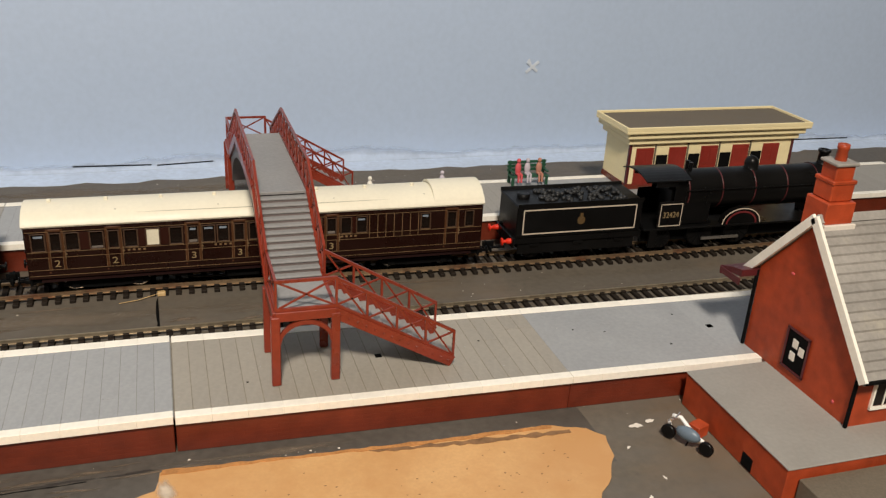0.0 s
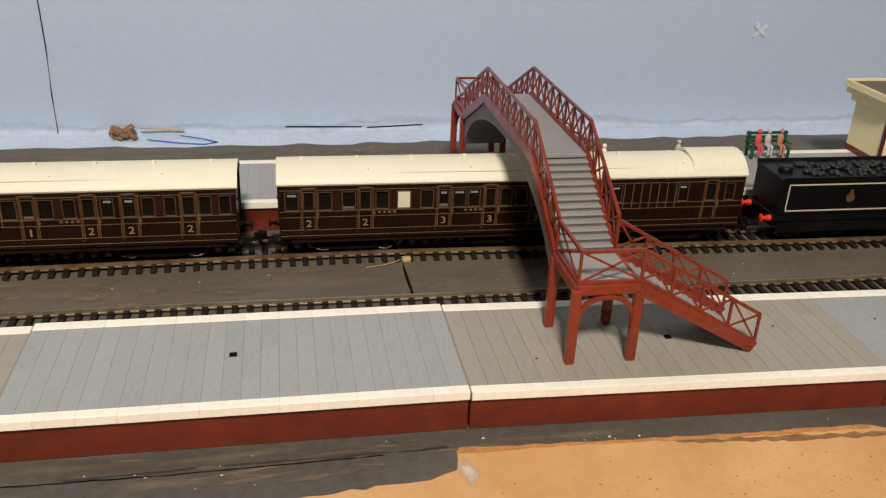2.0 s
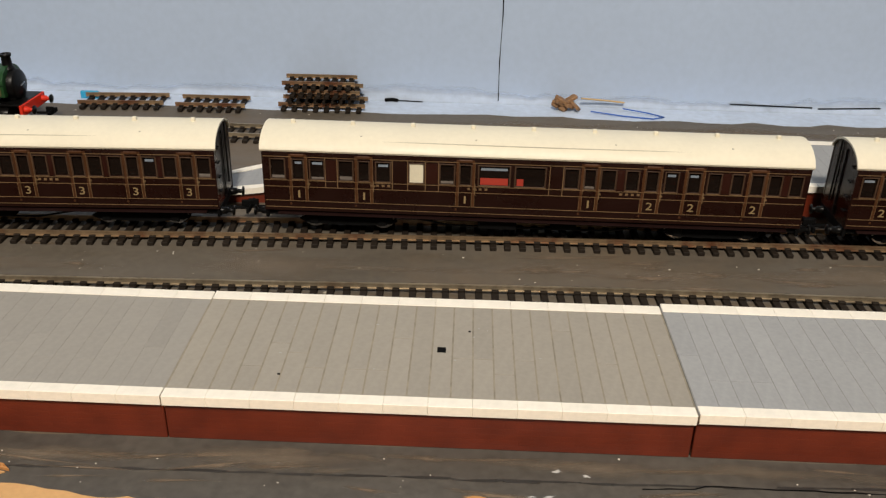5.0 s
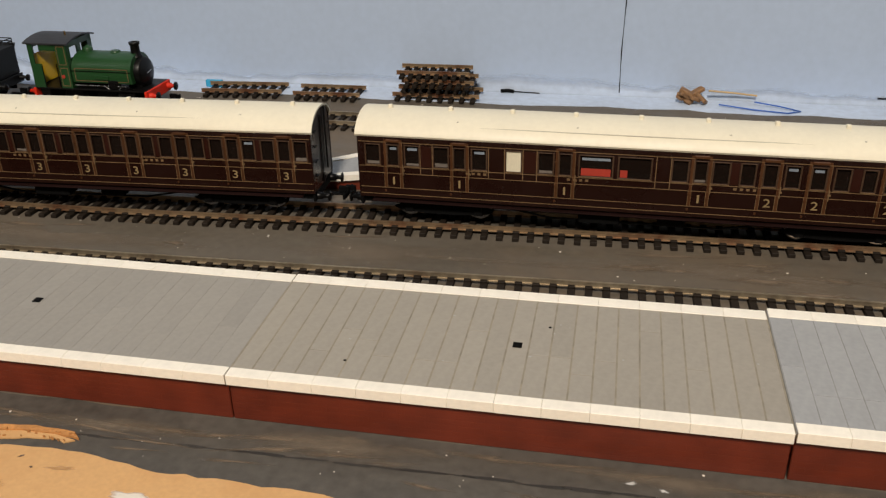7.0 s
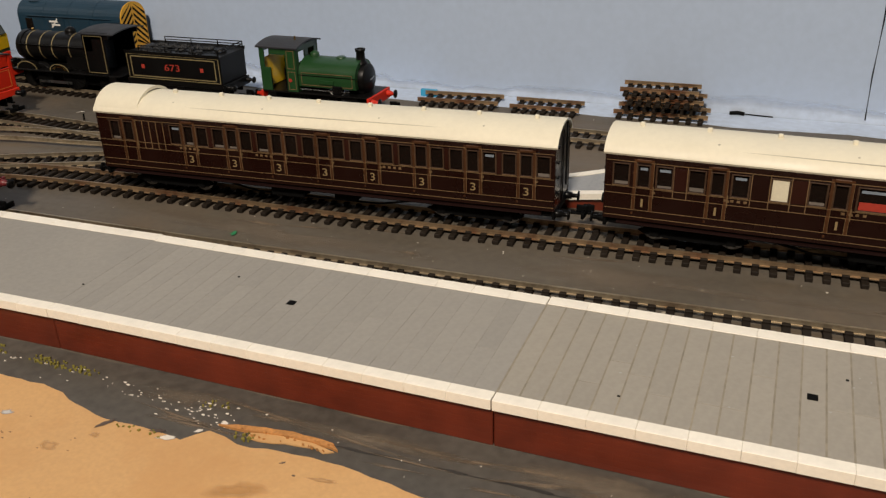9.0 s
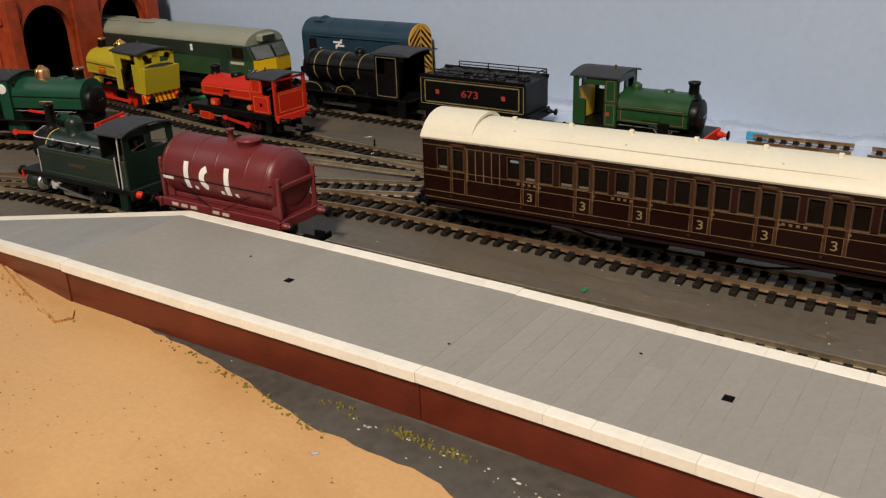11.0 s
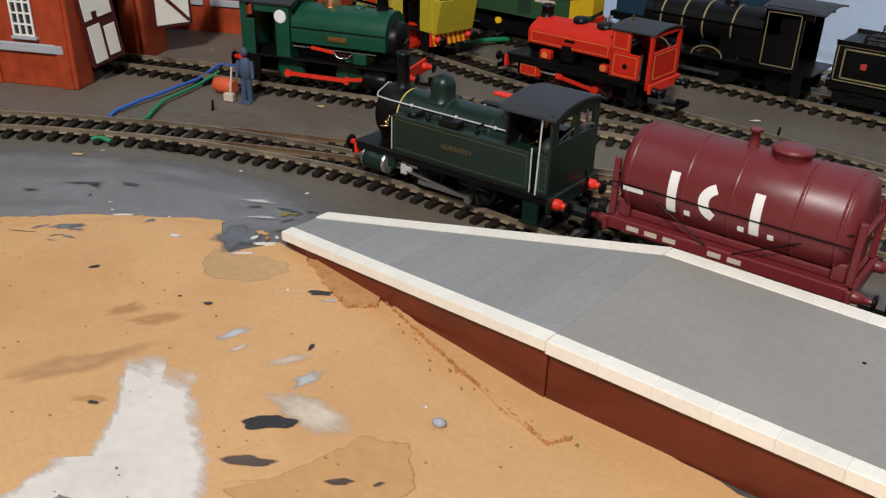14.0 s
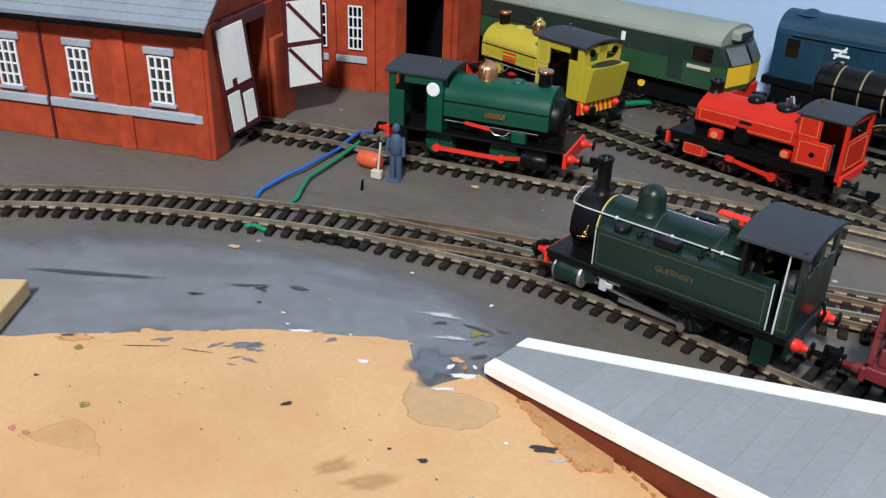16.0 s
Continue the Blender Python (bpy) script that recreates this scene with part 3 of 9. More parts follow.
# strip darker than the board: own grey plus dimming put into the colour
single("paint_strip", Build().prism(ragged([(-660, 2), (-660, -30), (-400, -45), (176, -45), (176, 2)], 12, 0.8, 9), 0.005, 0.03, "z"), STRIP, "dark grey painted strip along the platform foot, dimmed against the lamp", "paint strip", kind="structure")
single("bare_board", Build().prism(ragged(outline, 4.5, 0.8, 11), 0.05, 0.45, "z"), TAN, "bare tan hardboard patch showing beyond the grey paint", "hardboard", kind="structure")
LAYER = itertools.count()


def blot(name, cx, cy, rx, ry, turn, material, seed, label, category="paint mark", h=0.1, base=0.45, rough=0.3):
    """A thin splash of paint with a wandering outline; its coat thins out towards the rim."""
    rnd = random.Random(seed)
    n = 44
    ph = [(rnd.uniform(0, 6.3), rnd.uniform(0.4, 1) * rough / (1 + 0.35 * k)) for k in range(1, 7)]
    c, s = math.cos(radians(turn)), math.sin(radians(turn))
    z = base + h + 0.003 * (next(LAYER) % 25)
    pts, coat = [(cx, cy, z)], [1.0]
    for f, w in ((0.3, 0.92), (0.58, 0.62), (0.84, 0.3), (1.12, 0.0)):
        for i in range(n):
            a = 2 * math.pi * i / n
            k = f * max(0.35, 1 + sum(q * math.sin((j + 2) * a + p) for j, (p, q) in enumerate(ph)) * 0.7)
            x, y = rx * k * math.cos(a), ry * k * math.sin(a)
            pts.append((cx + c * x - s * y, cy + s * x + c * y, z))
            coat.append(w)
    fs = [(0, 1 + i, 1 + (i + 1) % n) for i in range(n)]
    for r in range(3):
        o = 1 + r * n
        fs += [(o + i, o + n + i, o + n + (i + 1) % n, o + (i + 1) % n) for i in range(n)]
    ob = single(name, Build().add(pts, fs, True), material, label, category, "marks on the board")
    ob.data.attributes.new("coat", "FLOAT", "POINT").data.foreach_set("value", coat)
    return ob


def smear(name, cx, cy, rim, material, label, category="paint mark", base=0.5, seed=1):
    """A brushed patch of paint inside a rough outline, thinning towards the rim."""
    out = ragged(sorted(rim, key=lambda p: math.atan2(p[1] - cy, p[0] - cx)), 2.2, 0.7, seed)
    out.sort(key=lambda p: math.atan2(p[1] - cy, p[0] - cx))
    n = len(out)
    pts, coat = [(cx, cy, base)], [1.0]
    for f, w in ((0.5, 0.9), (0.78, 0.6), (0.93, 0.3), (1.06, 0.0)):
        pts += [(cx + (x - cx) * f, cy + (y - cy) * f, base) for x, y in out]
        coat += [w] * n
    fs = [(0, 1 + i, 1 + (i + 1) % n) for i in range(n)]
    for r in range(3):
        o = 1 + r * n
        fs += [(o + i, o + n + i, o + n + (i + 1) % n, o + (i + 1) % n) for i in range(n)]
    ob = single(name, Build().add(pts, fs, True), material, label, category, "marks on the board")
    ob.data.attributes.new("coat", "FLOAT", "POINT").data.foreach_set("value", coat)
    return ob


rnd = random.Random(41)
for (xa, ya), (xb, yb), n in (((-392, -14.4), (-300, -13), 8), ((-300, -13), (-160, -11.4), 12), ((-160, -11.4), (-100, -9.2), 5), ((-100, -9.2), (-6, -8.5), 8)):
    for k in range(n):
        t = (k + rnd.uniform(0.2, 0.8)) / n
        blot("board_crack", xa + (xb - xa) * t, ya + (yb - ya) * t + rnd.uniform(-0.4, 0.4), rnd.uniform(6, 10), rnd.uniform(0.4, 0.85), rnd.uniform(-2, 3), BLACK_PAINT, 400 + k + int(xa), "thin dark crack between two boards", "crack", 0.02, 0.06, 0.3)["kind"] = "structure"


# ---- track ----
SLEEPER_MESH = Build().box(-1.5, 1.5, -14.4, 14.4, 0, 2.0, 0.25).box(-1.5, 1.5, -10.2, -6.6, 2.0, 2.9, 0.2).box(-1.5, 1.5, 6.6, 10.2, 2.0, 2.9, 0.2).mesh("sleeper")
SLEEPER_MESH.materials.append(SLEEPER)
RAIL_TOP = 4.6


def rail_mesh(line, off, z=0.0):
    prof = [(-0.85, 2.0), (0.85, 2.0), (0.85, 2.4), (0.3, 2.6), (0.3, 3.9), (0.52, 4.1), (0.52, 4.6), (-0.52, 4.6), (-0.52, 4.1), (-0.3, 3.9), (-0.3, 2.6), (-0.85, 2.4)]
    b, n = Build(), len(prof)
    vs = []
    for x, y, a in line:
        c, s = math.cos(radians(a)), math.sin(radians(a))
        vs += [(x - s * (off + u), y + c * (off + u), w + z) for u, w in prof]
    b.add(vs, [(j * n + i, j * n + (i + 1) % n, (j + 1) * n + (i + 1) % n, (j + 1) * n + i) for j in range(len(line) - 1) for i in range(n)])
    return b.add(vs[:n] + vs[-n:], [tuple(range(n)), tuple(range(n, 2 * n))])


def track(label, pts, rail=RAIL, pitch=6.9, lift=0.0, skip=()):
    ob = thing("track", label, "railway track", "tracks on the baseboard")
    line = curve_through(pts, 9)
    part("rail", rail_mesh(line, -8.6, lift), rail, ob)
    part("rail", rail_mesh(line, 8.6, lift), rail, ob)
    rnd = random.Random(len(pts) * 7 + int(pts[0][1]))
    for x, y, a in curve_through(pts, pitch):
        if any(x0 < x < x1 for x0, x1 in skip):
            continue
        s = new("sleeper", SLEEPER_MESH)
        s.parent = ob
        s.matrix_basis = at_mm(x, y, lift - rnd.uniform(0, 0.15), a + rnd.uniform(-1.2, 1.2))
    return ob


track("platform track with nickel rails on dark sleepers, curving away", [(620, 92), (400, 91), (217, 91), (140, 91.5), (0, 94), (-140, 95), (-237, 93.5), (-330, 90.5), (-500, 86), (-620, 84), (-700, 82), (-760, 82),
      (-805, 77.5), (-840, 68), (-880, 54), (-909, 39), (-950, 13), (-987, -17), (-1020, -52), (-1046, -95), (-1060, -140)])
track("main track under the coaches, rust-toned rails", [(640, 154), (400, 153), (238, 154), (129, 157), (0, 161), (-48, 161), (-130, 159.5), (-238, 157), (-343, 153), (-446, 148), (-553, 146), (-636, 142.5), (-690, 134), (-727, 123),
      (-766, 107), (-815, 87), (-850, 71), (-885, 52.5)], RAIL_RUSTY, skip=((-900, -838),))
track("branch track leaving the main line at the points", [(-785, 99.5), (-755, 114), (-727, 129), (-700, 141), (-672, 153), (-630, 170), (-590, 184), (-540, 195), (-480, 200)], lift=0.1, skip=((-800, -742),))
track("shed road track with dull rails", [(-480, 203), (-560, 205), (-620, 203.5), (-668, 198), (-700, 195), (-740, 188), (-800, 171), (-860, 152), (-944, 121.5), (-964, 116), (-1003, 100), (-1060, 74), (-1110, 52)], lift=0.05, skip=((-560, -480), (-740, -640)))
track("far shed road track behind the points", [(-480, 206), (-560, 208), (-632, 209), (-690, 214.5), (-740, 218), (-800, 219), (-850, 224), (-890, 231), (-960, 241), (-1030, 246), (-1100, 248)])
track("rear siding track along the wall", [(-300, 288), (-380, 289), (-550, 294), (-700, 294), (-850, 297.5), (-1000, 300), (-1150, 300)])
track("back siding track against the wall", [(-680, 345), (-900, 345), (-1200, 345)])


# ---- platforms ----
SLAB_MESHES = {}


def platform_section(x0, y0, x1, y1, depth, slab, label, gap=0.3, rows=0.0, cover=None, cols=24, drop=0.0):
    """A platform section whose front edge runs from (x0, y0) to (x1, y1); its ends stay square to the tracks."""
    length, lean = x1 - x0, (y1 - y0) / (x1 - x0)
    ob = thing("platform_section", label, "platform", "platform sections", at_mm(x0, y0, drop))

    def skew(b):
        b.v = [(x, y + lean * x, z) for x, y, z in b.v]
        return b

    def put(name, me, x, y, z):
        s = new(name, me)
        s.parent = ob
        s.matrix_basis = at_mm(x, y + lean * x, z)

    e = 0.02
    part("fascia", skew(Build().box(e, length - e, 1.6, depth - 1.6, -drop, 16.6, 0.3)), BRICK, ob, "dark red brick-embossed platform wall")
    part("bedding", skew(Build().box(-0.3, length + 0.3, 0.6, depth - 0.6, 16.62 + 0.06 * (round(x0 / 168) % 3), 17.62 + 0.014 * (round(x0 / 168) % 3))), JOINT_OF[slab.name], ob)
    w = (length - 2 * e) / cols
    lo, hi = 4.3, depth - 5.2
    rnd = random.Random(int(x0 * 3 + y0))
    for i in range(cols):
        cut = rnd.choice((0.25, 0.4, 0.5, 0.6, 0.75)) if rnd.random() < rows else 1.0
        for f0, f1 in ((0, cut), (cut, 1.0)):
            if f1 - f0 < 0.01:
                continue
            key = (slab.name, round(w, 2), depth, gap, round(f1 - f0, 3), round(lean, 4))
            if key not in SLAB_MESHES:
                me = skew(Build().box(gap / 2, w - gap / 2, gap * 0.2, (hi - lo) * (f1 - f0) - gap * 0.2, 0, 0.7, 0.04 if gap > 0.05 else 0.0)).mesh("slab")
                me.materials.append(slab)
                SLAB_MESHES[key] = me
            put("slab", SLAB_MESHES[key], e + i * w, lo + (hi - lo) * f0, 17.0 - rnd.uniform(0, 0.1 * min(gap, 0.2)))
    n = 12
    w2 = (length - 2 * e) / n
    for nm, ya, yb in (("front", -0.4, lo), ("back", hi, depth + 0.4)):
        k2 = ("edge", nm, round(w2, 2), depth, round(lean, 4))
        if k2 not in SLAB_MESHES:
            me = skew(Build().box(0.022, w2 - 0.022, ya, yb, -2.6, 1.0, 0.12)).mesh("edging_stone")
            me.materials.append(EDGE_WHITE)
            SLAB_MESHES[k2] = me
        for i in range(n):
            put("edging_stone", SLAB_MESHES[k2], e + i * w2, 0, 17.0 - rnd.uniform(0, 0.07))
    if cover:
        cx, cy = cover[0] - x0, cover[1] - y0
        part("drain_cover", Build().box(cx - 1.5, cx + 1.5, cy - 1.5, cy + 1.5, 17.6, 17.95, 0.1).box(cx - 1.0, cx + 1.0, cy - 0.9, cy + 0.9, 17.9, 18.05, 0.1),
             BLACK_FLAT, ob, "small black square cover")
    return ob


platform_section(-168.0, 0.5, -0.6, 0, 67, SLAB_BLUE, "blue-grey paved platform section with cream edges", 0.26, 0.6, (-88, 35.5), drop=0.5)
platform_section(-335.8, 0.2, -168.6, 0.4, 66, SLAB_BROWN, "brown-grey paved platform section with cream edges", 0.55, 0.5, (-249, 32))
platform_section(-503.7, 1.0, -336.1, 0.2, 65.5, SLAB_GREY, "grey platform section with faint slab joints", 0.2, 0.7, (-422, 33))
platform_section(-670.5, -1.5, -503.8, 0.9, 66, SLAB_GREY, "plain grey platform section with cream edges", 0.0, 0, (-581, 31), 2)
COVER5 = (262, 25)
platform_section(0.1, 0, 171.7, -5.5, 67, SLAB_BROWN, "brown-grey paved platform section under the footbridge", 0.34, 0.15, (90.3, 30.6))
platform_section(171.8, -5.5, 341, -11, 67, SLAB_BLUE, "grey platform section beside the station building", 0.0, 0, COVER5, 2)
platform_section(342, -11, 510, -16, 67, SLAB_GREY, "grey platform section behind the station building", 0.0, 0, COVER5, 2)


def ramp_end(x0, y0, depth, length, tip0, tip1, tip_z, slab, label, at, flip=False):
    """A platform end that slopes down and narrows to its tip, to the left of (x0, y0)."""
    ob = thing("platform_ramp", label, "platform ramp", at=at)

    def pt(t, v, z):
        ya, yb = y0 + (tip0 - y0) * t, y0 + depth + (tip1 - y0 - depth) * t
        return (x0 - length * t, ya + (yb - ya) * v, z)

    def top(t):
        return 17.7 + (tip_z - 17.7) * t

    body = [pt(0, 0.02, 0), pt(1, 0.06, 0), pt(1, 0.94, 0), pt(0, 0.98, 0), pt(0, 0.02, 16.8), pt(1, 0.06, tip_z - 1), pt(1, 0.94, tip_z - 1), pt(0, 0.98, 16.8)]
    part("fascia", Build().add(body, [(0, 1, 2, 3), (4, 5, 6, 7), (0, 1, 5, 4), (1, 2, 6, 5), (2, 3, 7, 6), (3, 0, 4, 7)]), BRICK, ob, "dark red ramp wall")
    n = 16

    def strip(bld, ta, tb, va, vb, zt, th):
        q = [pt(t, v, top(t) + z) for z in (zt - th, zt) for t, v in ((ta, va[0]), (tb, va[1]), (tb, vb[1]), (ta, vb[0]))]
        bld.add(q, [(0, 1, 2, 3), (4, 5, 6, 7), (0, 1, 5, 4), (1, 2, 6, 5), (2, 3, 7, 6), (3, 0, 4, 7)])

    for i in range(n):
        ta, tb = i / n, (i + 1) / n
        g = 0.0002

        def v_of(t, mm):
            return mm / (depth + (tip1 - tip0 - depth) * t)

        b = Build()
        strip(b, ta + g, tb - g, (v_of(ta, 4.6), v_of(tb, 4.6)), (1 - v_of(ta, 5.4), 1 - v_of(tb, 5.4)), 0, 0.8)
        part("slab", b, slab, ob)
        b = Build()
        strip(b, ta + g / 2, tb - g / 2, (v_of(ta, -0.4), v_of(tb, -0.4)), (v_of(ta, 4.4), v_of(tb, 4.4)), 0.35, 3.0)
        part("edging_stone", b, EDGE_WHITE, ob)
        b = Build()
        strip(b, ta + g / 2, tb - g / 2, (1 - v_of(ta, 5.2), 1 - v_of(tb, 5.2)), (1 + v_of(ta, 0.4), 1 + v_of(tb, 0.4)), 0.35, 3.0)
        part("edging_stone", b, EDGE_WHITE, ob)
    b = Build()
    strip(b, 0, 1, (0.1, 0.2), (0.9, 0.8), -0.5, 0.4)
    part("bedding", b, JOINT, ob)
    return ob


ramp_end(-670.55, -1.6, 66, 111, 12.5, 32.5, 5.2, SLAB_RAMP, "sloping grey platform end narrowing to a blunt tip", at_mm(0, 0, 0))

# rear platform, behind the coaches
for i in range(5):
    platform_section(-262 + 168 * i, 193 - 1.2 * i, -262 + 168 * (i + 1) - 0.5, 193 - 1.2 * (i + 1), 68, (SLAB_GREY, SLAB_BLUE, SLAB_GREY, SLAB_BLUE, SLAB_GREY)[i], "grey rear platform section with cream edges behind the coaches", 0.2, 0.2)
ramp_end(-262.6, 193, 68, 111, 186, 212, 6, SLAB_BLUE, "sloping end of the rear platform with cream edges", at_mm(0, 0, 0))

# ---- footbridge ----
def footbridge():
    ob = thing("footbridge", "brick-red plastic lattice footbridge with grey steps over the tracks", "footbridge", at=at_mm(0, 0, 0))
    xl, xr = 42.3, 67.6          # the two girders
    yc = 142.0
    land, deck, base = 52.5, 79.0, 17.8

    def rail_panel(p0, p1, h, bays, name="railing", thick=1.0):
        """A lattice railing from p0 to p1 (points at its foot), with crossed bars."""
        b = Build()
        nudge = Vector((0.025, 0.031, 0.017)) * (next(LAYER) % 23)      # keeps meeting bars out of one plane
        p0, p1 = Vector(p0) + nudge, Vector(p1) + nudge
        up = Vector((0, 0, h))
        b.bar(p0 + up, p1 + up, 1.3, 1.2)
        b.bar(p0 + Vector((0, 0, 0.5)), p1 + Vector((0, 0, 0.5)), 1.3, 1.2)
        for i in range(bays + 1):
            q = p0 + (p1 - p0) * (i / bays)
            b.bar(q, q + up + Vector((0, 0, 0.5)), 1.0, 1.0)
        for i in range(bays):
            q0, q1 = p0 + (p1 - p0) * (i / bays), p0 + (p1 - p0) * ((i + 1) / bays)
            b.bar(q0 + Vector((0, 0, 0.5)), q1 + up, 0.8, 0.6)
            b.bar(q0 + up, q1 + Vector((0, 0, 0.5)), 0.8, 0.6)
        part(name, b, BRIDGE_RED, ob)

    for x in (xl, xr):
        # side girder with a curved under edge
        top = [(45, land + 1), (90, deck + 1.5), (185, deck + 1.5), (239, land + 1)]
        low = [(y, z - 5.4) for y, z in top[::-1]]
        part("girder", Build().prism(top + low, x - 0.9, x + 0.9, "x"), BRIDGE_RED, ob)
        under = [(yc + 95 * math.cos(a), 26 + 44 * math.sin(a)) for a in np.linspace(0.2, math.pi - 0.2, 25)]
        xi = x + (0.9 if x < 50 else -0.9)
        part("arch_web", Build().prism([(y, z + 3.5) for y, z in low[::-1]] + under, xi - 0.5, xi + 0.5, "x"), STEP_EDGE, ob, "grey arched web under the girder")
        rail_panel((x, 45, land + 0.5), (x, 90, deck + 0.5), 14.5, 4)
        rail_panel((x, 90, deck + 0.5), (x, 185, deck + 0.5), 14.0, 8)
        rail_panel((x, 185, deck + 0.5), (x, 239, land + 0.5), 14.0, 5)
    # vaulted underside, deck and steps
    arch = [(yc + 95 * math.cos(a), 26 + 44 * math.sin(a)) for a in np.linspace(0.2, math.pi - 0.2, 25)]
    inner = [(y, z + 1.2) for y, z in arch[::-1]]
    part("soffit", Build().prism(arch + inner, xl + 0.8, xr - 0.8, "x", smooth=False), RISER, ob, "grey curved underside with shade in its colour")
    part("deck", Build().box(xl + 0.8, xr - 0.8, 88, 187, deck - 1.5, deck, 0.2), DECK_GREY, ob, "grey walkway")
    for sgn in (-1, 1):
        n = 12
        for i in range(n):
            top = 54 if sgn < 0 else 45
            ya = yc + sgn * (top + (97 - top) * i / n)
            yb = yc + sgn * (top + (97 - top) * (i + 1) / n)
            z = deck - (deck - land) * (i + 1) / (n + 1)
            part("step", Build().box(xl + 0.8, xr - 0.8, min(ya, yb) - 0.5, max(ya, yb) + 0.5, z - 0.8, z, 0.15), DECK_GREY, ob)
            # riser carries the shade below its tread as a darker colour
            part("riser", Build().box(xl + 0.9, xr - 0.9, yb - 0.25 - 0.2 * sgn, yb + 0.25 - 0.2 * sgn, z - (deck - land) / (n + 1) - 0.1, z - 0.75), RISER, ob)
    for sgn in (-1, 1):
        yo, yi = yc + sgn * 126.5, yc + sgn * 97       # outer and inner end of the landing
        lo, hi = min(yo, yi), max(yo, yi)
        part("landing", Build().box(xl + 0.6, xr - 0.6, lo + 1.3, hi - 1.3, land - 1.4, land, 0.2), DECK_GREY, ob, "grey landing")
        b = Build()
        for x in (xl, xr):
            b.box(x - 1.1, x + 1.1, lo, hi, land - 4.5, land - 0.2, 0.2)
        for y in (lo, hi):
            b.box(xl, xr, y - 1.0, y + 1.0, land - 4.2, land + 0.1, 0.2)
        part("landing_frame", b, BRIDGE_RED, ob)
        for x in (xl, xr):
            for y in (lo + 0.3, hi - 0.3):
                part("leg", Build().box(x - 1.9, x + 1.9, y - 1.6, y + 1.6, base, land - 2, 0.35), BRIDGE_RED, ob)
        # curved brackets under the landing's ends
        for y in (lo, hi):
            out = [((xl + xr) / 2 + rx * math.cos(a), land - 15 + rz * math.sin(a)) for rx, rz, turn in ((10.4, 8.6, 1), (12.0, 10.6, -1)) for a in np.linspace(0, math.pi, 15)[::turn]]
            part("bracket", Build().prism(out, y - 0.7, y + 0.7, "y"), BRIDGE_RED, ob)
        rail_panel((xl, yo, land), (xr, yo, land), 13.5, 1)
        rail_panel((xl, lo, land), (xl, hi, land), 13.5, 1)
        # side flight
        x1, z1 = 121.0, base + 1.5
        for y in (lo + 0.4, hi - 0.4):
            b = Build()
            b.bar((xr, y, land - 2.6), (x1, y, z1 + 0.5), 5.0, 1.4)
            for k in range(14):
                t = (k + 0.5) / 14
                b.ball((xr + (x1 - xr) * t, y - 0.8, land - 2.6 + (z1 + 0.5 - land + 2.6) * t), 0.5, 0.4, 0.5, 6, 4)
            part("stringer", b, BRIDGE_RED, ob)
            rail_panel((xr, y, land), (x1, y, z1 + 2.2), 13.0, 4)
        n = 14
        for i in range(n):
            xa = xr + (x1 - xr) * i / n
            z = land - (land - z1) * (i + 1) / (n + 0.3)
            part("tread", Build().box(xa, xa + (x1 - xr) / n + 0.4, lo + 1, hi - 1, z - 2.0, z - 1.2, 0.1), DECK_GREY, ob)
    return ob


footbridge()


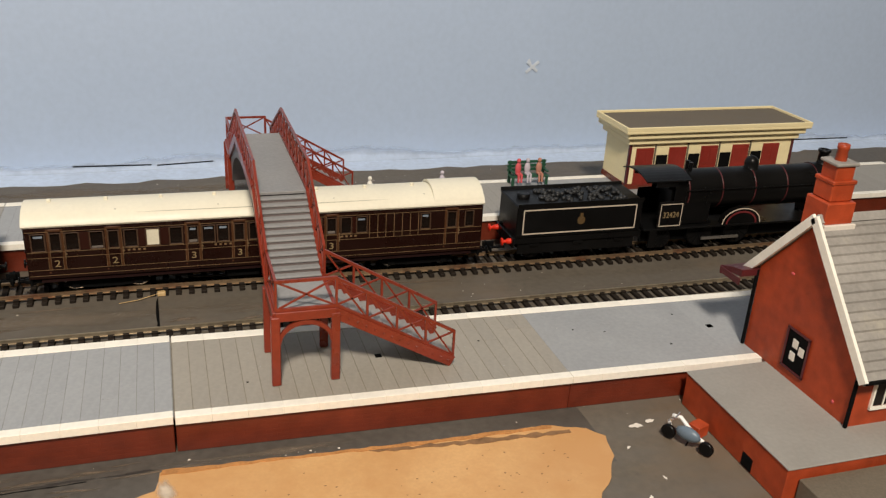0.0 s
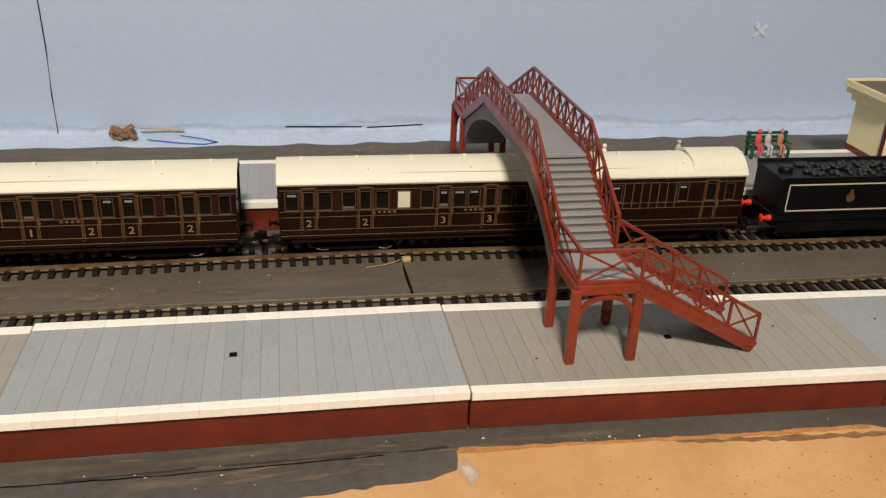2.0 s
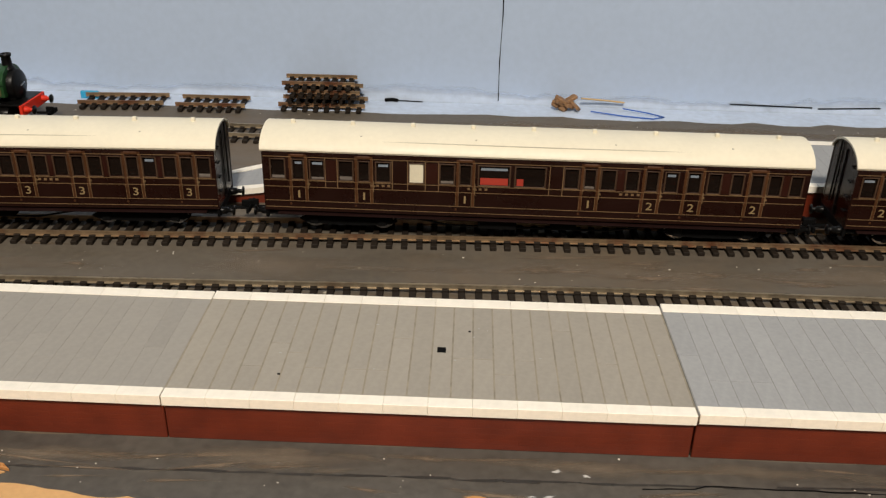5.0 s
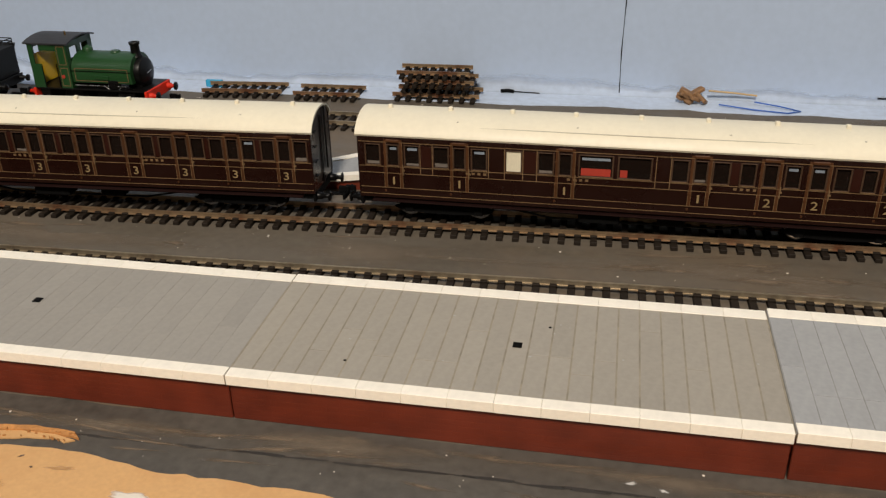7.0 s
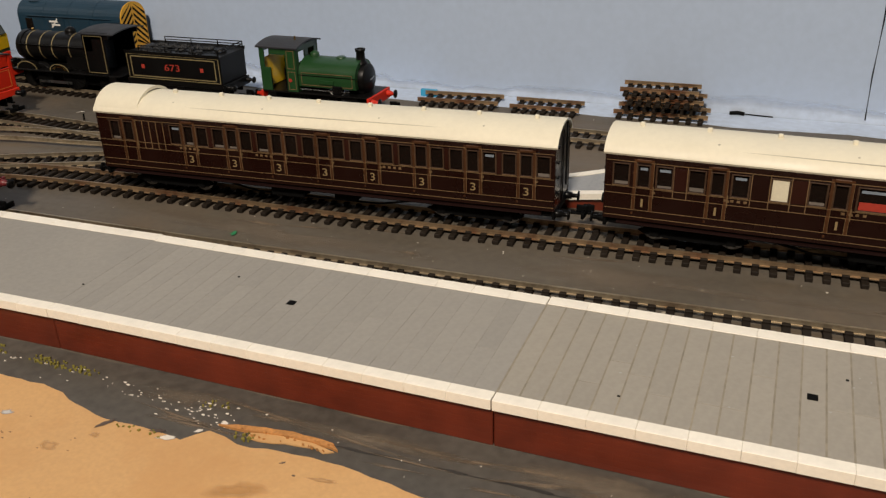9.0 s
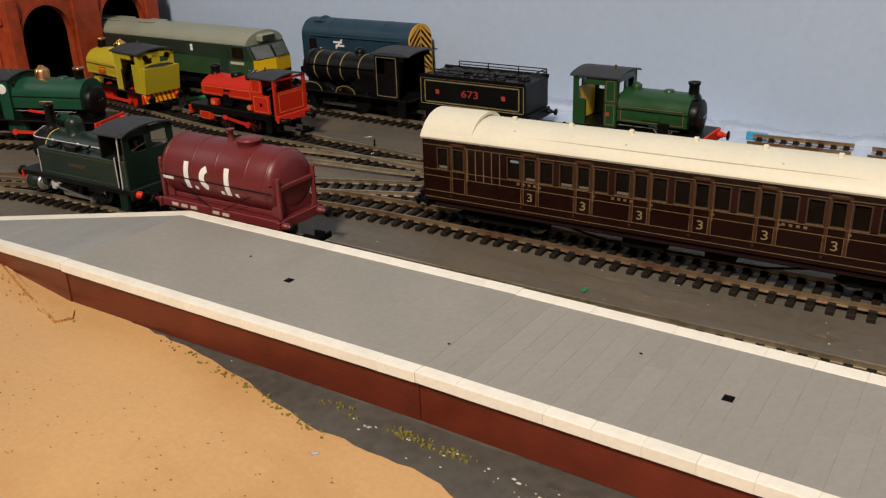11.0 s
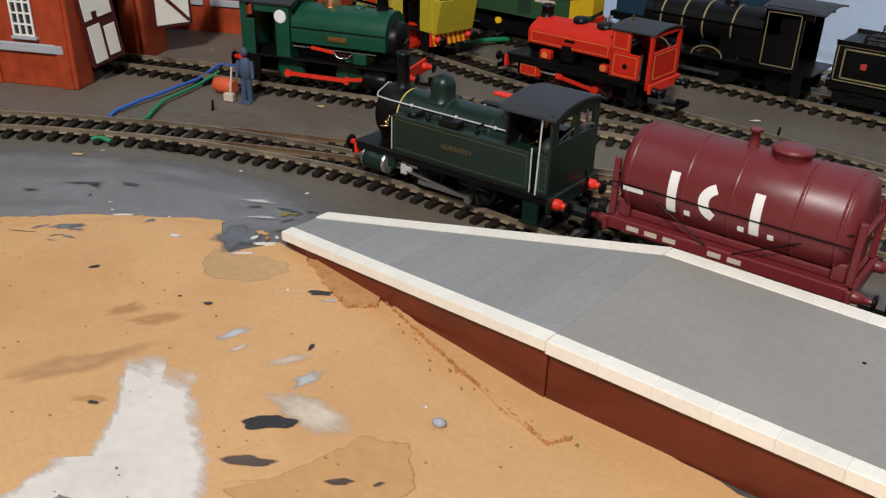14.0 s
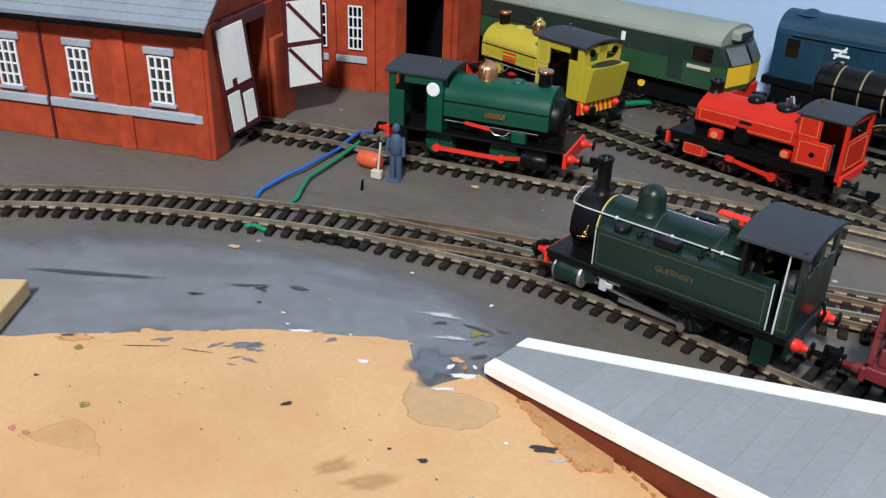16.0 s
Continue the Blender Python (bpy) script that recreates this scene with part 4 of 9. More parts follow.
# ---- station building and its platform ----
def station_building():
    stone = thing("station_forecourt", "grey-topped brick forecourt platform joined to the main platform", "platform", at=at_mm(0, 0, 0))
    part("wall", Build().box(226.5, 520, -86, -12.2, 0, 16.8, 0.4), BRICK_ORANGE, stone, "orange-red brick wall")
    part("top", Build().box(226, 520, -86.5, -12.0, 16.8, 17.7, 0.3), SLAB_GREY, stone, "grey paved top")
    # flat black block, painting the shade of a small opening
    part("arch_hole", Build().box(226.2, 228, -66, -59, 0.5, 7, 0.3), BLACK_FLAT, stone)
    part("shed_step", Build().box(232, 300, -118, -86.6, 0, 12.5, 0.4), ROOF_BROWN, stone, "dark brown lower block")
    hs = thing("station_building", "orange brick station building with grey tiled roof and cream bargeboards", "station building", at=at_mm(0, 0, 0))
    xw, x2 = 269.0, 430.0
    prof = [(5, 17.7), (5, 60), (-25, 93), (-64, 50), (-67, 46), (-67, 17.7)]
    part("wall", Build().prism(prof, xw, x2, "x"), BRICK_ORANGE, hs, "orange-red brick wall with small chips")
    # roof slopes of lapped tile courses
    for name, (ya, za), (yb, zb), n in (("roof", (-25, 96.2), (-72, 43.5), 17), ("roof", (-25, 96.2), (12, 55.5), 12)):
        rf = part(name, Build().prism([(ya, za - 2.5), (yb, zb - 2.5), (yb, zb - 1.2), (ya, za - 1.2)], xw - 2, x2 + 3, "x"), SLATE, hs, "grey lapped tile roof")
        for i in range(n):
            t0, t1 = i / n, (i + 1.15) / n
            p0 = (ya + (yb - ya) * t0, za + (zb - za) * t0)
            p1 = (ya + (yb - ya) * t1, za + (zb - za) * t1)
            part("tile_course", Build().prism([(p0[0], p0[1] - 1.3), (p1[0], p1[1] - 0.9), (p1[0], p1[1] + 0.4), (p0[0], p0[1] - 0.8)], xw - 1.4, x2 + 2, "x"), SLATE, rf)
    part("ridge", Build().prism([(-27.5, 94.5), (-25, 97.6), (-22.5, 94.5)], xw - 2, x2 + 3, "x"), SLATE, hs)
    b = Build()
    b.bar((xw - 2.6, -24.8, 96), (xw - 2.6, -72.5, 42.3), 4.0, 1.6)
    b.bar((xw - 2.6, -25.2, 96), (xw - 2.6, 12.5, 54.8), 4.0, 1.6)
    part("bargeboard", b, EDGE_WHITE, hs, "cream bargeboards")
    # canopy towards the track
    part("canopy", Build().prism([(5, 58.5), (12, 57), (21, 54), (21, 52.5), (5, 55)], xw - 10, x2, "x"), MAROON_DARK, hs, "dark maroon canopy roof")
    part("valance", Build().box(xw - 10.6, xw - 10, 5, 21, 50.5, 54, 0.2).box(xw - 10, x2, 20.6, 21.4, 49.5, 53.5, 0.2), MAROON_DARK, hs, "dark maroon canopy valance")
    part("downpipe", Build().cyl((xw - 0.8, 5.6, 18), (xw - 0.8, 5.6, 58), 0.9, n=8), BLACK_FLAT, hs)
    part("downpipe", Build().cyl((xw - 0.8, -67.4, 18), (xw - 0.8, -67.4, 45), 0.9, n=8), BLACK_FLAT, hs)
    ch = part("chimney", Build().box(269.5, 284, -27.5, -13, 80, 103, 0.5).box(271, 282.5, -26, -14.5, 103, 112, 0.6).box(272, 281.5, -25, -15.5, 112, 119, 0.5).box(270.6, 282.9, -26.4, -14.1, 110.6, 112.4, 0.4), BRICK_ORANGE, hs, "orange brick chimney stack")
    part("chimney_cap", Build().box(271, 282.5, -26, -14.5, 118.6, 120, 0.4), SLATE, ch)
    part("chimney_pot", Build().lathe([(2.5, 0), (2.2, 4.5), (2.6, 5.2), (2.5, 7.0), (1.7, 7.0), (1.7, 5)], (276.8, -20.2, 120), "z", 14), BRICK_ORANGE, ch)
    part("flashing", Build().box(268.8, 285, -29, -27.6, 90, 93.5, 0.2), GLUE, ch, "pale flashing at the foot of the stack")
    win = part("window", Build().box(xw - 0.6, xw + 0.5, -37, -23, 23.5, 42, 0.2), BLACK_FLAT, hs, "dark gable window")
    part("frame", Build().box(xw - 1.0, xw - 0.4, -37.6, -36.6, 23, 42.6).box(xw - 1.0, xw - 0.4, -23.4, -22.4, 23, 42.6).box(xw - 1.0, xw - 0.4, -37.6, -22.4, 42, 43).box(xw - 1.0, xw - 0.4, -37.6, -22.4, 22.6, 23.6), MAROON_DARK, win)
    for y, z in ((-29.0, 36.5), (-33.5, 34.5), (-28.5, 30.0)):
        part("pane", Build().box(xw - 0.9, xw - 0.55, y - 1.8, y + 1.8, z - 2.1, z + 2.1, 0.3), GLUE, win, "white paint blots on the pane")
    for i in range(4):
        x = xw + 10 + 24 * i
        w = part("window", Build().box(x, x + 11, -67.7, -66.8, 27, 41, 0.2), GLASS_DARK, hs)
        part("frame", Build().box(x - 1, x, -68.2, -67, 26, 42).box(x + 11, x + 12, -68.2, -67, 26, 42).box(x - 1, x + 12, -68.2, -67, 41, 42).box(x - 1, x + 12, -68.4, -67, 25.4, 26.4).box(x + 5.2, x + 5.8, -68, -67, 27, 41), EDGE_WHITE, w)
    part("gutter", Build().box(xw - 2, x2 + 2, -73.4, -71.4, 41.6, 43.4, 0.4), BLACK_FLAT, hs)
    part("chip", Build().ball((xw - 0.2, -17, 66), 0.4, 1.2, 0.7, 6, 4).ball((xw - 0.2, -57, 24), 0.4, 0.8, 1.0, 6, 4), GARMENT_RED, hs, "pale chipped spots")


station_building()


# ---- cream waiting room on the rear platform ----
def waiting_room():
    x0, x1, y0, y1, z0 = 319.0, 456.0, 224.0, 260.0, 18.0
    ob = thing("waiting_room", "cream clapboard platform building with dark red doors", "station building", at=at_mm(0, 0, 0))
    b = Build().box(x0, x1, y0, y1, z0, 56, 0.3)
    part("wall", b, CREAM, ob)
    for i in range(14):
        z = z0 + 2 + i * 2.6
        part("board", Build().prism([(y0 - 0.16, z), (y0 - 0.05, z + 2.5), (y0, z + 2.5), (y0, z)], x0, x1, "x"), CREAM, ob)
        part("board", Build().prism([(x0 - 0.16, z), (x0 - 0.05, z + 2.5), (x0, z + 2.5), (x0, z)], y0, y1, "y"), CREAM, ob)
    part("plinth", Build().box(x0 - 0.8, x1 + 0.8, y0 - 0.8, y1 + 0.8, z0 - 0.1, z0 + 4, 0.3), BRICK, ob, "dark red brick plinth")
    lo, hi = 4.0, 8.5
    part("fascia", Build().box(x0 - 3, x1 + 3, y0 - 3, y1 + 3, 52, 56.5, 0.5).box(x0 - 6, x1 + 6, y0 - 6, y1 + 6, 56.5, 61, 0.8).box(x0 - 8.5, x1 + 8.5, y0 - 8.5, y1 + 5, 61, 63.5, 0.6), CREAM, ob, "stepped cream cornice")
    part("parapet", Build().box(x0 - 8.5, x1 + 8.5, y0 - 8.5, y0 - 7, 63, 66, 0.3).box(x0 - 8.5, x1 + 8.5, y1 + 3.5, y1 + 5, 63, 66, 0.3).box(x0 - 8.5, x0 - 7, y0 - 7, y1 + 3.5, 63, 66, 0.3)
         .box(x1 + 7, x1 + 8.5, y0 - 7, y1 + 3.5, 63, 66, 0.3), CREAM, ob)
    part("roof", Build().box(x0 - 7, x1 + 7, y0 - 7, y1 + 3.5, 63.2, 64.4), ROOF_BROWN, ob, "flat brown-grey roof")
    for i in range(5):
        x = x0 + 5 + i * 26.6
        d = part("door", Build().box(x, x + 14, y0 - 1.2, y0 + 0.3, z0 + 3, 48.5, 0.2), DOOR_RED, ob, "dark red door")
        part("panel", Build().box(x + 1.5, x + 6.4, y0 - 1.5, y0 - 1.1, 36, 46.5, 0.2).box(x + 7.6, x + 12.5, y0 - 1.5, y0 - 1.1, 36, 46.5, 0.2).box(x + 1.5, x + 6.4, y0 - 1.5, y0 - 1.1, 22, 34, 0.2).box(x + 7.6, x + 12.5, y0 - 1.5, y0 - 1.1, 22, 34, 0.2), DOOR_RED, d)
        if i < 4:
            # dark window between two doors, built as a flat black board
            part("poster_board", Build().box(x + 16.6, x + 25.6, y0 - 1.2, y0 - 0.3, 27, 43, 0.2), BLACK_FLAT, ob, "dark window between the doors")
            part("pilaster", Build().box(x + 14.8, x + 15.7, y0 - 1.0, y0, z0 + 4, 52), ROOF_BROWN, ob)
    part("corner_post", Build().box(x0 - 0.9, x0 + 1, y0 - 0.9, y0 + 1, z0 + 4, 52).box(x1 - 1, x1 + 0.9, y0 - 0.9, y0 + 1, z0 + 4, 52), MAROON_DARK, ob)


waiting_room()


# ---- engine shed ----
def barred_window(parent, face, c, half, z0, z1, out):
    """A tall window with white bars. face 'y': in a wall facing -y at y = out; face 'x': facing +x at x = out."""
    def bx(b, a0, a1, d0, d1, za, zb, ch=0.0):
        return b.box(a0, a1, out - d1, out - d0, za, zb, ch) if face == "y" else b.box(out + d0, out + d1, a0, a1, za, zb, ch)
    w = part("window", bx(Build(), c - half, c + half, -0.2, 0.6, z0, z1, 0.2), PANE_GREY, parent, "tall white-barred window")
    for k in range(4):
        a = c - half + k * (2 * half - 0.8) / 3
        part("glazing_bar", bx(Build(), a - 0.1, a + 0.95, 0.5, 1.4, z0, z1), WHITE, w, "white glazing bar")
    for k in range(5):
        z = z0 + k * (z1 - z0 - 0.8) / 4
        part("glazing_bar", bx(Build(), c - half, c + half, 0.5, 1.3, z, z + 0.8), WHITE, w, "white glazing bar")
    part("lintel", bx(Build(), c - half - 2, c + half + 2, -0.2, 1.5, z1 + 0.4, z1 + 4, 0.5), SILL_GREY, w)
    part("sill", bx(Build(), c - half - 1.2, c + half + 1.2, -0.2, 2.2, z0 - 1.6, z0 - 0.2, 0.2), SILL_GREY, w)


def engine_shed():
    """Local x runs along the near wall towards its front corner, local y along the front."""
    ob = thing("engine_shed", "orange-red brick engine shed with open cream doors and grey slate roof", "engine shed", at=at_mm(-986, 58, 0, 27))
    h = 63
    part("wall", Build().box(-260, 0, 0, 5, 0, h, 0.4).box(-260, -8, -1.2, 1, h - 5, h, 0.3).box(-7, 0, -1.6, 6, 0, h, 0.4), BRICK_ORANGE, ob, "near brick wall")
    for x in (-44, -126, -168, -210):
        part("buttress", Build().box(x - 4, x + 4, -1.2, 1, 0, h - 5, 0.3), BRICK_ORANGE, ob)
    # thin dark rod drawn for the seam in the brick, not a pipe
    part("downpipe", Build().cyl((-84.5, -0.6, 0.5), (-84.5, -0.6, h), 0.7, n=8), MAROON_DARK, ob)
    part("string_course", Build().box(-83.5, -2.5, -1.9, 0.2, 17.2, 21.6, 0.4).box(-172, -85.5, -1.9, 0.2, 17.2, 21.6, 0.4).box(-258, -173, -1.9, 0.2, 17.2, 21.6, 0.4), SILL_GREY, ob, "painted grey string course")
    for x in (-22.5, -65, -104, -147, -190, -232):
        barred_window(ob, "y", x, 5.8, 25, 47, 0.0)
    part("gable", Build().prism([(0, h - 5), (88, h - 5), (88, h), (44, 98), (0, h)], -6, -0.5, "x"), BRICK_ORANGE, ob)
    part("pier", Build().box(-7, 2, -0.8, 13.5, 0, h - 1, 0.5), BRICK_ORANGE, ob, "brick door pier")
    part("pier", Build().box(-7, 2, 57, 88, 0, h - 1, 0.5).box(2, 5, 60, 84, 0, 44, 0.6), BRICK_ORANGE, ob, "brick door pier")
    part("lintel", Build().box(-6.5, 2.6, 13, 58, 56, h - 0.5, 0.5), MAROON_DARK, ob)
    # dark maroon sheets: brick inside, with its shade put into the colour
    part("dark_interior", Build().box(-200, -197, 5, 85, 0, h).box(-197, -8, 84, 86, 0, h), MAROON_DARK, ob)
    for (ya, za), (yb, zb) in (((-7, h - 2), (44, 103)), ((95, h - 2), (44, 103))):
        rf = part("roof", Build().prism([(ya, za), (yb, zb), (yb, zb + 1.4), (ya, za + 1.4)], -262, 5, "x"), SLATE_BLUE, ob, "blue-grey slate roof")
        n = 14
        for i in range(n):
            t0, t1 = i / n, (i + 1.1) / n
            q0, q1 = (ya + (yb - ya) * t0, za + (zb - za) * t0), (ya + (yb - ya) * t1, za + (zb - za) * t1)
            part("slate_course", Build().prism([(q0[0], q0[1] + 1.3), (q1[0], q1[1] + 1.3), (q1[0], q1[1] + 1.7), (q0[0], q0[1] + 2.3)], -262, 5.4, "x"), SLATE_BLUE, rf)
    part("gutter", Build().box(-262, 4, -8.4, -6.4, h - 4, h - 1.6, 0.4), BLACK_FLAT, ob)

    def door(hinge, swing, wide, flip):
        d = part("door", Build().box(0, 1.6, 0, wide, 2, 56, 0.2), MAROON_DARK, ob, "dark red framed door leaf with cream panels")
        d.matrix_basis = at_mm(hinge[0], hinge[1], 14, swing) @ Matrix.Diagonal((1, 1, 0.88, 1))
        a, c = (wide - 2, 2) if flip else (2, wide - 2)
        for s in (-0.5, 1.5):
            part("cream_panel", Build().box(s, s + 0.6, 1.8, wide - 1.8, 30.5, 54).box(s, s + 0.6, 1.8, wide - 1.8, 4, 27.5), EDGE_WHITE, d, "cream door panel")
            b = Build()
            b.bar((s + 0.3, a, 53), (s + 0.3, c, 31.5), 2.0, 1.2)
            b.bar((s + 0.3, a, 27), (s + 0.3, c, 5), 2.0, 1.2)
            part("brace", b, MAROON_DARK, d)

    # the near leaf: broken panels, leaning
    d = part("door", Build().box(0, 1.4, 0, 21, 5, 59, 0.2), MAROON_DARK, ob, "dark red framed door leaf with broken cream panels")
    d.matrix_basis = at_mm(3.4, 12.5, 3.0, -16) @ pose(0, 0, 0, 8)
    for s in (-0.5, 1.3):
        for y0, y1, z0, z1 in ((1.5, 18.5, 32, 56.5), (1.5, 6, 28.5, 32), (9.6, 18.5, 28.5, 32), (1.8, 9.4, 7, 25.5), (11.6, 18.4, 8, 23)):
            part("cream_panel", Build().box(s, s + 0.6, y0, y1, z0, z1), EDGE_WHITE, d, "cream door panel")
    door((7.0, 67.0), -36, 23, False)


engine_shed()


def arched_shed():
    """The second shed: one front with two round-headed doorways, over the far road and the rear siding."""
    ob = thing("arched_engine_shed", "orange-red brick shed front with two dark round-headed doorways", "engine shed", at=at_mm(-1009, 229, 0, 5))
    spring, tall = 50, 82
    bays = ((-0.5, 22.5), (75, 23.5))
    arcs = [[(c + half * math.cos(a), spring + half * math.sin(a)) for a in np.linspace(0, math.pi, 17)] for c, half in bays]
    outline = [(-34, 0)]
    for arc, (c, half) in zip(arcs, bays):
        outline += [(c - half, 0)] + arc[::-1] + [(c + half, 0)]
    outline += [(113, 0), (113, tall), (75, 106), (37, tall), (2, 104), (-34, tall)]
    part("wall", Build().prism(outline, -6, 0, "x"), BRICK_ORANGE, ob)
    part("pier", Build().box(-7, 3, 24.5, 50, 0, tall - 2, 0.5), BRICK_ORANGE, ob)
    part("pier", Build().box(-7, 3, -35, -24.5, 0, tall - 2, 0.5), BRICK_ORANGE, ob)
    part("pier", Build().box(-7, 3, 100, 113.5, 0, tall - 2, 0.5), BRICK_ORANGE, ob)
    for arc, (c, half) in zip(arcs, bays):
        part("arch_ring", Build().prism([(c + 1.12 * (u - c), spring + 1.12 * (w - spring)) for u, w in arc] + arc[::-1], -1, 1, "x"), BRICK_ORANGE, ob)
    side = part("side_wall", Build().box(-200, 0, 0, 4, 0, 68), BRICK_ORANGE, ob, "brick side wall with barred windows")
    side.matrix_basis = at_mm(-3, -34.5, 0, 22)
    for x in (-19, -41, -66):
        w = part("window", Build().box(x - 4.4, x + 4.4, -0.6, 0.2, 24, 49, 0.2), BLACK_FLAT, side, "tall white-barred window")
        for k in range(4):
            part("glazing_bar", Build().box(x - 4.4 + k * 2.7, x - 3.7 + k * 2.7, -1.5, -0.5, 24, 49), WHITE, side, "white glazing bar")
        for k in range(5):
            part("glazing_bar", Build().box(x - 4.4, x + 4.4, -1.4, -0.5, 24 + k * 6.05, 24.8 + k * 6.05), WHITE, side, "white glazing bar")
    part("string_course", Build().box(-190, -8, -1.4, 0.2, 16, 20, 0.3), SILL_GREY, side)
    part("buttress", Build().box(-36, -31, -1.6, 0.2, 0, 62, 0.3).box(-12, -7, -1.6, 0.2, 0, 62, 0.3).box(-200, 0, -2, 0.2, 62, 68, 0.3), BRICK_ORANGE, side)
    # black sheets paint the deep shade inside both bays
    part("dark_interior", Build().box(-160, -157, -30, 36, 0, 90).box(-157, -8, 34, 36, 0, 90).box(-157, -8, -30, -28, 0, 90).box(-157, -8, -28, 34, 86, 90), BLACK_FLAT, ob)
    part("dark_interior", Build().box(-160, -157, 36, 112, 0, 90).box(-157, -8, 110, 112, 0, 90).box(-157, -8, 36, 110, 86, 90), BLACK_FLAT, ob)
    for c, reach in ((2, 35), (75, 38)):
        for s in (-1, 1):
            part("roof", Build().prism([(c + s * reach, tall + 1), (c, 107), (c, 109), (c + s * reach, tall + 3)], -170, 4, "x"), SLATE_BLUE, ob, "blue-grey slate roof")


arched_shed()

# ---- rolling stock ----
def wheel_set(parent, x, r, tyre, disc, y=8.6, z0=RAIL_TOP, spokes=0, rim=None):
    """Two wheels and an axle as a wheelset across the track."""
    for s in (-1, 1):
        w = part("wheel", Build().lathe([(0.5, 0), (r - 1.2, 0), (r - 1.1, 0.5), (r, 0.5), (r, 1.9), (r + 0.7, 2.1), (r + 0.7, 2.5), (0.5, 2.5)] if s > 0 else
                                        [(0.5, 0), (r - 1.2, 0), (r - 1.1, -0.5), (r, -0.5), (r, -1.9), (r + 0.7, -2.1), (r + 0.7, -2.5), (0.5, -2.5)], (x, -s * (y + 0.9), z0 + r), "y", 22), disc, parent)
        part("tyre", Build().lathe([(r - 0.9, -s * 0.1), (r - 0.05, -s * 0.1), (r - 0.05, s * 0.3), (r - 0.9, s * 0.3)], (x, -s * (y + 0.9), z0 + r), "y", 22), rim or tyre, w)
        if spokes:
            b = Build()
            for k in range(spokes):
                a = 2 * math.pi * k / spokes
                b.bar((x, -s * (y + 1.0), z0 + r), (x + (r - 1) * math.cos(a), -s * (y + 1.0), z0 + r + (r - 1) * math.sin(a)), 0.8, 0.6)
            part("spoke", b, disc, w)
    part("axle", Build().cyl((x, -y, z0 + r), (x, y, z0 + r), 0.9, n=8), BLACK, parent)


def buffers(parent, x, out, z, material, head=BLACK, y=11.5, size=1.0):
    for s in (-1, 1):
        bf = part("buffer", Build().lathe([(2.0 * size, 0), (1.8 * size, out * 2.6), (1.2 * size, out * 2.8), (1.1 * size, out * 5.2)], (x, s * y, z), "x", 12), material, parent)
        part("buffer_head", Build().lathe([(1.0, out * 5.0), (2.7 * size, out * 5.3), (2.7 * size, out * 5.9), (0.8, out * 6.2)], (x, s * y, z), "x", 14), head, bf)


def coupling(parent, x, out):
    b = Build()
    b.box(min(x, x + out * 11), max(x, x + out * 11), -1.2, 1.2, 8.6, 9.6, 0.2)
    b.box(min(x + out * 10, x + out * 11.3), max(x + out * 10, x + out * 11.3), -6, 6, 8.4, 11.2, 0.3)
    b.box(min(x + out * 7, x + out * 12), max(x + out * 7, x + out * 12), -0.8, 0.8, 10, 13, 0.2)
    part("coupling", b, BLACK_FLAT, parent, "black hook coupling")


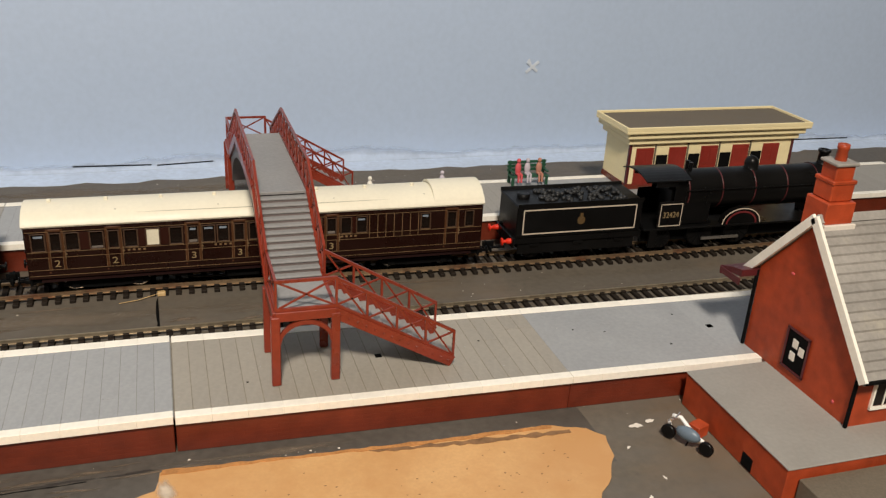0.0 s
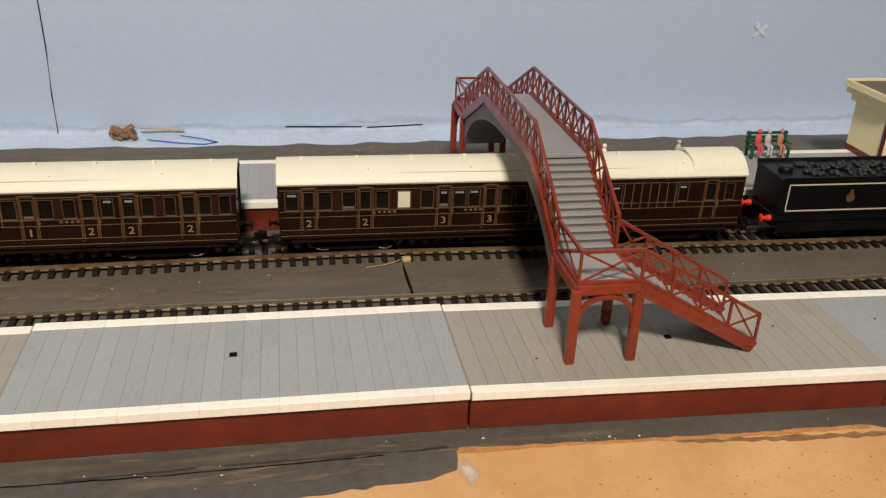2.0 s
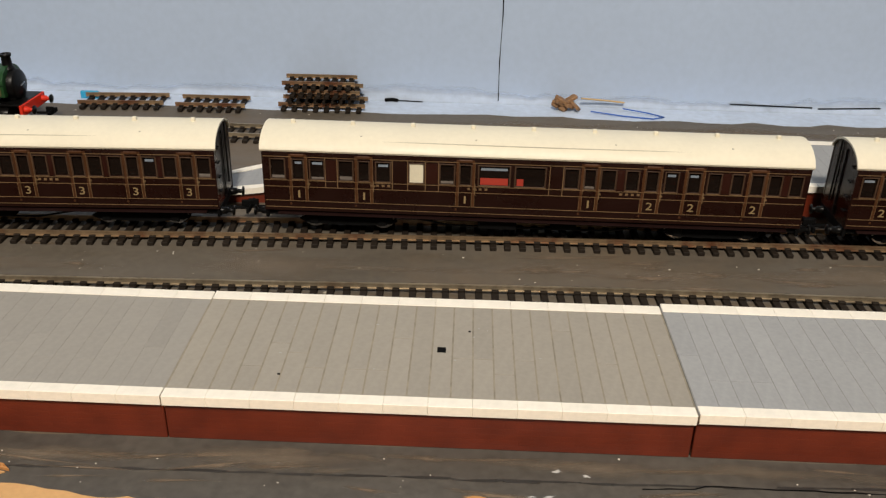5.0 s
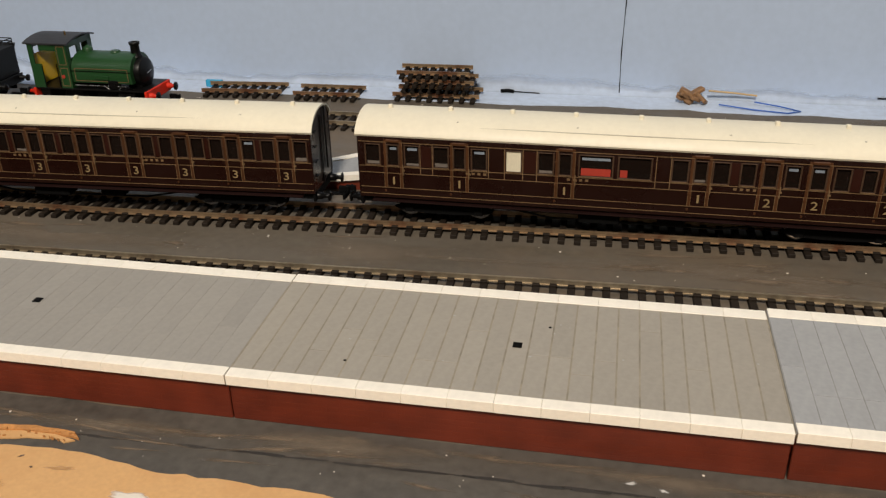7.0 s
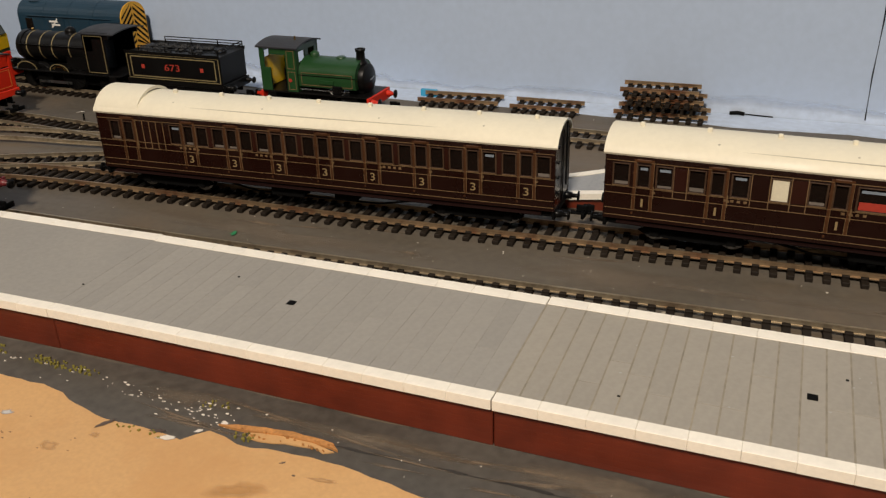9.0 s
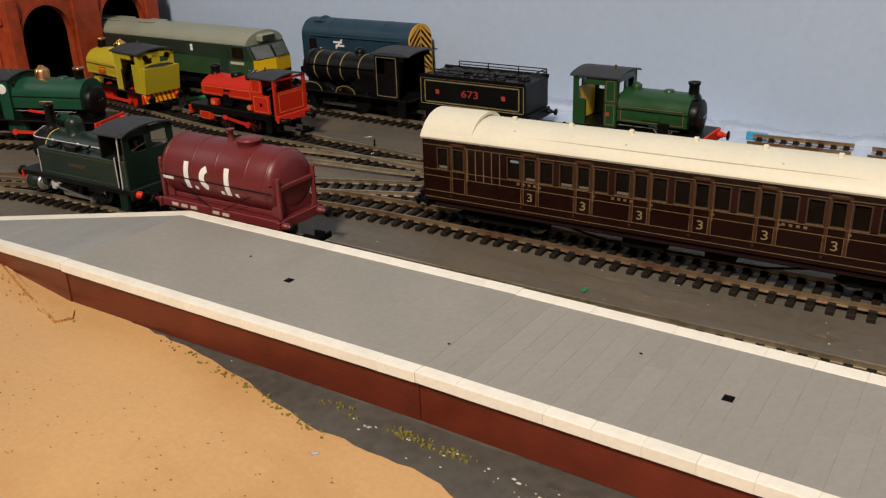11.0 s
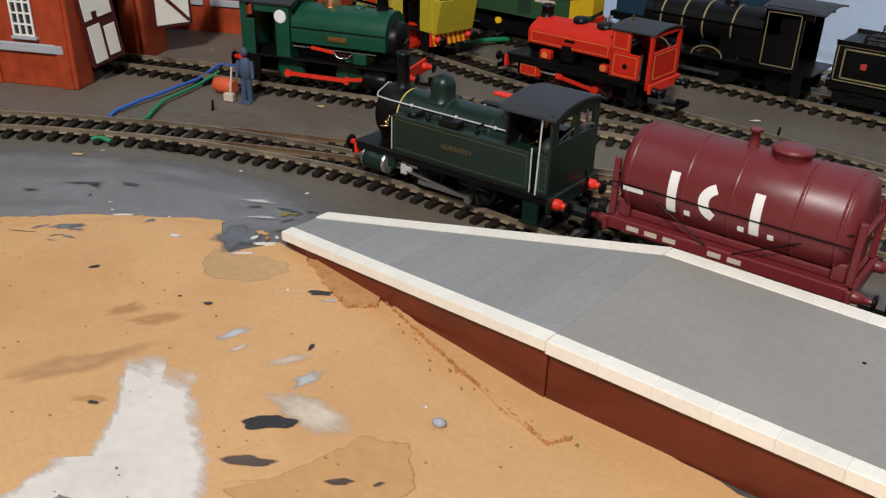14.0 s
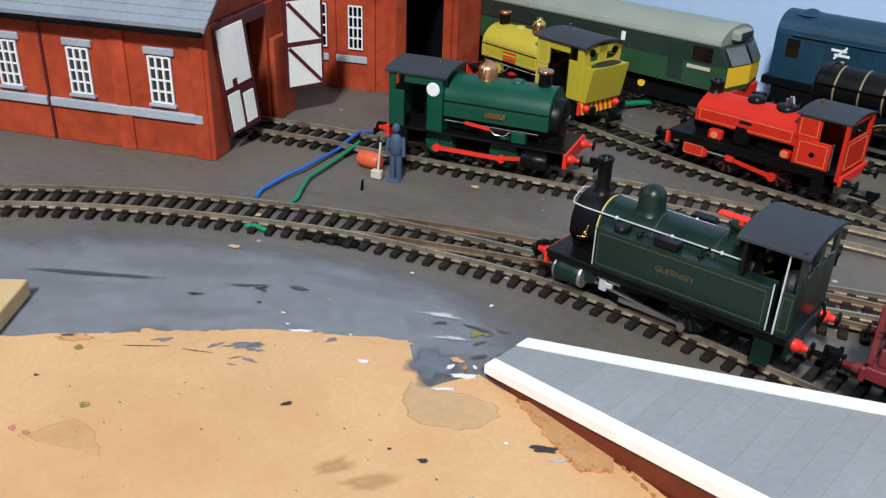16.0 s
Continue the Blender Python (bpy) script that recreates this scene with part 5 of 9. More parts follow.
def coach(x_left, x_right, y_left, y_right, windows, numbers, panels, cage, label, white_at=(), seats=()):
    """A bogie coach; windows: (start, width, is a door); numbers: (place, text); all in mm from its left end."""
    L = math.hypot(x_right - x_left, y_right - y_left)
    ob = thing("railway_coach", label, "railway coach", "coaches in the train", at_mm(x_left, y_left, 0, math.degrees(math.atan2(y_right - y_left, x_right - x_left))))
    doors = [w0 + ww / 2 for w0, ww, dr in windows if dr]

    def near(x):
        return min(doors, key=lambda q: abs(q - x))

    zb, zw0, zw1, zt, hw = 15.0, 30.9, 40.0, 44.8, 15.6
    for s in (-1, 1):
        def yy(d0, d1):
            return (s * d0, s * d1) if s > 0 else (s * d1, s * d0)
        ya, yb = yy(hw - 1, hw)
        b = Build().box(0, L, ya, yb, zb, zw0).box(0, L, ya, yb, zw1, zt)
        x = 0.0
        for w0, ww, dr in windows:
            b.box(x, w0, ya, yb, zw0, zw1)
            x = w0 + ww
        b.box(x, L, ya, yb, zw0, zw1)
        part("side", b, COACH, ob, "dark umber panelled side with gold lining")
        ga, gb = yy(hw - 1.0, hw - 0.75)
        part("glazing", Build().box(1, L - 1, ga, gb, zw0 - 0.4, zw1 + 0.4), GLASS_DARK, ob)
        if white_at:
            pa, pb = yy(hw - 0.8, hw - 0.2)
            for w0, ww in white_at:
                part("frosted_window", Build().box(w0, w0 + ww, pa, pb, zw0 - 0.2, zw1 + 0.2), GLASS_WHITE, ob, "frosted white lavatory window")
        if seats:
            pa, pb = yy(hw - 0.74, hw - 0.5)
            for w0, ww in seats:
                part("seat_back", Build().box(w0, w0 + ww, pa, pb, zw0, zw0 + 3.2), SEAT_RED, ob, "red seat back behind the glass")
        rng = random.Random(int(L * 7) + len(windows))
        qa, qb = yy(hw - 0.74, hw - 0.6)
        for w0, ww, dr in windows:
            if rng.random() < 0.2 and (w0, ww) not in white_at:
                # bluish strip: a glint on the pane, put in as a coloured piece
                part("window_label", Build().box(w0 + 0.8, w0 + ww - 0.8, qa, qb, zw1 - 2.2, zw1 - 1.1), GLINT_BLUE, ob, "bluish white strip painted as a glint behind the glass")
            if rng.random() < 0.25 and (w0, ww) not in white_at:
                part("window_label", Build().box(w0 + 0.2, w0 + ww - 0.2, qa, qb, zw0 - 0.1, zw0 + rng.uniform(0.8, 1.6)), SEAT_DULL, ob, "pale seat top behind the glass")
        # beading
        la, lb = yy(hw, hw + 0.22)
        g = Build()
        for z in (29.9, 26.8, 19.8, 16.6):
            g.box(0.6, L - 0.6, la, lb, z, z + 0.22)
        g.box(0.6, L - 0.6, la, lb, 41.3, 41.55)
        d = Build()
        fr = Build()
        for w0, ww, dr in windows:
            fa, fb = yy(hw, hw + 0.3)
            fr.box(w0 - 0.7, w0, fa, fb, zw0 - 0.5, zw1 + 0.5, 0.1).box(w0 + ww, w0 + ww + 0.7, fa, fb, zw0 - 0.5, zw1 + 0.5, 0.1)
            fr.box(w0, w0 + ww, fa, fb, zw1, zw1 + 0.5, 0.1).box(w0, w0 + ww, fa, fb, zw0 - 0.5, zw0, 0.1)
            g.box(w0 - 0.5, w0 + ww + 0.5, *yy(hw + 0.3, hw + 0.45), zw0 - 0.5, zw0 - 0.25)
            if dr:
                for xx in (w0 - 1.5, w0 + ww + 1.1):
                    d.box(xx - 0.35, xx + 0.75, *yy(hw, hw + 0.2), 19.9, 42.6)
                    g.box(xx - 0.55, xx - 0.35, la, lb, 19.9, 27).box(xx + 0.75, xx + 0.9, la, lb, 19.9, 41.4)
                d.box(w0 - 0.8, w0 + ww + 0.8, *yy(hw, hw + 0.7), 41.4, 42.9, 0.3)
                g.box(w0 + ww + 1.7, w0 + ww + 2.9, *yy(hw, hw + 0.6), 28.2, 28.9).box(w0 + ww + 1.9, w0 + ww + 2.3, *yy(hw, hw + 0.7), 26, 31)
                for z in (18, 25, 36):
                    d.box(w0 - 2.1, w0 - 1.3, *yy(hw, hw + 0.5), z, z + 0.9)
        part("lining", g, COACH_LINE, ob, "fine gold lining")
        part("door_edging", d, COACH_DOOR, ob)
        part("window_frame", fr, COACH_FRAME, ob, "worn brown window frames")["kind"] = "stuff"
        for (a0, aw, ad), (b0, bw, bd) in zip(windows, windows[1:]):
            if 3.2 < b0 - a0 - aw < 9 and not ad and not bd:
                part("waist_panel", Build().box(a0 + aw + 0.9, b0 - 0.9, *yy(hw, hw + 0.08), zw0 - 0.2, zw1 + 0.3), COACH_PANEL, ob, "rust-brown panel")
        b = Build()
        for p0, p1, n in panels:
            for k in range(n + 1):
                xx = p0 + (p1 - p0) * k / n
                b.box(xx, xx + 0.35, la, lb, 27.0, 41.5)
            b.box(p0, p1, la, lb, 41.2, 41.5)
        if panels:
            part("panel_beading", b, COACH_LINE, ob)
        if s < 0:
            for xn, tx in numbers:
                letters("class_number", tx, 5.3, CLASS_GOLD, ob, pose(near(xn) * MM, -(hw + 0.2) * MM, 23.2 * MM, 90), "gold class number", 1.7 if tx == "1" else 1.25)
            b = Build()
            for xn in (L * 0.2, L * 0.38, L * 0.66):
                for k in range(4):
                    b.box(xn + 2.6 * k, xn + 2.6 * k + 1.3, la, lb, 28.3, 29.3)
            part("lettering", b, COACH_LINE, ob)
    # ends
    arc = [(16.6 * math.sin(a), 44.7 + 7.6 * (math.cos(a) - math.cos(1.35)) / (1 - math.cos(1.35))) for a in np.linspace(-1.35, 1.35, 41)]
    prof = [(-hw + 0.2, zb), (hw - 0.2, zb)] + [(min(max(u * 0.95, -hw + 0.3), hw - 0.3), w - 0.4) for u, w in arc[::-1]]
    for xa, xb in ((0.2, 1.4), (L - 1.4, L - 0.2)):
        part("end", Build().prism(prof, xa, xb, "x"), COACH, ob)
    for xe, o in ((0.0, -1), (L, 1)):
        for z in (22, 29, 36, 43):
            part("end_step", Build().box(min(xe, xe + o * 1.0), max(xe, xe + o * 1.0), -12, -9, z, z + 0.6), BLACK, ob)
        part("pipe", Build().cyl((xe + o * 0.5, 6, 20), (xe + o * 0.5, 6, 50), 0.5, n=6), BLACK, ob)
        part("end_beading", Build().box(min(xe, xe + o * 0.5), max(xe, xe + o * 0.5), -0.5, 0.5, zb, 48), BLACK, ob)
    rim = [(u * 0.97, w - 0.9) for u, w in arc[::-1]]
    part("roof", Build().prism(arc + rim, -0.8, L + 0.8, "x", smooth=False), ROOF_CREAM, ob, "cream arched roof")
    b = Build()
    n = 9
    for k in range(n):
        xv = 12 + (L - 24) * k / (n - 1)
        if cage and cage[0] - 3 < xv < cage[1] + 3:
            continue
        part("roof_vent", Build().box(xv - 1.0, xv + 1.0, -0.9, 0.9, 51.9, 53.9, 0.3), ROOF_CREAM, ob)
        for s in (-1, 1):
            part("lamp_top", Build().lathe([(1.1, 0), (1.1, 1.0), (0.6, 1.3), (0.3, 1.35)], (xv + 1.5 + 3.5 * (k % 3), s * (8.0 + 1.5 * (k % 2)), 49.6 - 0.5 * (k % 2)), "z", 9), VENT_GREY, ob)
    b = Build()
    strip = [(-13.2, 50.2), (-12.6, 50.2), (-12.6, 50.8), (-13.2, 50.8)]
    pts = [(12 + (L - 24) * t, -12.8 + 0.9 * (1 - math.sin(math.pi * t)), 48.7) for t in np.linspace(0, 1, 14)]
    b.tube(pts, 0.3, 5)
    part("rain_strip", b, VENT_GREY, ob)
    if cage:
        c0, c1 = cage
        arc2 = [(15.9 * math.sin(a), 46.0 + 8.4 * (math.cos(a) - math.cos(1.3)) / (1 - math.cos(1.3))) for a in np.linspace(-1.3, 1.3, 41)]
        rim2 = [(u * 0.93, w - 1.4) for u, w in arc2[::-1]]
        part("lookout_roof", Build().prism(arc2 + rim2, c0, c1, "x", smooth=False), ROOF_CREAM, ob, "raised cream lookout roof over the guard's end")
        fill = [(u * 0.93, w - 1.3) for u, w in arc2]
        inner = c1 - 1.4 if c0 < L / 2 else c0 + 0.6
        part("lookout_end", Build().prism(fill, inner, inner + 0.8, "x"), BLACK, ob)
    # underframe
    b = Build().box(1, L - 1, -13.5, -12, 11.6, zb, 0.2).box(1, L - 1, 12, 13.5, 11.6, zb, 0.2).box(1, L - 1, -12, 12, 13.4, zb)
    b.box(0, 1.4, -15, 15, 10.8, zb, 0.2).box(L - 1.4, L, -15, 15, 10.8, zb, 0.2)
    part("underframe", b, BLACK_FLAT, ob)
    part("footboard", Build().box(6, L - 6, -16.4, -13.6, 13.2, 13.9).box(6, L - 6, 13.6, 16.4, 13.2, 13.9), UNDER_DARK, ob, "blackish red footboard")
    for s in (-1, 1):
        part("truss_rod", Build().tube([(62, s * 10, 12), (86, s * 10, 7.6), (L - 86, s * 10, 7.6), (L - 62, s * 10, 12)], 0.5, 5), BLACK, ob)
    part("battery_box", Build().box(L / 2 - 24, L / 2 - 6, -13, -5, 7.4, 12, 0.5).box(L / 2 + 10, L / 2 + 22, -12, -4, 8, 12, 0.5), BLACK_FLAT, ob)
    for xb in (38, L - 38):
        for s in (-1, 1):
            part("bogie_frame", Build().prism([(xb - 23, 9.2), (xb - 20, 10.6), (xb + 20, 10.6), (xb + 23, 9.2), (xb + 20, 7.6), (xb + 7, 6.6), (xb - 7, 6.6), (xb - 20, 7.6)], s * 11.2 - 0.6, s * 11.2 + 0.6, "y")
                 .box(xb - 18, xb - 14, s * 11.4 - 1.2, s * 11.4 + 1.2, 7, 12, 0.3).box(xb + 14, xb + 18, s * 11.4 - 1.2, s * 11.4 + 1.2, 7, 12, 0.3), BLACK_FLAT, ob)
        for dx in (-16, 16):
            wheel_set(ob, xb + dx, 6.0, STEEL, BLACK_FLAT)
    for xe, o in ((0, -1), (L, 1)):
        buffers(ob, xe, o, 12.6, BLACK, BLACK, 11.5, 0.9)
        coupling(ob, xe, o)
    return ob


def compartments(start, n, pitch):
    out = []
    for i in range(n):
        x = start + i * pitch
        out += [(x + 2.2, 5.4, False), (x + 2.2 + pitch * 0.33, 4.6, True), (x + 1.4 + pitch * 0.66, 5.4, False)]
    return out


# guard's end to the left, eight compartments
win3 = [(8, 4.8, False), (16, 4.8, True)] + compartments(41, 8, 24.4)
coach(-593.8, -356.8, 151.2, 162.4, win3, [(41 + 24.4 * i + 12.2, "3") for i in range(8)], [(23, 39, 4)], (-0.5, 25), "third-class umber coach with a raised guard's lookout at one end")
win2 = [(4, 6, False), (14, 4.6, True), (22, 6, False), (35, 6, False), (44, 4.4, True), (52, 6, False), (67, 6.2, False), (81, 6, False), (90, 4.6, True), (98.5, 13.5, False), (115, 13, False),
        (137, 6, False), (146, 4.6, True), (153.5, 6, False), (164.5, 5.2, False), (173.5, 4.8, True), (182, 5.2, False), (192, 5.2, True), (201, 5.2, False), (211.5, 4.6, False), (220, 5, True), (228, 5, False), (237.5, 4.8, False)]
coach(-335, -89.5, 164.2, 162.4, win2, [(17.5, "1"), (47.5, "1"), (93, "1"), (147, "1"), (176, "2"), (203, "2"), (229, "2")], [(28.5, 34, 1), (59, 66, 1), (74, 80, 1), (130, 136, 1)], None,
      "first and second class umber coach with large centre windows", [(67, 6.2)], [(99, 12.5), (115.5, 3)])
win1 = [(3.5, 6, False), (12.5, 4.6, True), (20, 6, False), (32, 6, False), (41, 4.6, True), (49, 6, False), (60, 6.2, False), (72, 6, False), (81.5, 4.6, True), (89, 6, False), (97, 5.4, False), (106, 4.6, True), (114, 5.4, False),
        (122, 5.4, False), (131, 4.6, True), (139, 5.4, False), (148, 5.4, False), (157, 4.6, True), (165, 5.4, False), (174, 5.4, False), (212, 5, False), (228, 4.8, True), (239, 4.6, False)]
coach(-69, 180.5, 163.8, 160.8, win1, [(15, "2"), (43, "2"), (84, "3"), (108.5, "3"), (133.5, "3"), (159.5, "3")], [(181, 210, 6)], (219.5, 250), "second and third class umber brake coach with a raised guard's lookout", [(60, 6.2)])


def lined_panel(b, x0, x1, y, z0, z1, w=0.4, d=0.2):
    """A thin frame line on a panel facing -y or +y."""
    s = -1 if y < 0 else 1
    ya, yb = sorted((y, y + s * d))
    return b.box(x0, x1, ya, yb, z0, z0 + w).box(x0, x1, ya, yb, z1 - w, z1).box(x0, x0 + w, ya, yb, z0, z1).box(x1 - w, x1, ya, yb, z0, z1)


def side_tank_engine(m):
    """A small dock tank engine; its front at x = 0 faces -x, x runs back to the cab."""
    ob = thing("tank_engine", "dark green side-tank steam engine with black cab roof and red buffers", "steam engine", at=m)
    R = RAIL_TOP
    L, fp = 102.0, R + 14.5
    part("footplate", Build().box(0, L, -15.8, 15.8, fp - 1.2, fp, 0.3).box(0.5, L - 0.5, -15.4, -14.6, fp - 3, fp - 1).box(0.5, L - 0.5, 14.6, 15.4, fp - 3, fp - 1), BLACK, ob, "black running plate")
    for x0, x1 in ((-0.8, 0.8), (L - 0.8, L + 0.8)):
        part("buffer_beam", Build().box(x0, x1, -15.6, 15.6, fp - 5.6, fp - 0.4, 0.3), BUFFER_RED if x1 < 5 else PANEL_EDGE, ob, "red buffer beam" if x1 < 5 else "blackish green buffer beam")
    part("chassis", Build().box(4, L - 4, -6, -4.6, R + 4, fp - 1).box(4, L - 4, 4.6, 6, R + 4, fp - 1).box(30, 92, -4.6, 4.6, R + 7, fp - 1), BLACK_FLAT, ob)
    cz = R + 23.8
    part("boiler", Build().lathe([(9.6, 17.5), (9.6, 82)], (0, 0, cz), "x", 28), DARK_GREEN, ob, "dark green boiler")
    for x in (18.2, 41, 66):
        part("boiler_band", Build().lathe([(9.6, x - 0.3), (9.7, x - 0.28), (9.7, x + 0.28), (9.6, x + 0.3)], (0, 0, cz), "x", 28), DARK_GREEN if x != 18.2 else LINE_YELLOW, ob)
        part("lining", Build().lathe([(9.62, x + 0.6), (9.74, x + 0.6), (9.74, x + 0.85), (9.62, x + 0.85)], (0, 0, cz), "x", 28), LINE_GREEN, ob)
    part("smokebox", Build().lathe([(9.0, 5.6), (10.0, 6.2), (10.0, 17.6)], (0, 0, cz), "x", 28).box(6, 17, -7, 7, fp, cz - 6, 0.4), BLACK, ob, "black smokebox")
    dr = part("smokebox_door", Build().lathe([(7.8, 5.7), (7.6, 4.8), (5, 3.9), (1, 3.6)], (0, 0, cz), "x", 24), BLACK, ob)
    part("door_handle", Build().cyl((3.7, 0, cz), (2.4, 0, cz), 0.5, n=8).bar((2.6, 0, cz), (2.6, 3, cz + 1.5), 0.5, 0.5), STEEL, dr)
    part("chimney", Build().lathe([(4.6, 8.6), (3.4, 9.6), (2.6, 10.8), (2.4, 12.5), (2.35, 20.6), (2.7, 20.9), (2.75, 22.2), (1.9, 22.2), (1.9, 18)], (12.5, 0, cz), "z", 20), BLACK, ob, "tall black chimney")
    part("dome", Build().dome((35, 0, cz + 8.2), 4.5, 9.8, 20, 7), DARK_GREEN, ob, "rounded dark green dome")
    sv = part("safety_valve", Build().lathe([(4.6, 8.8), (3.9, 10), (3.9, 13.2), (4.3, 13.4), (4.3, 14)], (72.5, 0, cz), "z", 18), DARK_GREEN, ob)
    part("valve_lever", Build().box(64, 74, -1.6, 1.6, cz + 15.0, cz + 16.0, 0.3).cyl((72, -1.4, cz + 13.5), (72, -1.4, cz + 15.5), 0.8, n=8), BUFFER_RED, sv, "red safety valve top")
    part("whistle", Build().cyl((78, -3, cz + 8), (78, -3, cz + 13), 0.5, n=8), BRASS, ob)
    for s in (-1, 1):
        ya, yb = sorted((s * 9.2, s * 15.6))
        tk = part("side_tank", Build().box(22, 93, ya, yb, fp, fp + 13.8, 0.5), DARK_GREEN, ob, "dark green side tank with thin lining")
        b = Build()
        lined_panel(b, 23.6, 91.4, s * 15.6, fp + 1.4, fp + 12.4, 0.25, 0.1)
        part("lining", b, LINE_GREEN, tk)
        part("border", lined_panel(Build(), 22.3, 92.7, s * 15.6, fp + 0.3, fp + 13.5, 0.9, 0.06), PANEL_EDGE, tk)
        if s < 0:
            letters("name_lettering", "GUERNSEY", 2.9, LETTER_GOLD, tk, pose(57 * MM, -15.66 * MM, (fp + 7.2) * MM, 90), "gold name lettering", 1.0, 0.05)
        part("handrail", Build().tube([(22.6, s * 16.3, fp + 1), (22.6, s * 16.3, fp + 13)], 0.28, 6).tube([(5.4, s * 7.8, cz + 6.5), (12, s * 8.6, cz + 6.5), (80, s * 8.6, cz + 6.5)], 0.3, 6)
             .ball((26, s * 8.6, cz + 6.5), 0.8, 0.8, 0.8, 8, 5).ball((50, s * 8.6, cz + 6.5), 0.8, 0.8, 0.8, 8, 5).ball((70, s * 8.6, cz + 6.5), 0.8, 0.8, 0.8, 8, 5), RAIL_BRIGHT, ob, "bright handrail")
        part("handrail", Build().tube([(5.4, s * 7.8, cz + 6.5), (4.2, s * 6.2, cz + 7.4), (3.8, 0, cz + 9.6)], 0.3, 6), RAIL_BRIGHT, ob, "bright handrail")
        part("tank_filler", Build().lathe([(3.2, 0), (3.4, 1.2), (2.6, 1.8)], (31, s * 11.5, fp + 13.8), "z", 14), BLACK, tk)
        part("tool_box", Build().box(46, 56, ya + 1, yb - 1, fp + 13.8, fp + 16.4, 0.4), BLACK, tk)
        part("feed_pipe", Build().tube([(64, s * 12, fp + 13.6), (64, s * 12, fp + 16), (67, s * 12, fp + 17.5)], 0.5, 6).ball((64, s * 12, fp + 14.2), 1.1, 1.1, 1.0, 8, 5), BLACK, tk)
        part("valve", Build().ball((39, s * 12.5, fp + 14.4), 1.1, 1.1, 1.1, 8, 5).tube([(39, s * 12.5, fp + 15), (41, s * 12.5, fp + 16.2)], 0.35, 5), BLACK, tk)
        part("cylinder", Build().lathe([(3.7, -7), (3.9, -6.8), (3.9, 5.6), (3.7, 6)], (12, s * 13.4, R + 8.2), "x", 20), DARK_GREEN, ob, "dark green cylinder with bright covers")
        part("cylinder_cover", Build().lathe([(4.0, 5), (4.1, 6), (3.2, 6.6), (2.0, 7), (1.2, 9.5)], (12, s * 13.4, R + 8.2), "x", 18).lathe([(4.0, -6), (4.0, -7), (3.2, -7.6), (1, -7.8)], (12, s * 13.4, R + 8.2), "x", 18), STEEL, ob)
        part("connecting_rod", Build().bar((21, s * 13.4, R + 8.2), (62, s * 13.4, R + 4.4), 1.0, 0.8).lathe([(1.7, -0.6), (1.7, 0.6)], (62, s * 13.4, R + 4.0), "y", 12).bar((20, s * 12.6, R + 9.4), (34, s * 12.6, R + 9.4), 0.9, 0.8).lathe([(1.4, -0.6), (1.4, 0.6)], (22, s * 12.8, R + 8.4), "y", 10), STEEL, ob, "bright steel rod")
        part("slide_bracket", Build().box(25, 28.5, s * 13.2 - 0.9, s * 13.2 + 0.9, R + 5.6, R + 10.6, 0.5).box(27, 31, s * 13.2 - 0.7, s * 13.2 + 0.7, R + 7.2, R + 9.2, 0.3), RAIL_BRIGHT, ob, "bright slide bracket")
        part("coupling_rod", Build().bar((34, s * 12.3, R + 4.2), (63, s * 12.3, R + 4.2), 1.7, 0.8), STEEL, ob)
        part("step", Build().box(90, 97, s * 14 - 0.8, s * 14 + 0.8, R + 3.5, fp - 1, 0.2).box(90, 97, s * 15 - 1.4, s * 15 + 1.4, R + 3.4, R + 4.2), DARK_GREEN, ob)
        part("guard_iron", Build().box(19, 23, s * 14.6 - 0.7, s * 14.6 + 0.7, R + 7.5, fp - 1, 0.2), DARK_GREEN, ob)
        # open cab side with a narrow bunker strip
        part("cab_side", Build().box(96.5, L - 0.6, ya + 5.4 if s > 0 else ya, yb if s > 0 else ya + 1, fp, fp + 14, 0.3), DARK_GREEN, ob)
        b = Build()
        lined_panel(b, 97.2, L - 1.4, s * 15.6, fp + 1.6, fp + 12.4, 0.25, 0.1)
        part("lining", b, LINE_GREEN, ob)
        part("cab_pillar", Build().cyl((96.3, s * 15.9, fp), (96.3, s * 14.6, fp + 26.8), 0.38, n=8).cyl((93.6, s * 16.1, fp + 0.5), (93.6, s * 16.1, fp + 15.5), 0.3, n=8), RAIL_BRIGHT, ob, "bright cab pillar")
    part("cab_front", Build().box(80, 81.4, -15, 15, fp + 13.8, fp + 26, 0.2), BLACK, ob)
    back = part("cab_back", Build().box(L - 1.6, L - 0.4, -15.4, 15.4, fp, fp + 17, 0.2).box(L - 1.6, L - 0.4, -15.2, -11.5, fp + 17, fp + 27).box(L - 1.6, L - 0.4, 11.5, 15.2, fp + 17, fp + 27).box(L - 1.6, L - 0.4, -1.8, 1.8, fp + 17, fp + 27)
                .box(L - 1.6, L - 0.4, -15.2, 15.2, fp + 24.5, fp + 27.4), DARK_GREEN, ob, "dark green cab back with two windows")
    part("window_bar", Build().bar((L, -11, fp + 18.5), (L, -2.5, fp + 20.5), 0.7, 0.5), STEEL, back)
    part("window_bar", Build().bar((L, 2.5, fp + 20.5), (L, 11, fp + 18.5), 0.7, 0.5), STEEL, back)
    prof = [(16.4 * math.sin(a), fp + 26.4 + 3.2 * (math.cos(a * 1.0) - math.cos(1.0)) / (1 - math.cos(1.0))) for a in np.linspace(-1.0, 1.0, 13)]
    prof = [(u / math.sin(1.0), w) for u, w in prof]
    part("cab_roof", Build().prism(prof + [(u, w - 0.8) for u, w in prof[::-1]], 77.5, L + 1.5, "x"), CAB_ROOF, ob, "slightly arched black cab roof")
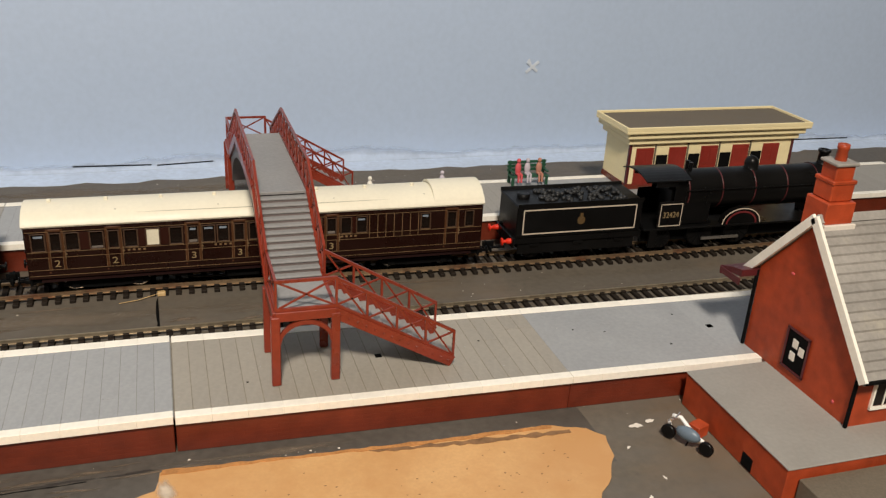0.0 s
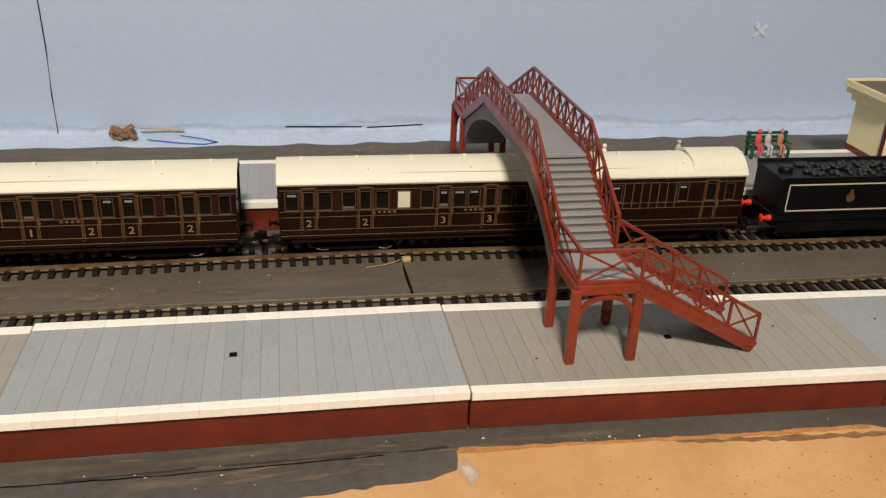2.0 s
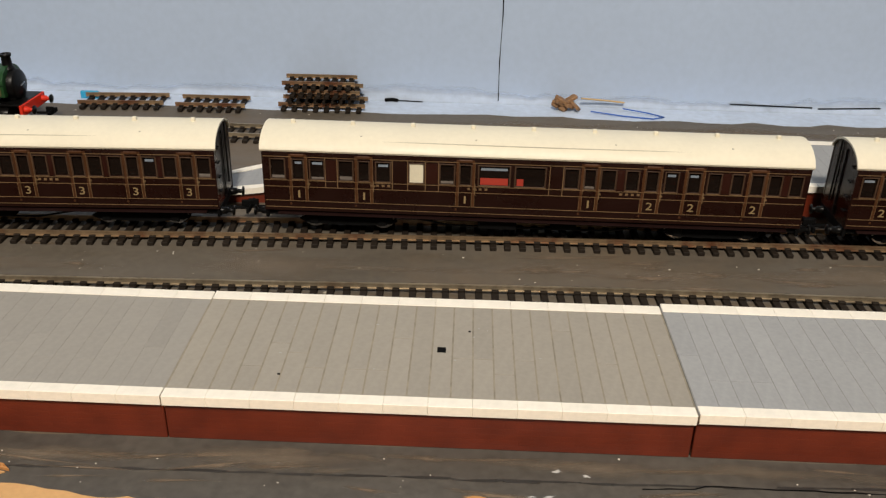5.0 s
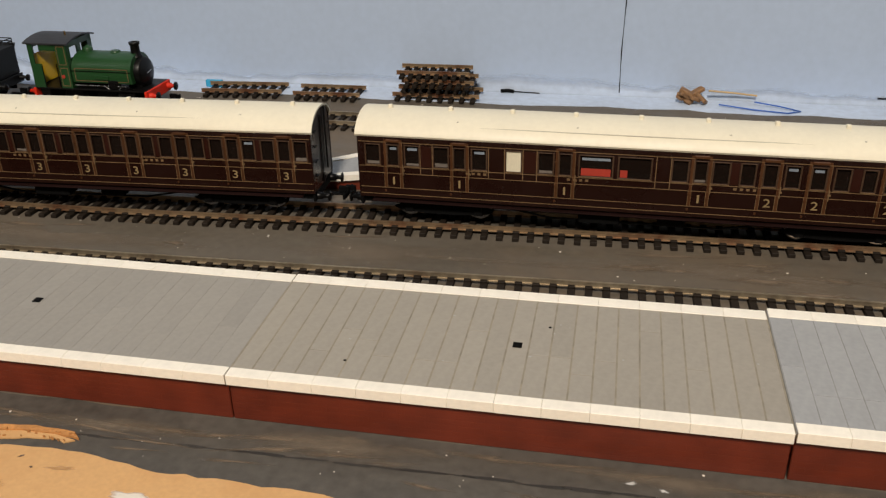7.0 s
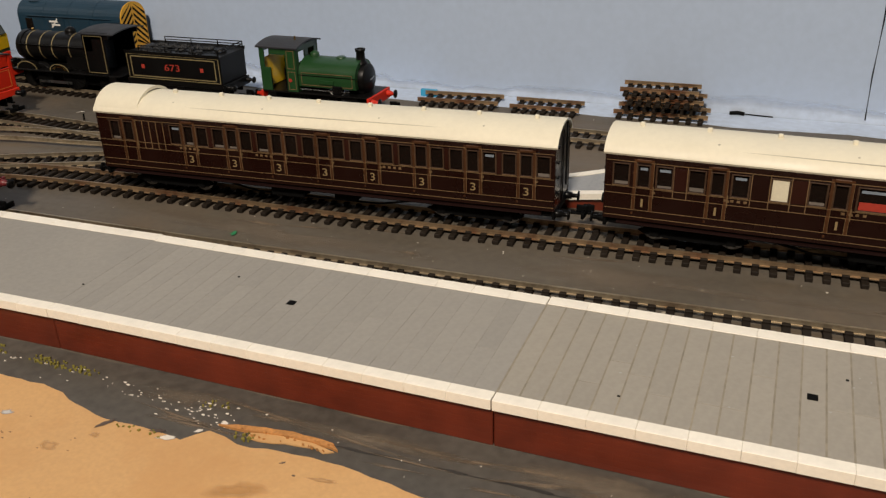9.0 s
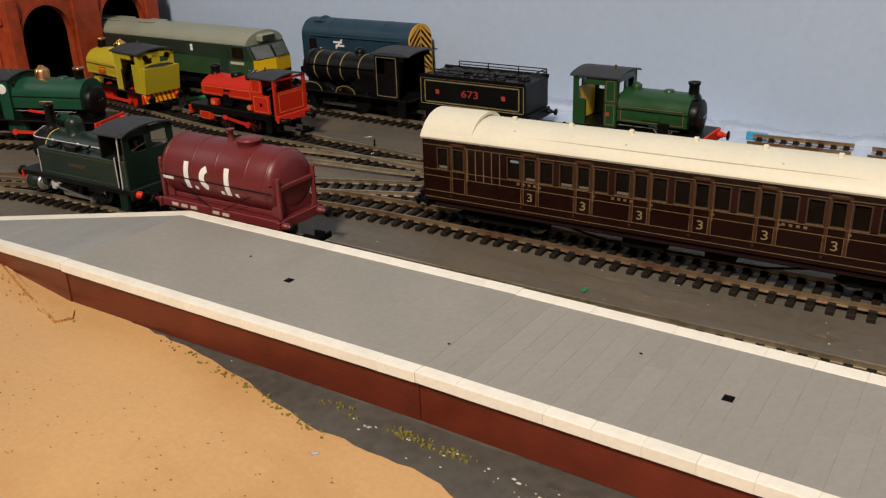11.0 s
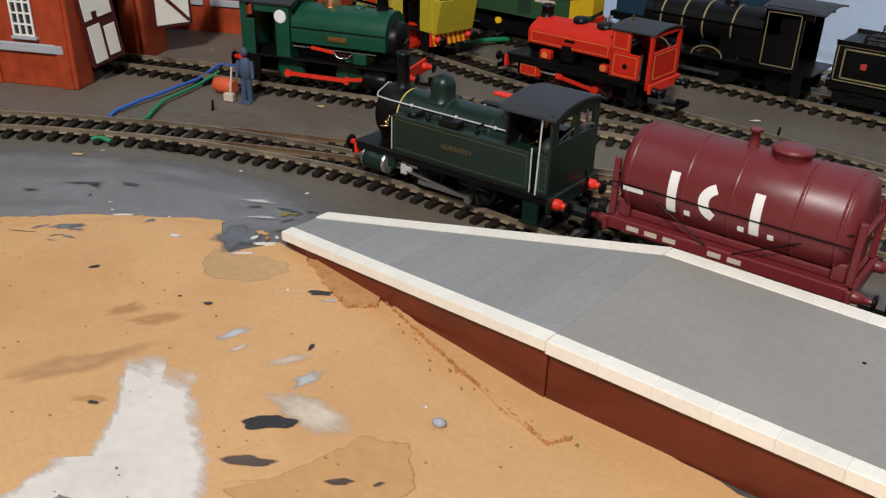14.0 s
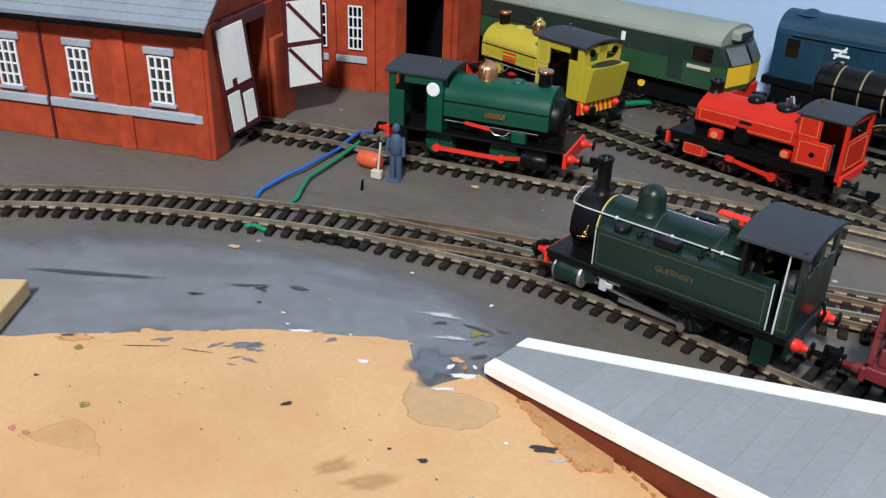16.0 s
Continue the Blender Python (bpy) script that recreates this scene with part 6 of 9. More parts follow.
    bk = part("backhead", Build().box(81.4, 85, -7, 7, fp, fp + 20, 0.8), BLACK, ob)
    part("gauge", Build().lathe([(1.4, 85.2), (1.4, 85.8)], (0, 3, fp + 17), "x", 12).lathe([(1.1, 85.2), (1.1, 86)], (0, -3, fp + 16), "x", 12).cyl((85, -6, fp + 12), (88, -6, fp + 14), 0.5, n=6), BRASS, bk)
    part("coal", Build().ball((97, -9, fp + 14), 4, 5, 4, 8, 6).ball((97, 6, fp + 14), 4, 7, 4, 8, 6), COAL, ob)
    part("lamp_iron", Build().tube([(14.5, -9.6, cz + 1), (14.5, -11, cz - 1), (16, -11.6, cz - 2), (12, -11.6, cz - 3)], 0.4, 6).ball((14.5, -11.4, cz - 1), 0.8, 0.8, 0.8, 8, 5), BRASS, ob)
    for x in (34, 62):
        wheel_set(ob, x, 7.4, BLACK, PANEL_EDGE, spokes=10)
    for x, o in ((-0.8, -1), (L + 0.8, 1)):
        buffers(ob, x, o, fp - 3.2, BUFFER_RED, BLACK)
        coupling(ob, x, o)
        part("brake_pipe", Build().tube([(x + o * 1.5, 5, fp - 4), (x + o * 3, 5, fp + 1), (x + o * 1.5, 5, fp + 4)], 0.7, 6), BLACK, ob)
    return ob



def shorten(ob, k, rigid):
    """Scales a built thing along its length; round parts keep their shape and only move."""
    for o in ob.children_recursive:
        xs = [v.co.x for v in o.data.vertices]
        base = o.name.split(".")[0]
        if base in rigid:
            host = o.parent if base in ("tyre", "spoke", "buffer_head", "valve_lever") else o
            hx = [v.co.x for v in host.data.vertices]
            mid = host.get("mid", (min(hx) + max(hx)) / 2)
            host["mid"] = mid
            for v in o.data.vertices:
                v.co.x += (k - 1) * mid
        elif base == "name_lettering":
            o.matrix_basis = Matrix.Translation((-(1 - k) * o.matrix_basis.translation.x, 0, 0)) @ o.matrix_basis @ Matrix.Diagonal((0.92, 0.92, 1, 1))
        else:
            for v in o.data.vertices:
                v.co.x *= k
    for o in ob.children_recursive:
        if "mid" in o:
            del o["mid"]


engine = side_tank_engine(at_mm(-800, 80.3, 0, 2.0))
shorten(engine, 0.82, ("chimney", "dome", "safety_valve", "valve_lever", "wheel", "tyre", "spoke", "axle", "buffer", "buffer_head", "coupling", "gauge", "lamp_iron", "smokebox_door", "door_handle"))


def tank_wagon(m):
    ob = thing("tank_wagon", "maroon cylindrical tank wagon with white letter shapes", "tank wagon", at=m)
    R, L = RAIL_TOP, 74.0
    cz, r = R + 28.5, 14.2
    tk = part("tank", Build().lathe([(1, 2.0), (9, 2.4), (12.8, 3.6), (r, 6), (r, L - 6), (12.8, L - 3.6), (9, L - 2.4), (1, L - 2.0)], (0, 0, cz), "x", 36), MAROON, ob, "maroon barrel")
    for x in (6.5, 24, 38, 56, L - 6.5):
        part("seam", Build().lathe([(r, x - 0.7), (r + 0.18, x - 0.6), (r + 0.18, x + 0.6), (r, x + 0.7)], (0, 0, cz), "x", 36), MAROON, tk)
    b = Build()
    for x in (6.5, 24, 38, 56, L - 6.5):
        for k in range(30):
            a = 2 * math.pi * k / 30
            b.ball((x, (r + 0.15) * math.cos(a), cz + (r + 0.15) * math.sin(a)), 0.3, 0.3, 0.3, 5, 3)
    part("rivet", b, MAROON, tk)
    part("manhole", Build().lathe([(5.4, 12.5), (5.4, 15.6), (5.9, 15.8), (5.9, 16.6), (3, 17.2)], (48, 0, cz), "z", 18), MAROON, tk)
    part("valve", Build().lathe([(2, 13.5), (1.5, 15), (1.2, 18.5), (2.0, 18.8), (2.0, 19.6)], (37, 0, cz), "z", 12), MAROON, tk)
    for s in (-1, 1):
        y = s * (r + 0.15)

        def wrap(name, x0, x1, a0, a1):
            n = 8
            vs = []
            for k in range(n + 1):
                a = radians(a0 + (a1 - a0) * k / n)
                for rr in (r + 0.05, r + 0.2):
                    vs += [(x0, s * rr * math.cos(a), cz + rr * math.sin(a)), (x1, s * rr * math.cos(a), cz + rr * math.sin(a))]
            fs = []
            for k in range(n):
                o = 4 * k
                fs += [(o + 2, o + 3, o + 7, o + 6), (o, o + 4, o + 5, o + 1), (o, o + 2, o + 6, o + 4), (o + 1, o + 5, o + 7, o + 3)]
            fs += [(0, 1, 3, 2), (4 * n, 4 * n + 2, 4 * n + 3, 4 * n + 1)]
            part(name, Build().add(vs, fs), WHITE, tk, "white painted bar")

        wrap("white_bar", 19.5, 22.3, -26, 25)
        wrap("white_bar", 25.0, 26.8, -26, -19)
        wrap("white_bar", 44.2, 47.0, -26, 25)
        wrap("white_bar", 49.5, 51.2, -26, -19)
        wrap("white_bar", 41.0, 42.8, -26, -19)
        n, vs, fs = 20, [], []
        for k in range(n + 1):
            q = radians(116 + 128 * k / n)
            for f, rr in ((1.0, r + 0.05), (1.0, r + 0.2), (0.56, r + 0.2), (0.56, r + 0.05)):
                a = radians(-0.5 + 25.5 * f * math.sin(q))
                vs.append((36 + 7.0 * f * (1 if s < 0 else -1) * math.cos(q), s * rr * math.cos(a), cz + rr * math.sin(a)))
        for k in range(n):
            o, p = 4 * k, 4 * k + 4
            fs += [(o + j, o + (j + 1) % 4, p + (j + 1) % 4, p + j) for j in range(4)]
        fs += [(0, 1, 2, 3), (4 * n, 4 * n + 1, 4 * n + 2, 4 * n + 3)]
        part("white_arc", Build().add(vs, fs), WHITE, tk, "white painted curved bar")
        wrap("white_patch", 5.5, 12.0, -14, -8)
    part("cradle", Build().box(3, 7, -11, 11, R + 15, cz - 8, 0.4).box(L - 7, L - 3, -11, 11, R + 15, cz - 8, 0.4).box(7, L - 7, -10, -6, R + 15, cz - 11, 0.4).box(7, L - 7, 6, 10, R + 15, cz - 11, 0.4), MAROON, ob)
    for xe in (0.6, L - 2.6):
        for yy in (-12, 10.4):
            part("end_stanchion", Build().box(xe, xe + 2, yy, yy + 1.6, R + 15, cz + 5, 0.3), MAROON, ob)
        part("end_bar", Build().box(xe + 0.2, xe + 1.8, -10.4, 10.4, cz - 1, cz + 1, 0.3), MAROON, ob)
    part("frame", Build().box(0, L, -13.4, -11.6, R + 11, R + 15, 0.3).box(0, L, 11.6, 13.4, R + 11, R + 15, 0.3).box(0, 1.6, -14.5, 14.5, R + 10.5, R + 15, 0.3).box(L - 1.6, L, -14.5, 14.5, R + 10.5, R + 15, 0.3).box(2, L - 2, -11.6, 11.6, R + 13.5, R + 15), MAROON, ob, "maroon underframe")
    b = Build()
    for x in (8, 14, 20, 34, 40):
        b.box(x, x + 4, -13.7, -13.3, R + 12.2, R + 13.6)
    part("lettering", b, LINE_GREY, ob)
    for s in (-1, 1):
        part("stay_wire", Build().tube([(3, s * 13.2, cz + 2), (33, s * 13.6, R + 15)], 0.25, 5).tube([(L - 3, s * 13.2, cz + 2), (L - 33, s * 13.6, R + 15)], 0.22, 5), BLACK, ob)
        part("strap", Build().tube([(2, s * (r + 0.1), cz - 1.6), (L - 2, s * (r + 0.1), cz - 1.6)], 0.25, 5), BLACK, ob)
        for x in (17, L - 17):
            part("axlebox", Build().box(x - 2.4, x + 2.4, s * 12 - 1.4, s * 12 + 1.4, R + 3.5, R + 11, 0.4).bar((x - 8, s * 12.3, R + 10.4), (x + 8, s * 12.3, R + 10.4), 1.4, 1), BLACK_FLAT, ob)
        part("brake_lever", Build().bar((22, s * 13, R + 8), (62, s * 13.6, R + 5.5), 0.8, 0.7).box(30, 36, s * 12 - 1, s * 12 + 1, R + 4, R + 10, 0.3), BLACK_FLAT, ob)
    for x in (17, L - 17):
        wheel_set(ob, x, 6.2, WHITE, BLACK_FLAT, rim=WHITE)
    for x, o in ((0, -1), (L, 1)):
        buffers(ob, x, o, R + 12.6, MAROON, BLACK, 11.5, 0.9)
        coupling(ob, x, o)
    return ob


tank_wagon(at_mm(-696, 82.0, 0, 1.3))

# ---- saddle-tank engines ----
def saddle_engine(m, label, L, body, tank_shape, chimney, dome, rods, frame_col, cab, wheels, extras=None, beam=BUFFER_RED, lining=None, sink=0.0):
    """An industrial four-wheeled engine; its front is at x = L and it faces +x, the cab at its back.
    tank_shape: 'saddle' or 'flat'. cab: dict(x1, h, back, open)."""
    ob = thing("saddle_tank_engine", label, "steam engine", "yard engines", m)
    R = RAIL_TOP
    fp = R + 13.5
    part("footplate", Build().box(0, L, -14.6, 14.6, fp - 1.1, fp, 0.3), frame_col, ob)
    part("chassis", Build().box(3, L - 3, -6.2, -4.8, R + 3.5, fp - 1).box(3, L - 3, 4.8, 6.2, R + 3.5, fp - 1).box(18, L - 12, -4.8, 4.8, R + 6.5, fp - 1), BLACK_FLAT, ob)
    for x in (0, L):
        part("buffer_beam", Build().box(x - 0.9, x + 0.9, -15.4, 15.4, fp - 7.2, fp - 0.2, 0.3), beam, ob, "buffer beam")
    cx = cab["x1"]
    tank0, tank1 = cx, L - 9.5
    cz = R + 26.5 - sink
    part("boiler", Build().lathe([(7.2, tank0), (7.2, tank1 + 3)], (0, 0, R + 22), "x", 20), BLACK, ob)
    part("firebox", Build().box(tank0 - 1, tank0 + 12, -6.5, 6.5, fp, R + 26, 0.6), BLACK, ob)
    if tank_shape == "saddle":
        prof = [(-12.4, cz - 5.5), (-12.6, cz - 1)] + [(12.6 * math.cos(a), cz + 1 + 10.6 * math.sin(a)) for a in np.linspace(math.pi - 0.12, 0.12, 13)] + [(12.6, cz - 1), (12.4, cz - 5.5), (9, cz - 6.2), (7, cz - 3), (-7, cz - 3), (-9, cz - 6.2)]
    else:
        prof = [(-13, cz - 6.5), (-13, cz + 5.5), (-11.5, cz + 8), (-6, cz + 11), (6, cz + 11), (11.5, cz + 8), (13, cz + 5.5), (13, cz - 6.5), (8, cz - 6.5), (7, cz - 3), (-7, cz - 3), (-8, cz - 6.5)]
    tk = part("saddle_tank", Build().prism(prof, tank0, tank1, "x", smooth=False), body, ob, "water tank over the boiler")
    for f in tk.data.polygons:
        f.use_smooth = tank_shape == "saddle" and len(f.vertices) == 4 and f.center.z > (cz - 2) * MM
    part("tank_seam", Build().box(tank0, tank1 + 0.1, -12.95 if tank_shape == "saddle" else -13.15, -12.5, cz + 1.6, cz + 2.0).box(tank0, tank1 + 0.1, 12.5, 12.95, cz + 1.6, cz + 2.0), frame_col, tk)
    part("smokebox", Build().lathe([(9.4, tank1 - 1), (9.4, tank1 + 3.4), (8.8, tank1 + 4), (7.6, tank1 + 4.3), (5, tank1 + 5.2), (1, tank1 + 5.6)], (0, 0, R + 24 - 0.5 * sink), "x", 22).box(tank1 - 6, tank1 + 3.2, -6.5, 6.5, fp, R + 20, 0.4), BLACK, ob, "black smokebox")
    part("door_handle", Build().bar((tank1 + 5.8, -2.5, R + 24 - 0.5 * sink), (tank1 + 5.8, 2.5, R + 25 - 0.5 * sink), 0.5, 0.4), STEEL, ob)
    chx, chtop, chcap = chimney
    top = cz + 10.5 if tank_shape == "saddle" else cz + 10.2
    part("chimney", Build().lathe([(4.2, top - 1.5 - (0 if chx < tank1 else 6)), (3.0, top + 0.6), (2.7, top + chtop * 0.75), (3.3, top + chtop * 0.8), (3.4, top + chtop), (2.2, top + chtop), (2.2, top + chtop - 2)], (chx, 0, 0), "z", 18), BLACK, ob, "short chimney")
    if chcap:
        part("chimney_cap", Build().lathe([(3.35, top + chtop * 0.82), (3.6, top + chtop * 0.9), (3.4, top + chtop + 0.1), (2.4, top + chtop + 0.1)], (chx, 0, 0), "z", 18), chcap, ob, "metal chimney cap")
    if dome:
        dx, dm, dr, dh = dome
        d = part("dome", Build().lathe([(dr * 1.5, top - 1.8), (dr * 1.1, top - 0.4), (dr, top + 1), (dr * 1.02, top + dh * 0.62), (dr * 0.86, top + dh * 0.78), (dr * 0.5, top + dh * 0.86), (dr * 0.36, top + dh), (dr * 0.1, top + dh + 0.2)], (dx, 0, 0), "z", 20), dm, ob, "safety-valve dome")
        if dm in (COPPER, BRASS):
            part("valve_arm", Build().tube([(dx, dr + 0.6, top + 1), (dx, dr + 1.4, top + dh * 0.6), (dx - 1, 0, top + dh)], 0.45, 6).tube([(dx, -dr - 0.6, top + 1), (dx, -dr - 1.4, top + dh * 0.6), (dx - 1, 0, top + dh)], 0.45, 6), BRASS, d)
    part("filler", Build().lathe([(3.2, top - 0.6), (3.2, top + 1.4), (2.4, top + 2)], (tank0 + (tank1 - tank0) * 0.62, 0, 0), "z", 14), extras.get("filler", body) if extras else body, tk)
    # cab
    h = cab["h"]
    cb = body
    for s in (-1, 1):
        ya, yb = sorted((s * 13.6, s * 14.5))
        zt = fp + h
        w0, w1 = cx * 0.30, cx * 0.72       # doorway
        sd = part("cab_side", Build().box(w1, cx, ya, yb, fp, zt, 0.2).box(0.4, w0, ya, yb, fp, fp + cab["back"], 0.2).box(w0 + 0.0, w1, ya, yb, zt - 5, zt, 0.2).box(0.4, w0 * 0.45, ya, yb, fp + cab["back"] - 0.3, zt, 0.2), cb, ob, "cab side with an open doorway")
        if lining:
            b = Build()
            lined_panel(b, w1 + 1.0, cx - 1.0, s * 14.5, fp + 1.4, fp + h * 0.46, 0.4, 0.15)
            lined_panel(b, w1 + 1.0, cx - 1.0, s * 14.5, fp + h * 0.52, zt - 2, 0.4, 0.15)
            part("lining", b, lining, sd)
            b = Build()
            lined_panel(b, tank0 + 2, tank1 - 2, s * (13.0 if tank_shape != "saddle" else 12.6), cz - 4.6, cz + 3.6, 0.4, 0.15)
            part("lining", b, lining, tk)
        part("handrail", Build().cyl((w1 - 0.5, s * 14.9, fp + 1), (w1 - 0.5, s * 14.9, fp + h * 0.55), 0.35, n=6).cyl((w0 + 0.5, s * 14.9, fp + 1), (w0 + 0.5, s * 14.9, fp + h * 0.5), 0.35, n=6), frame_col if frame_col != BLACK else BLACK, ob)
        part("name_plate", Build().box((tank0 + tank1) / 2 - 5, (tank0 + tank1) / 2 + 5, *sorted((s * 12.7, s * 13.3)), cz - 3.2, cz - 0.6, 0.2), extras.get("plate", BRASS) if extras else BRASS, tk, "small name plate")
        part("cylinder", Build().lathe([(3.9, -6), (4.1, -5.8), (4.1, 5.8), (3.9, 6)], (L - 14, s * 12.2, R + 7), "x", 18).box(L - 20, L - 9, *sorted((s * 8, s * 13)), R + 9.5, fp - 0.6, 0.4), extras.get("cylinder", frame_col) if extras else frame_col, ob, "cylinder")
        part("coupling_rod", Build().bar((24, s * 12.2, R + 5.0), (L - 30, s * 12.2, R + 5.0), 1.9, 0.9).lathe([(1.9, -0.7), (1.9, 0.7)], (24, s * 12.2, R + 5.0), "y", 12).lathe([(1.9, -0.7), (1.9, 0.7)], (L - 30, s * 12.2, R + 5.0), "y", 12), rods, ob, "side rod")
        part("connecting_rod", Build().bar((L - 30, s * 13.0, R + 5.6), (L - 20, s * 13.0, R + 7), 1.7, 0.8).bar((L - 21, s * 13.0, R + 7), (L - 15, s * 13, R + 7), 1.2, 1), rods, ob)
        part("sandbox", Build().box(L - 26, L - 19, *sorted((s * 9.5, s * 13.4)), fp, fp + 5.5, 0.6), extras.get("sandbox", body) if extras else body, ob)
        part("step", Build().box(3, 10, *sorted((s * 13, s * 15)), R + 2.8, R + 3.6).box(3.4, 9.6, *sorted((s * 13, s * 13.8)), R + 3, fp - 1), frame_col, ob)
        part("pipework", Build().tube([(tank0 + 1, s * 12.9, cz - 7.2), (tank1 - 4, s * 12.9, cz - 7.2)], 0.4, 6).tube([(tank0 + 22, s * 12.8, cz - 7.4), (tank0 + 25, s * 12.8, cz - 10.5), (tank0 + 30, s * 12.8, cz - 10.5), (tank0 + 33, s * 12.8, cz - 7.6)], 0.4, 6), STEEL if body != RED else BLACK, ob)
    front = Build()
    front.box(cx - 1.2, cx - 0.2, -14, 14, fp, R + 18).box(cx - 1.2, cx - 0.2, -14, -10, R + 18, fp + h).box(cx - 1.2, cx - 0.2, 10, 14, R + 18, fp + h).box(cx - 1.2, cx - 0.2, -14, 14, fp + h - 3.5, fp + h).box(cx - 1.2, cx - 0.2, -2, 2, R + 18, fp + h)
    part("cab_front", front, cb, ob)
    bk = Build().box(0, 1, -14, 14, fp, fp + cab["back"], 0.2)
    if not cab.get("open"):
        bk.box(0, 1, -14, -9.5, fp + cab["back"], fp + h).box(0, 1, 9.5, 14, fp + cab["back"], fp + h).box(0, 1, -14, 14, fp + h - 4, fp + h).box(0, 1, -3, 3, fp + cab["back"], fp + h)
    else:
        bk.box(0, 1, -14, -12.6, fp + cab["back"], fp + h).box(0, 1, 12.6, 14, fp + cab["back"], fp + h)
    part("cab_back", bk, cb, ob, "cab back sheet")
    arc = [(15.6 * u, fp + h + 2.6 * (1 - u * u)) for u in np.linspace(-1, 1, 11)]
    part("cab_roof", Build().prism(arc + [(u, w - 0.9) for u, w in arc[::-1]], -1.5, cx + 2.2, "x"), CAB_ROOF, ob, "arched dark cab roof")
    part("whistle", Build().cyl((cx - 6, -3, fp + h + 2), (cx - 6, -3, fp + h + 5), 0.6, n=8), BRASS, ob)
    part("backhead", Build().box(cx - 5, cx - 1.4, -6, 6, fp, fp + 17, 0.8), BLACK, ob)
    part("regulator", Build().bar((cx - 5.6, -5, fp + 15), (cx - 5.6, 4, fp + 12), 0.9, 0.5), BUFFER_RED, ob)
    for x in (24, L - 30):
        wheel_set(ob, x, 7.0, BLACK, wheels, spokes=9, rim=wheels)
    for x, o in ((-0.9, -1), (L + 0.9, 1)):
        buffers(ob, x, o, fp - 3.5, beam if o > 0 or True else BLACK, BLACK)
        coupling(ob, x, o)
    return ob


# dark green engine on the shed road, facing away from the shed
g = saddle_engine(at_mm(-935.5, 132, 0, 19.5), "dark green saddle-tank engine with a copper dome and red rods", 86, MID_GREEN, "saddle", (70, 8.0, COPPER), (43, COPPER, 4.4, 8.6), BUFFER_RED, BLACK,
                  dict(x1=27, h=26, back=17), MID_GREEN, dict(plate=BRASS, cylinder=BLACK, sandbox=MID_GREEN))
part("reach_rod", Build().bar((38, -13.2, RAIL_TOP + 19.6), (50, -13.2, RAIL_TOP + 18.4), 1.4, 0.8), BUFFER_RED, g, "red reach rod")
part("badge", Build().lathe([(3.2, 0.5), (3.2, -0.3), (2.8, -0.4)], (22.5, -14.6, RAIL_TOP + 33), "y", 18), WHITE, g, "white round badge")
# yellow engine on the far road, facing the shed
y = saddle_engine(at_mm(-887, 229.5, 0, 172), "mustard yellow saddle-tank engine with a tall bunker and striped buffer beam", 88, YELLOW, "saddle", (74, 8, COPPER), (47, BRASS, 3.6, 9), BUFFER_RED, BLACK,
                  dict(x1=33, h=28, back=20), RED, dict(plate=YELLOW, cylinder=RED), lining=LINE_YELLOW)
part("bunker", Build().prism([(0, 18), (0, 36), (-6.5, 36), (-3, 18)], -13.8, 13.8, "y"), YELLOW, y, "sloping yellow bunker")
part("coal", Build().ball((-2.8, 0, 36), 2.8, 12, 2.0, 12, 6), COAL, y)
for s in (-1, 1):
    part("spectacle", Build().lathe([(2.0, -0.6), (2.0, 0.3)], (0, s * 8.5, 42.6), "x", 16), BLACK_FLAT, y, "round cab window")
for k in range(8):
    yy = -14 + 3.6 * k
    part("stripe", Build().add([(-1.05, yy, 11), (-1.05, yy + 1.8, 11), (-1.05, yy + 3.6, 17.6), (-1.05, yy + 1.8, 17.6), (-0.7, yy, 11), (-0.7, yy + 1.8, 11), (-0.7, yy + 3.6, 17.6), (-0.7, yy + 1.8, 17.6)],
                           [(0, 1, 2, 3), (4, 5, 6, 7), (0, 1, 5, 4), (1, 2, 6, 5), (2, 3, 7, 6), (3, 0, 4, 7)]), WARN_YELLOW, y, "yellow warning stripe")
for k in range(3):
    part("stripe", Build().box(50, 60, 13.3, 13.5, 26.5 + 2.2 * k, 27.4 + 2.2 * k), BUFFER_RED, y, "red side stripe")
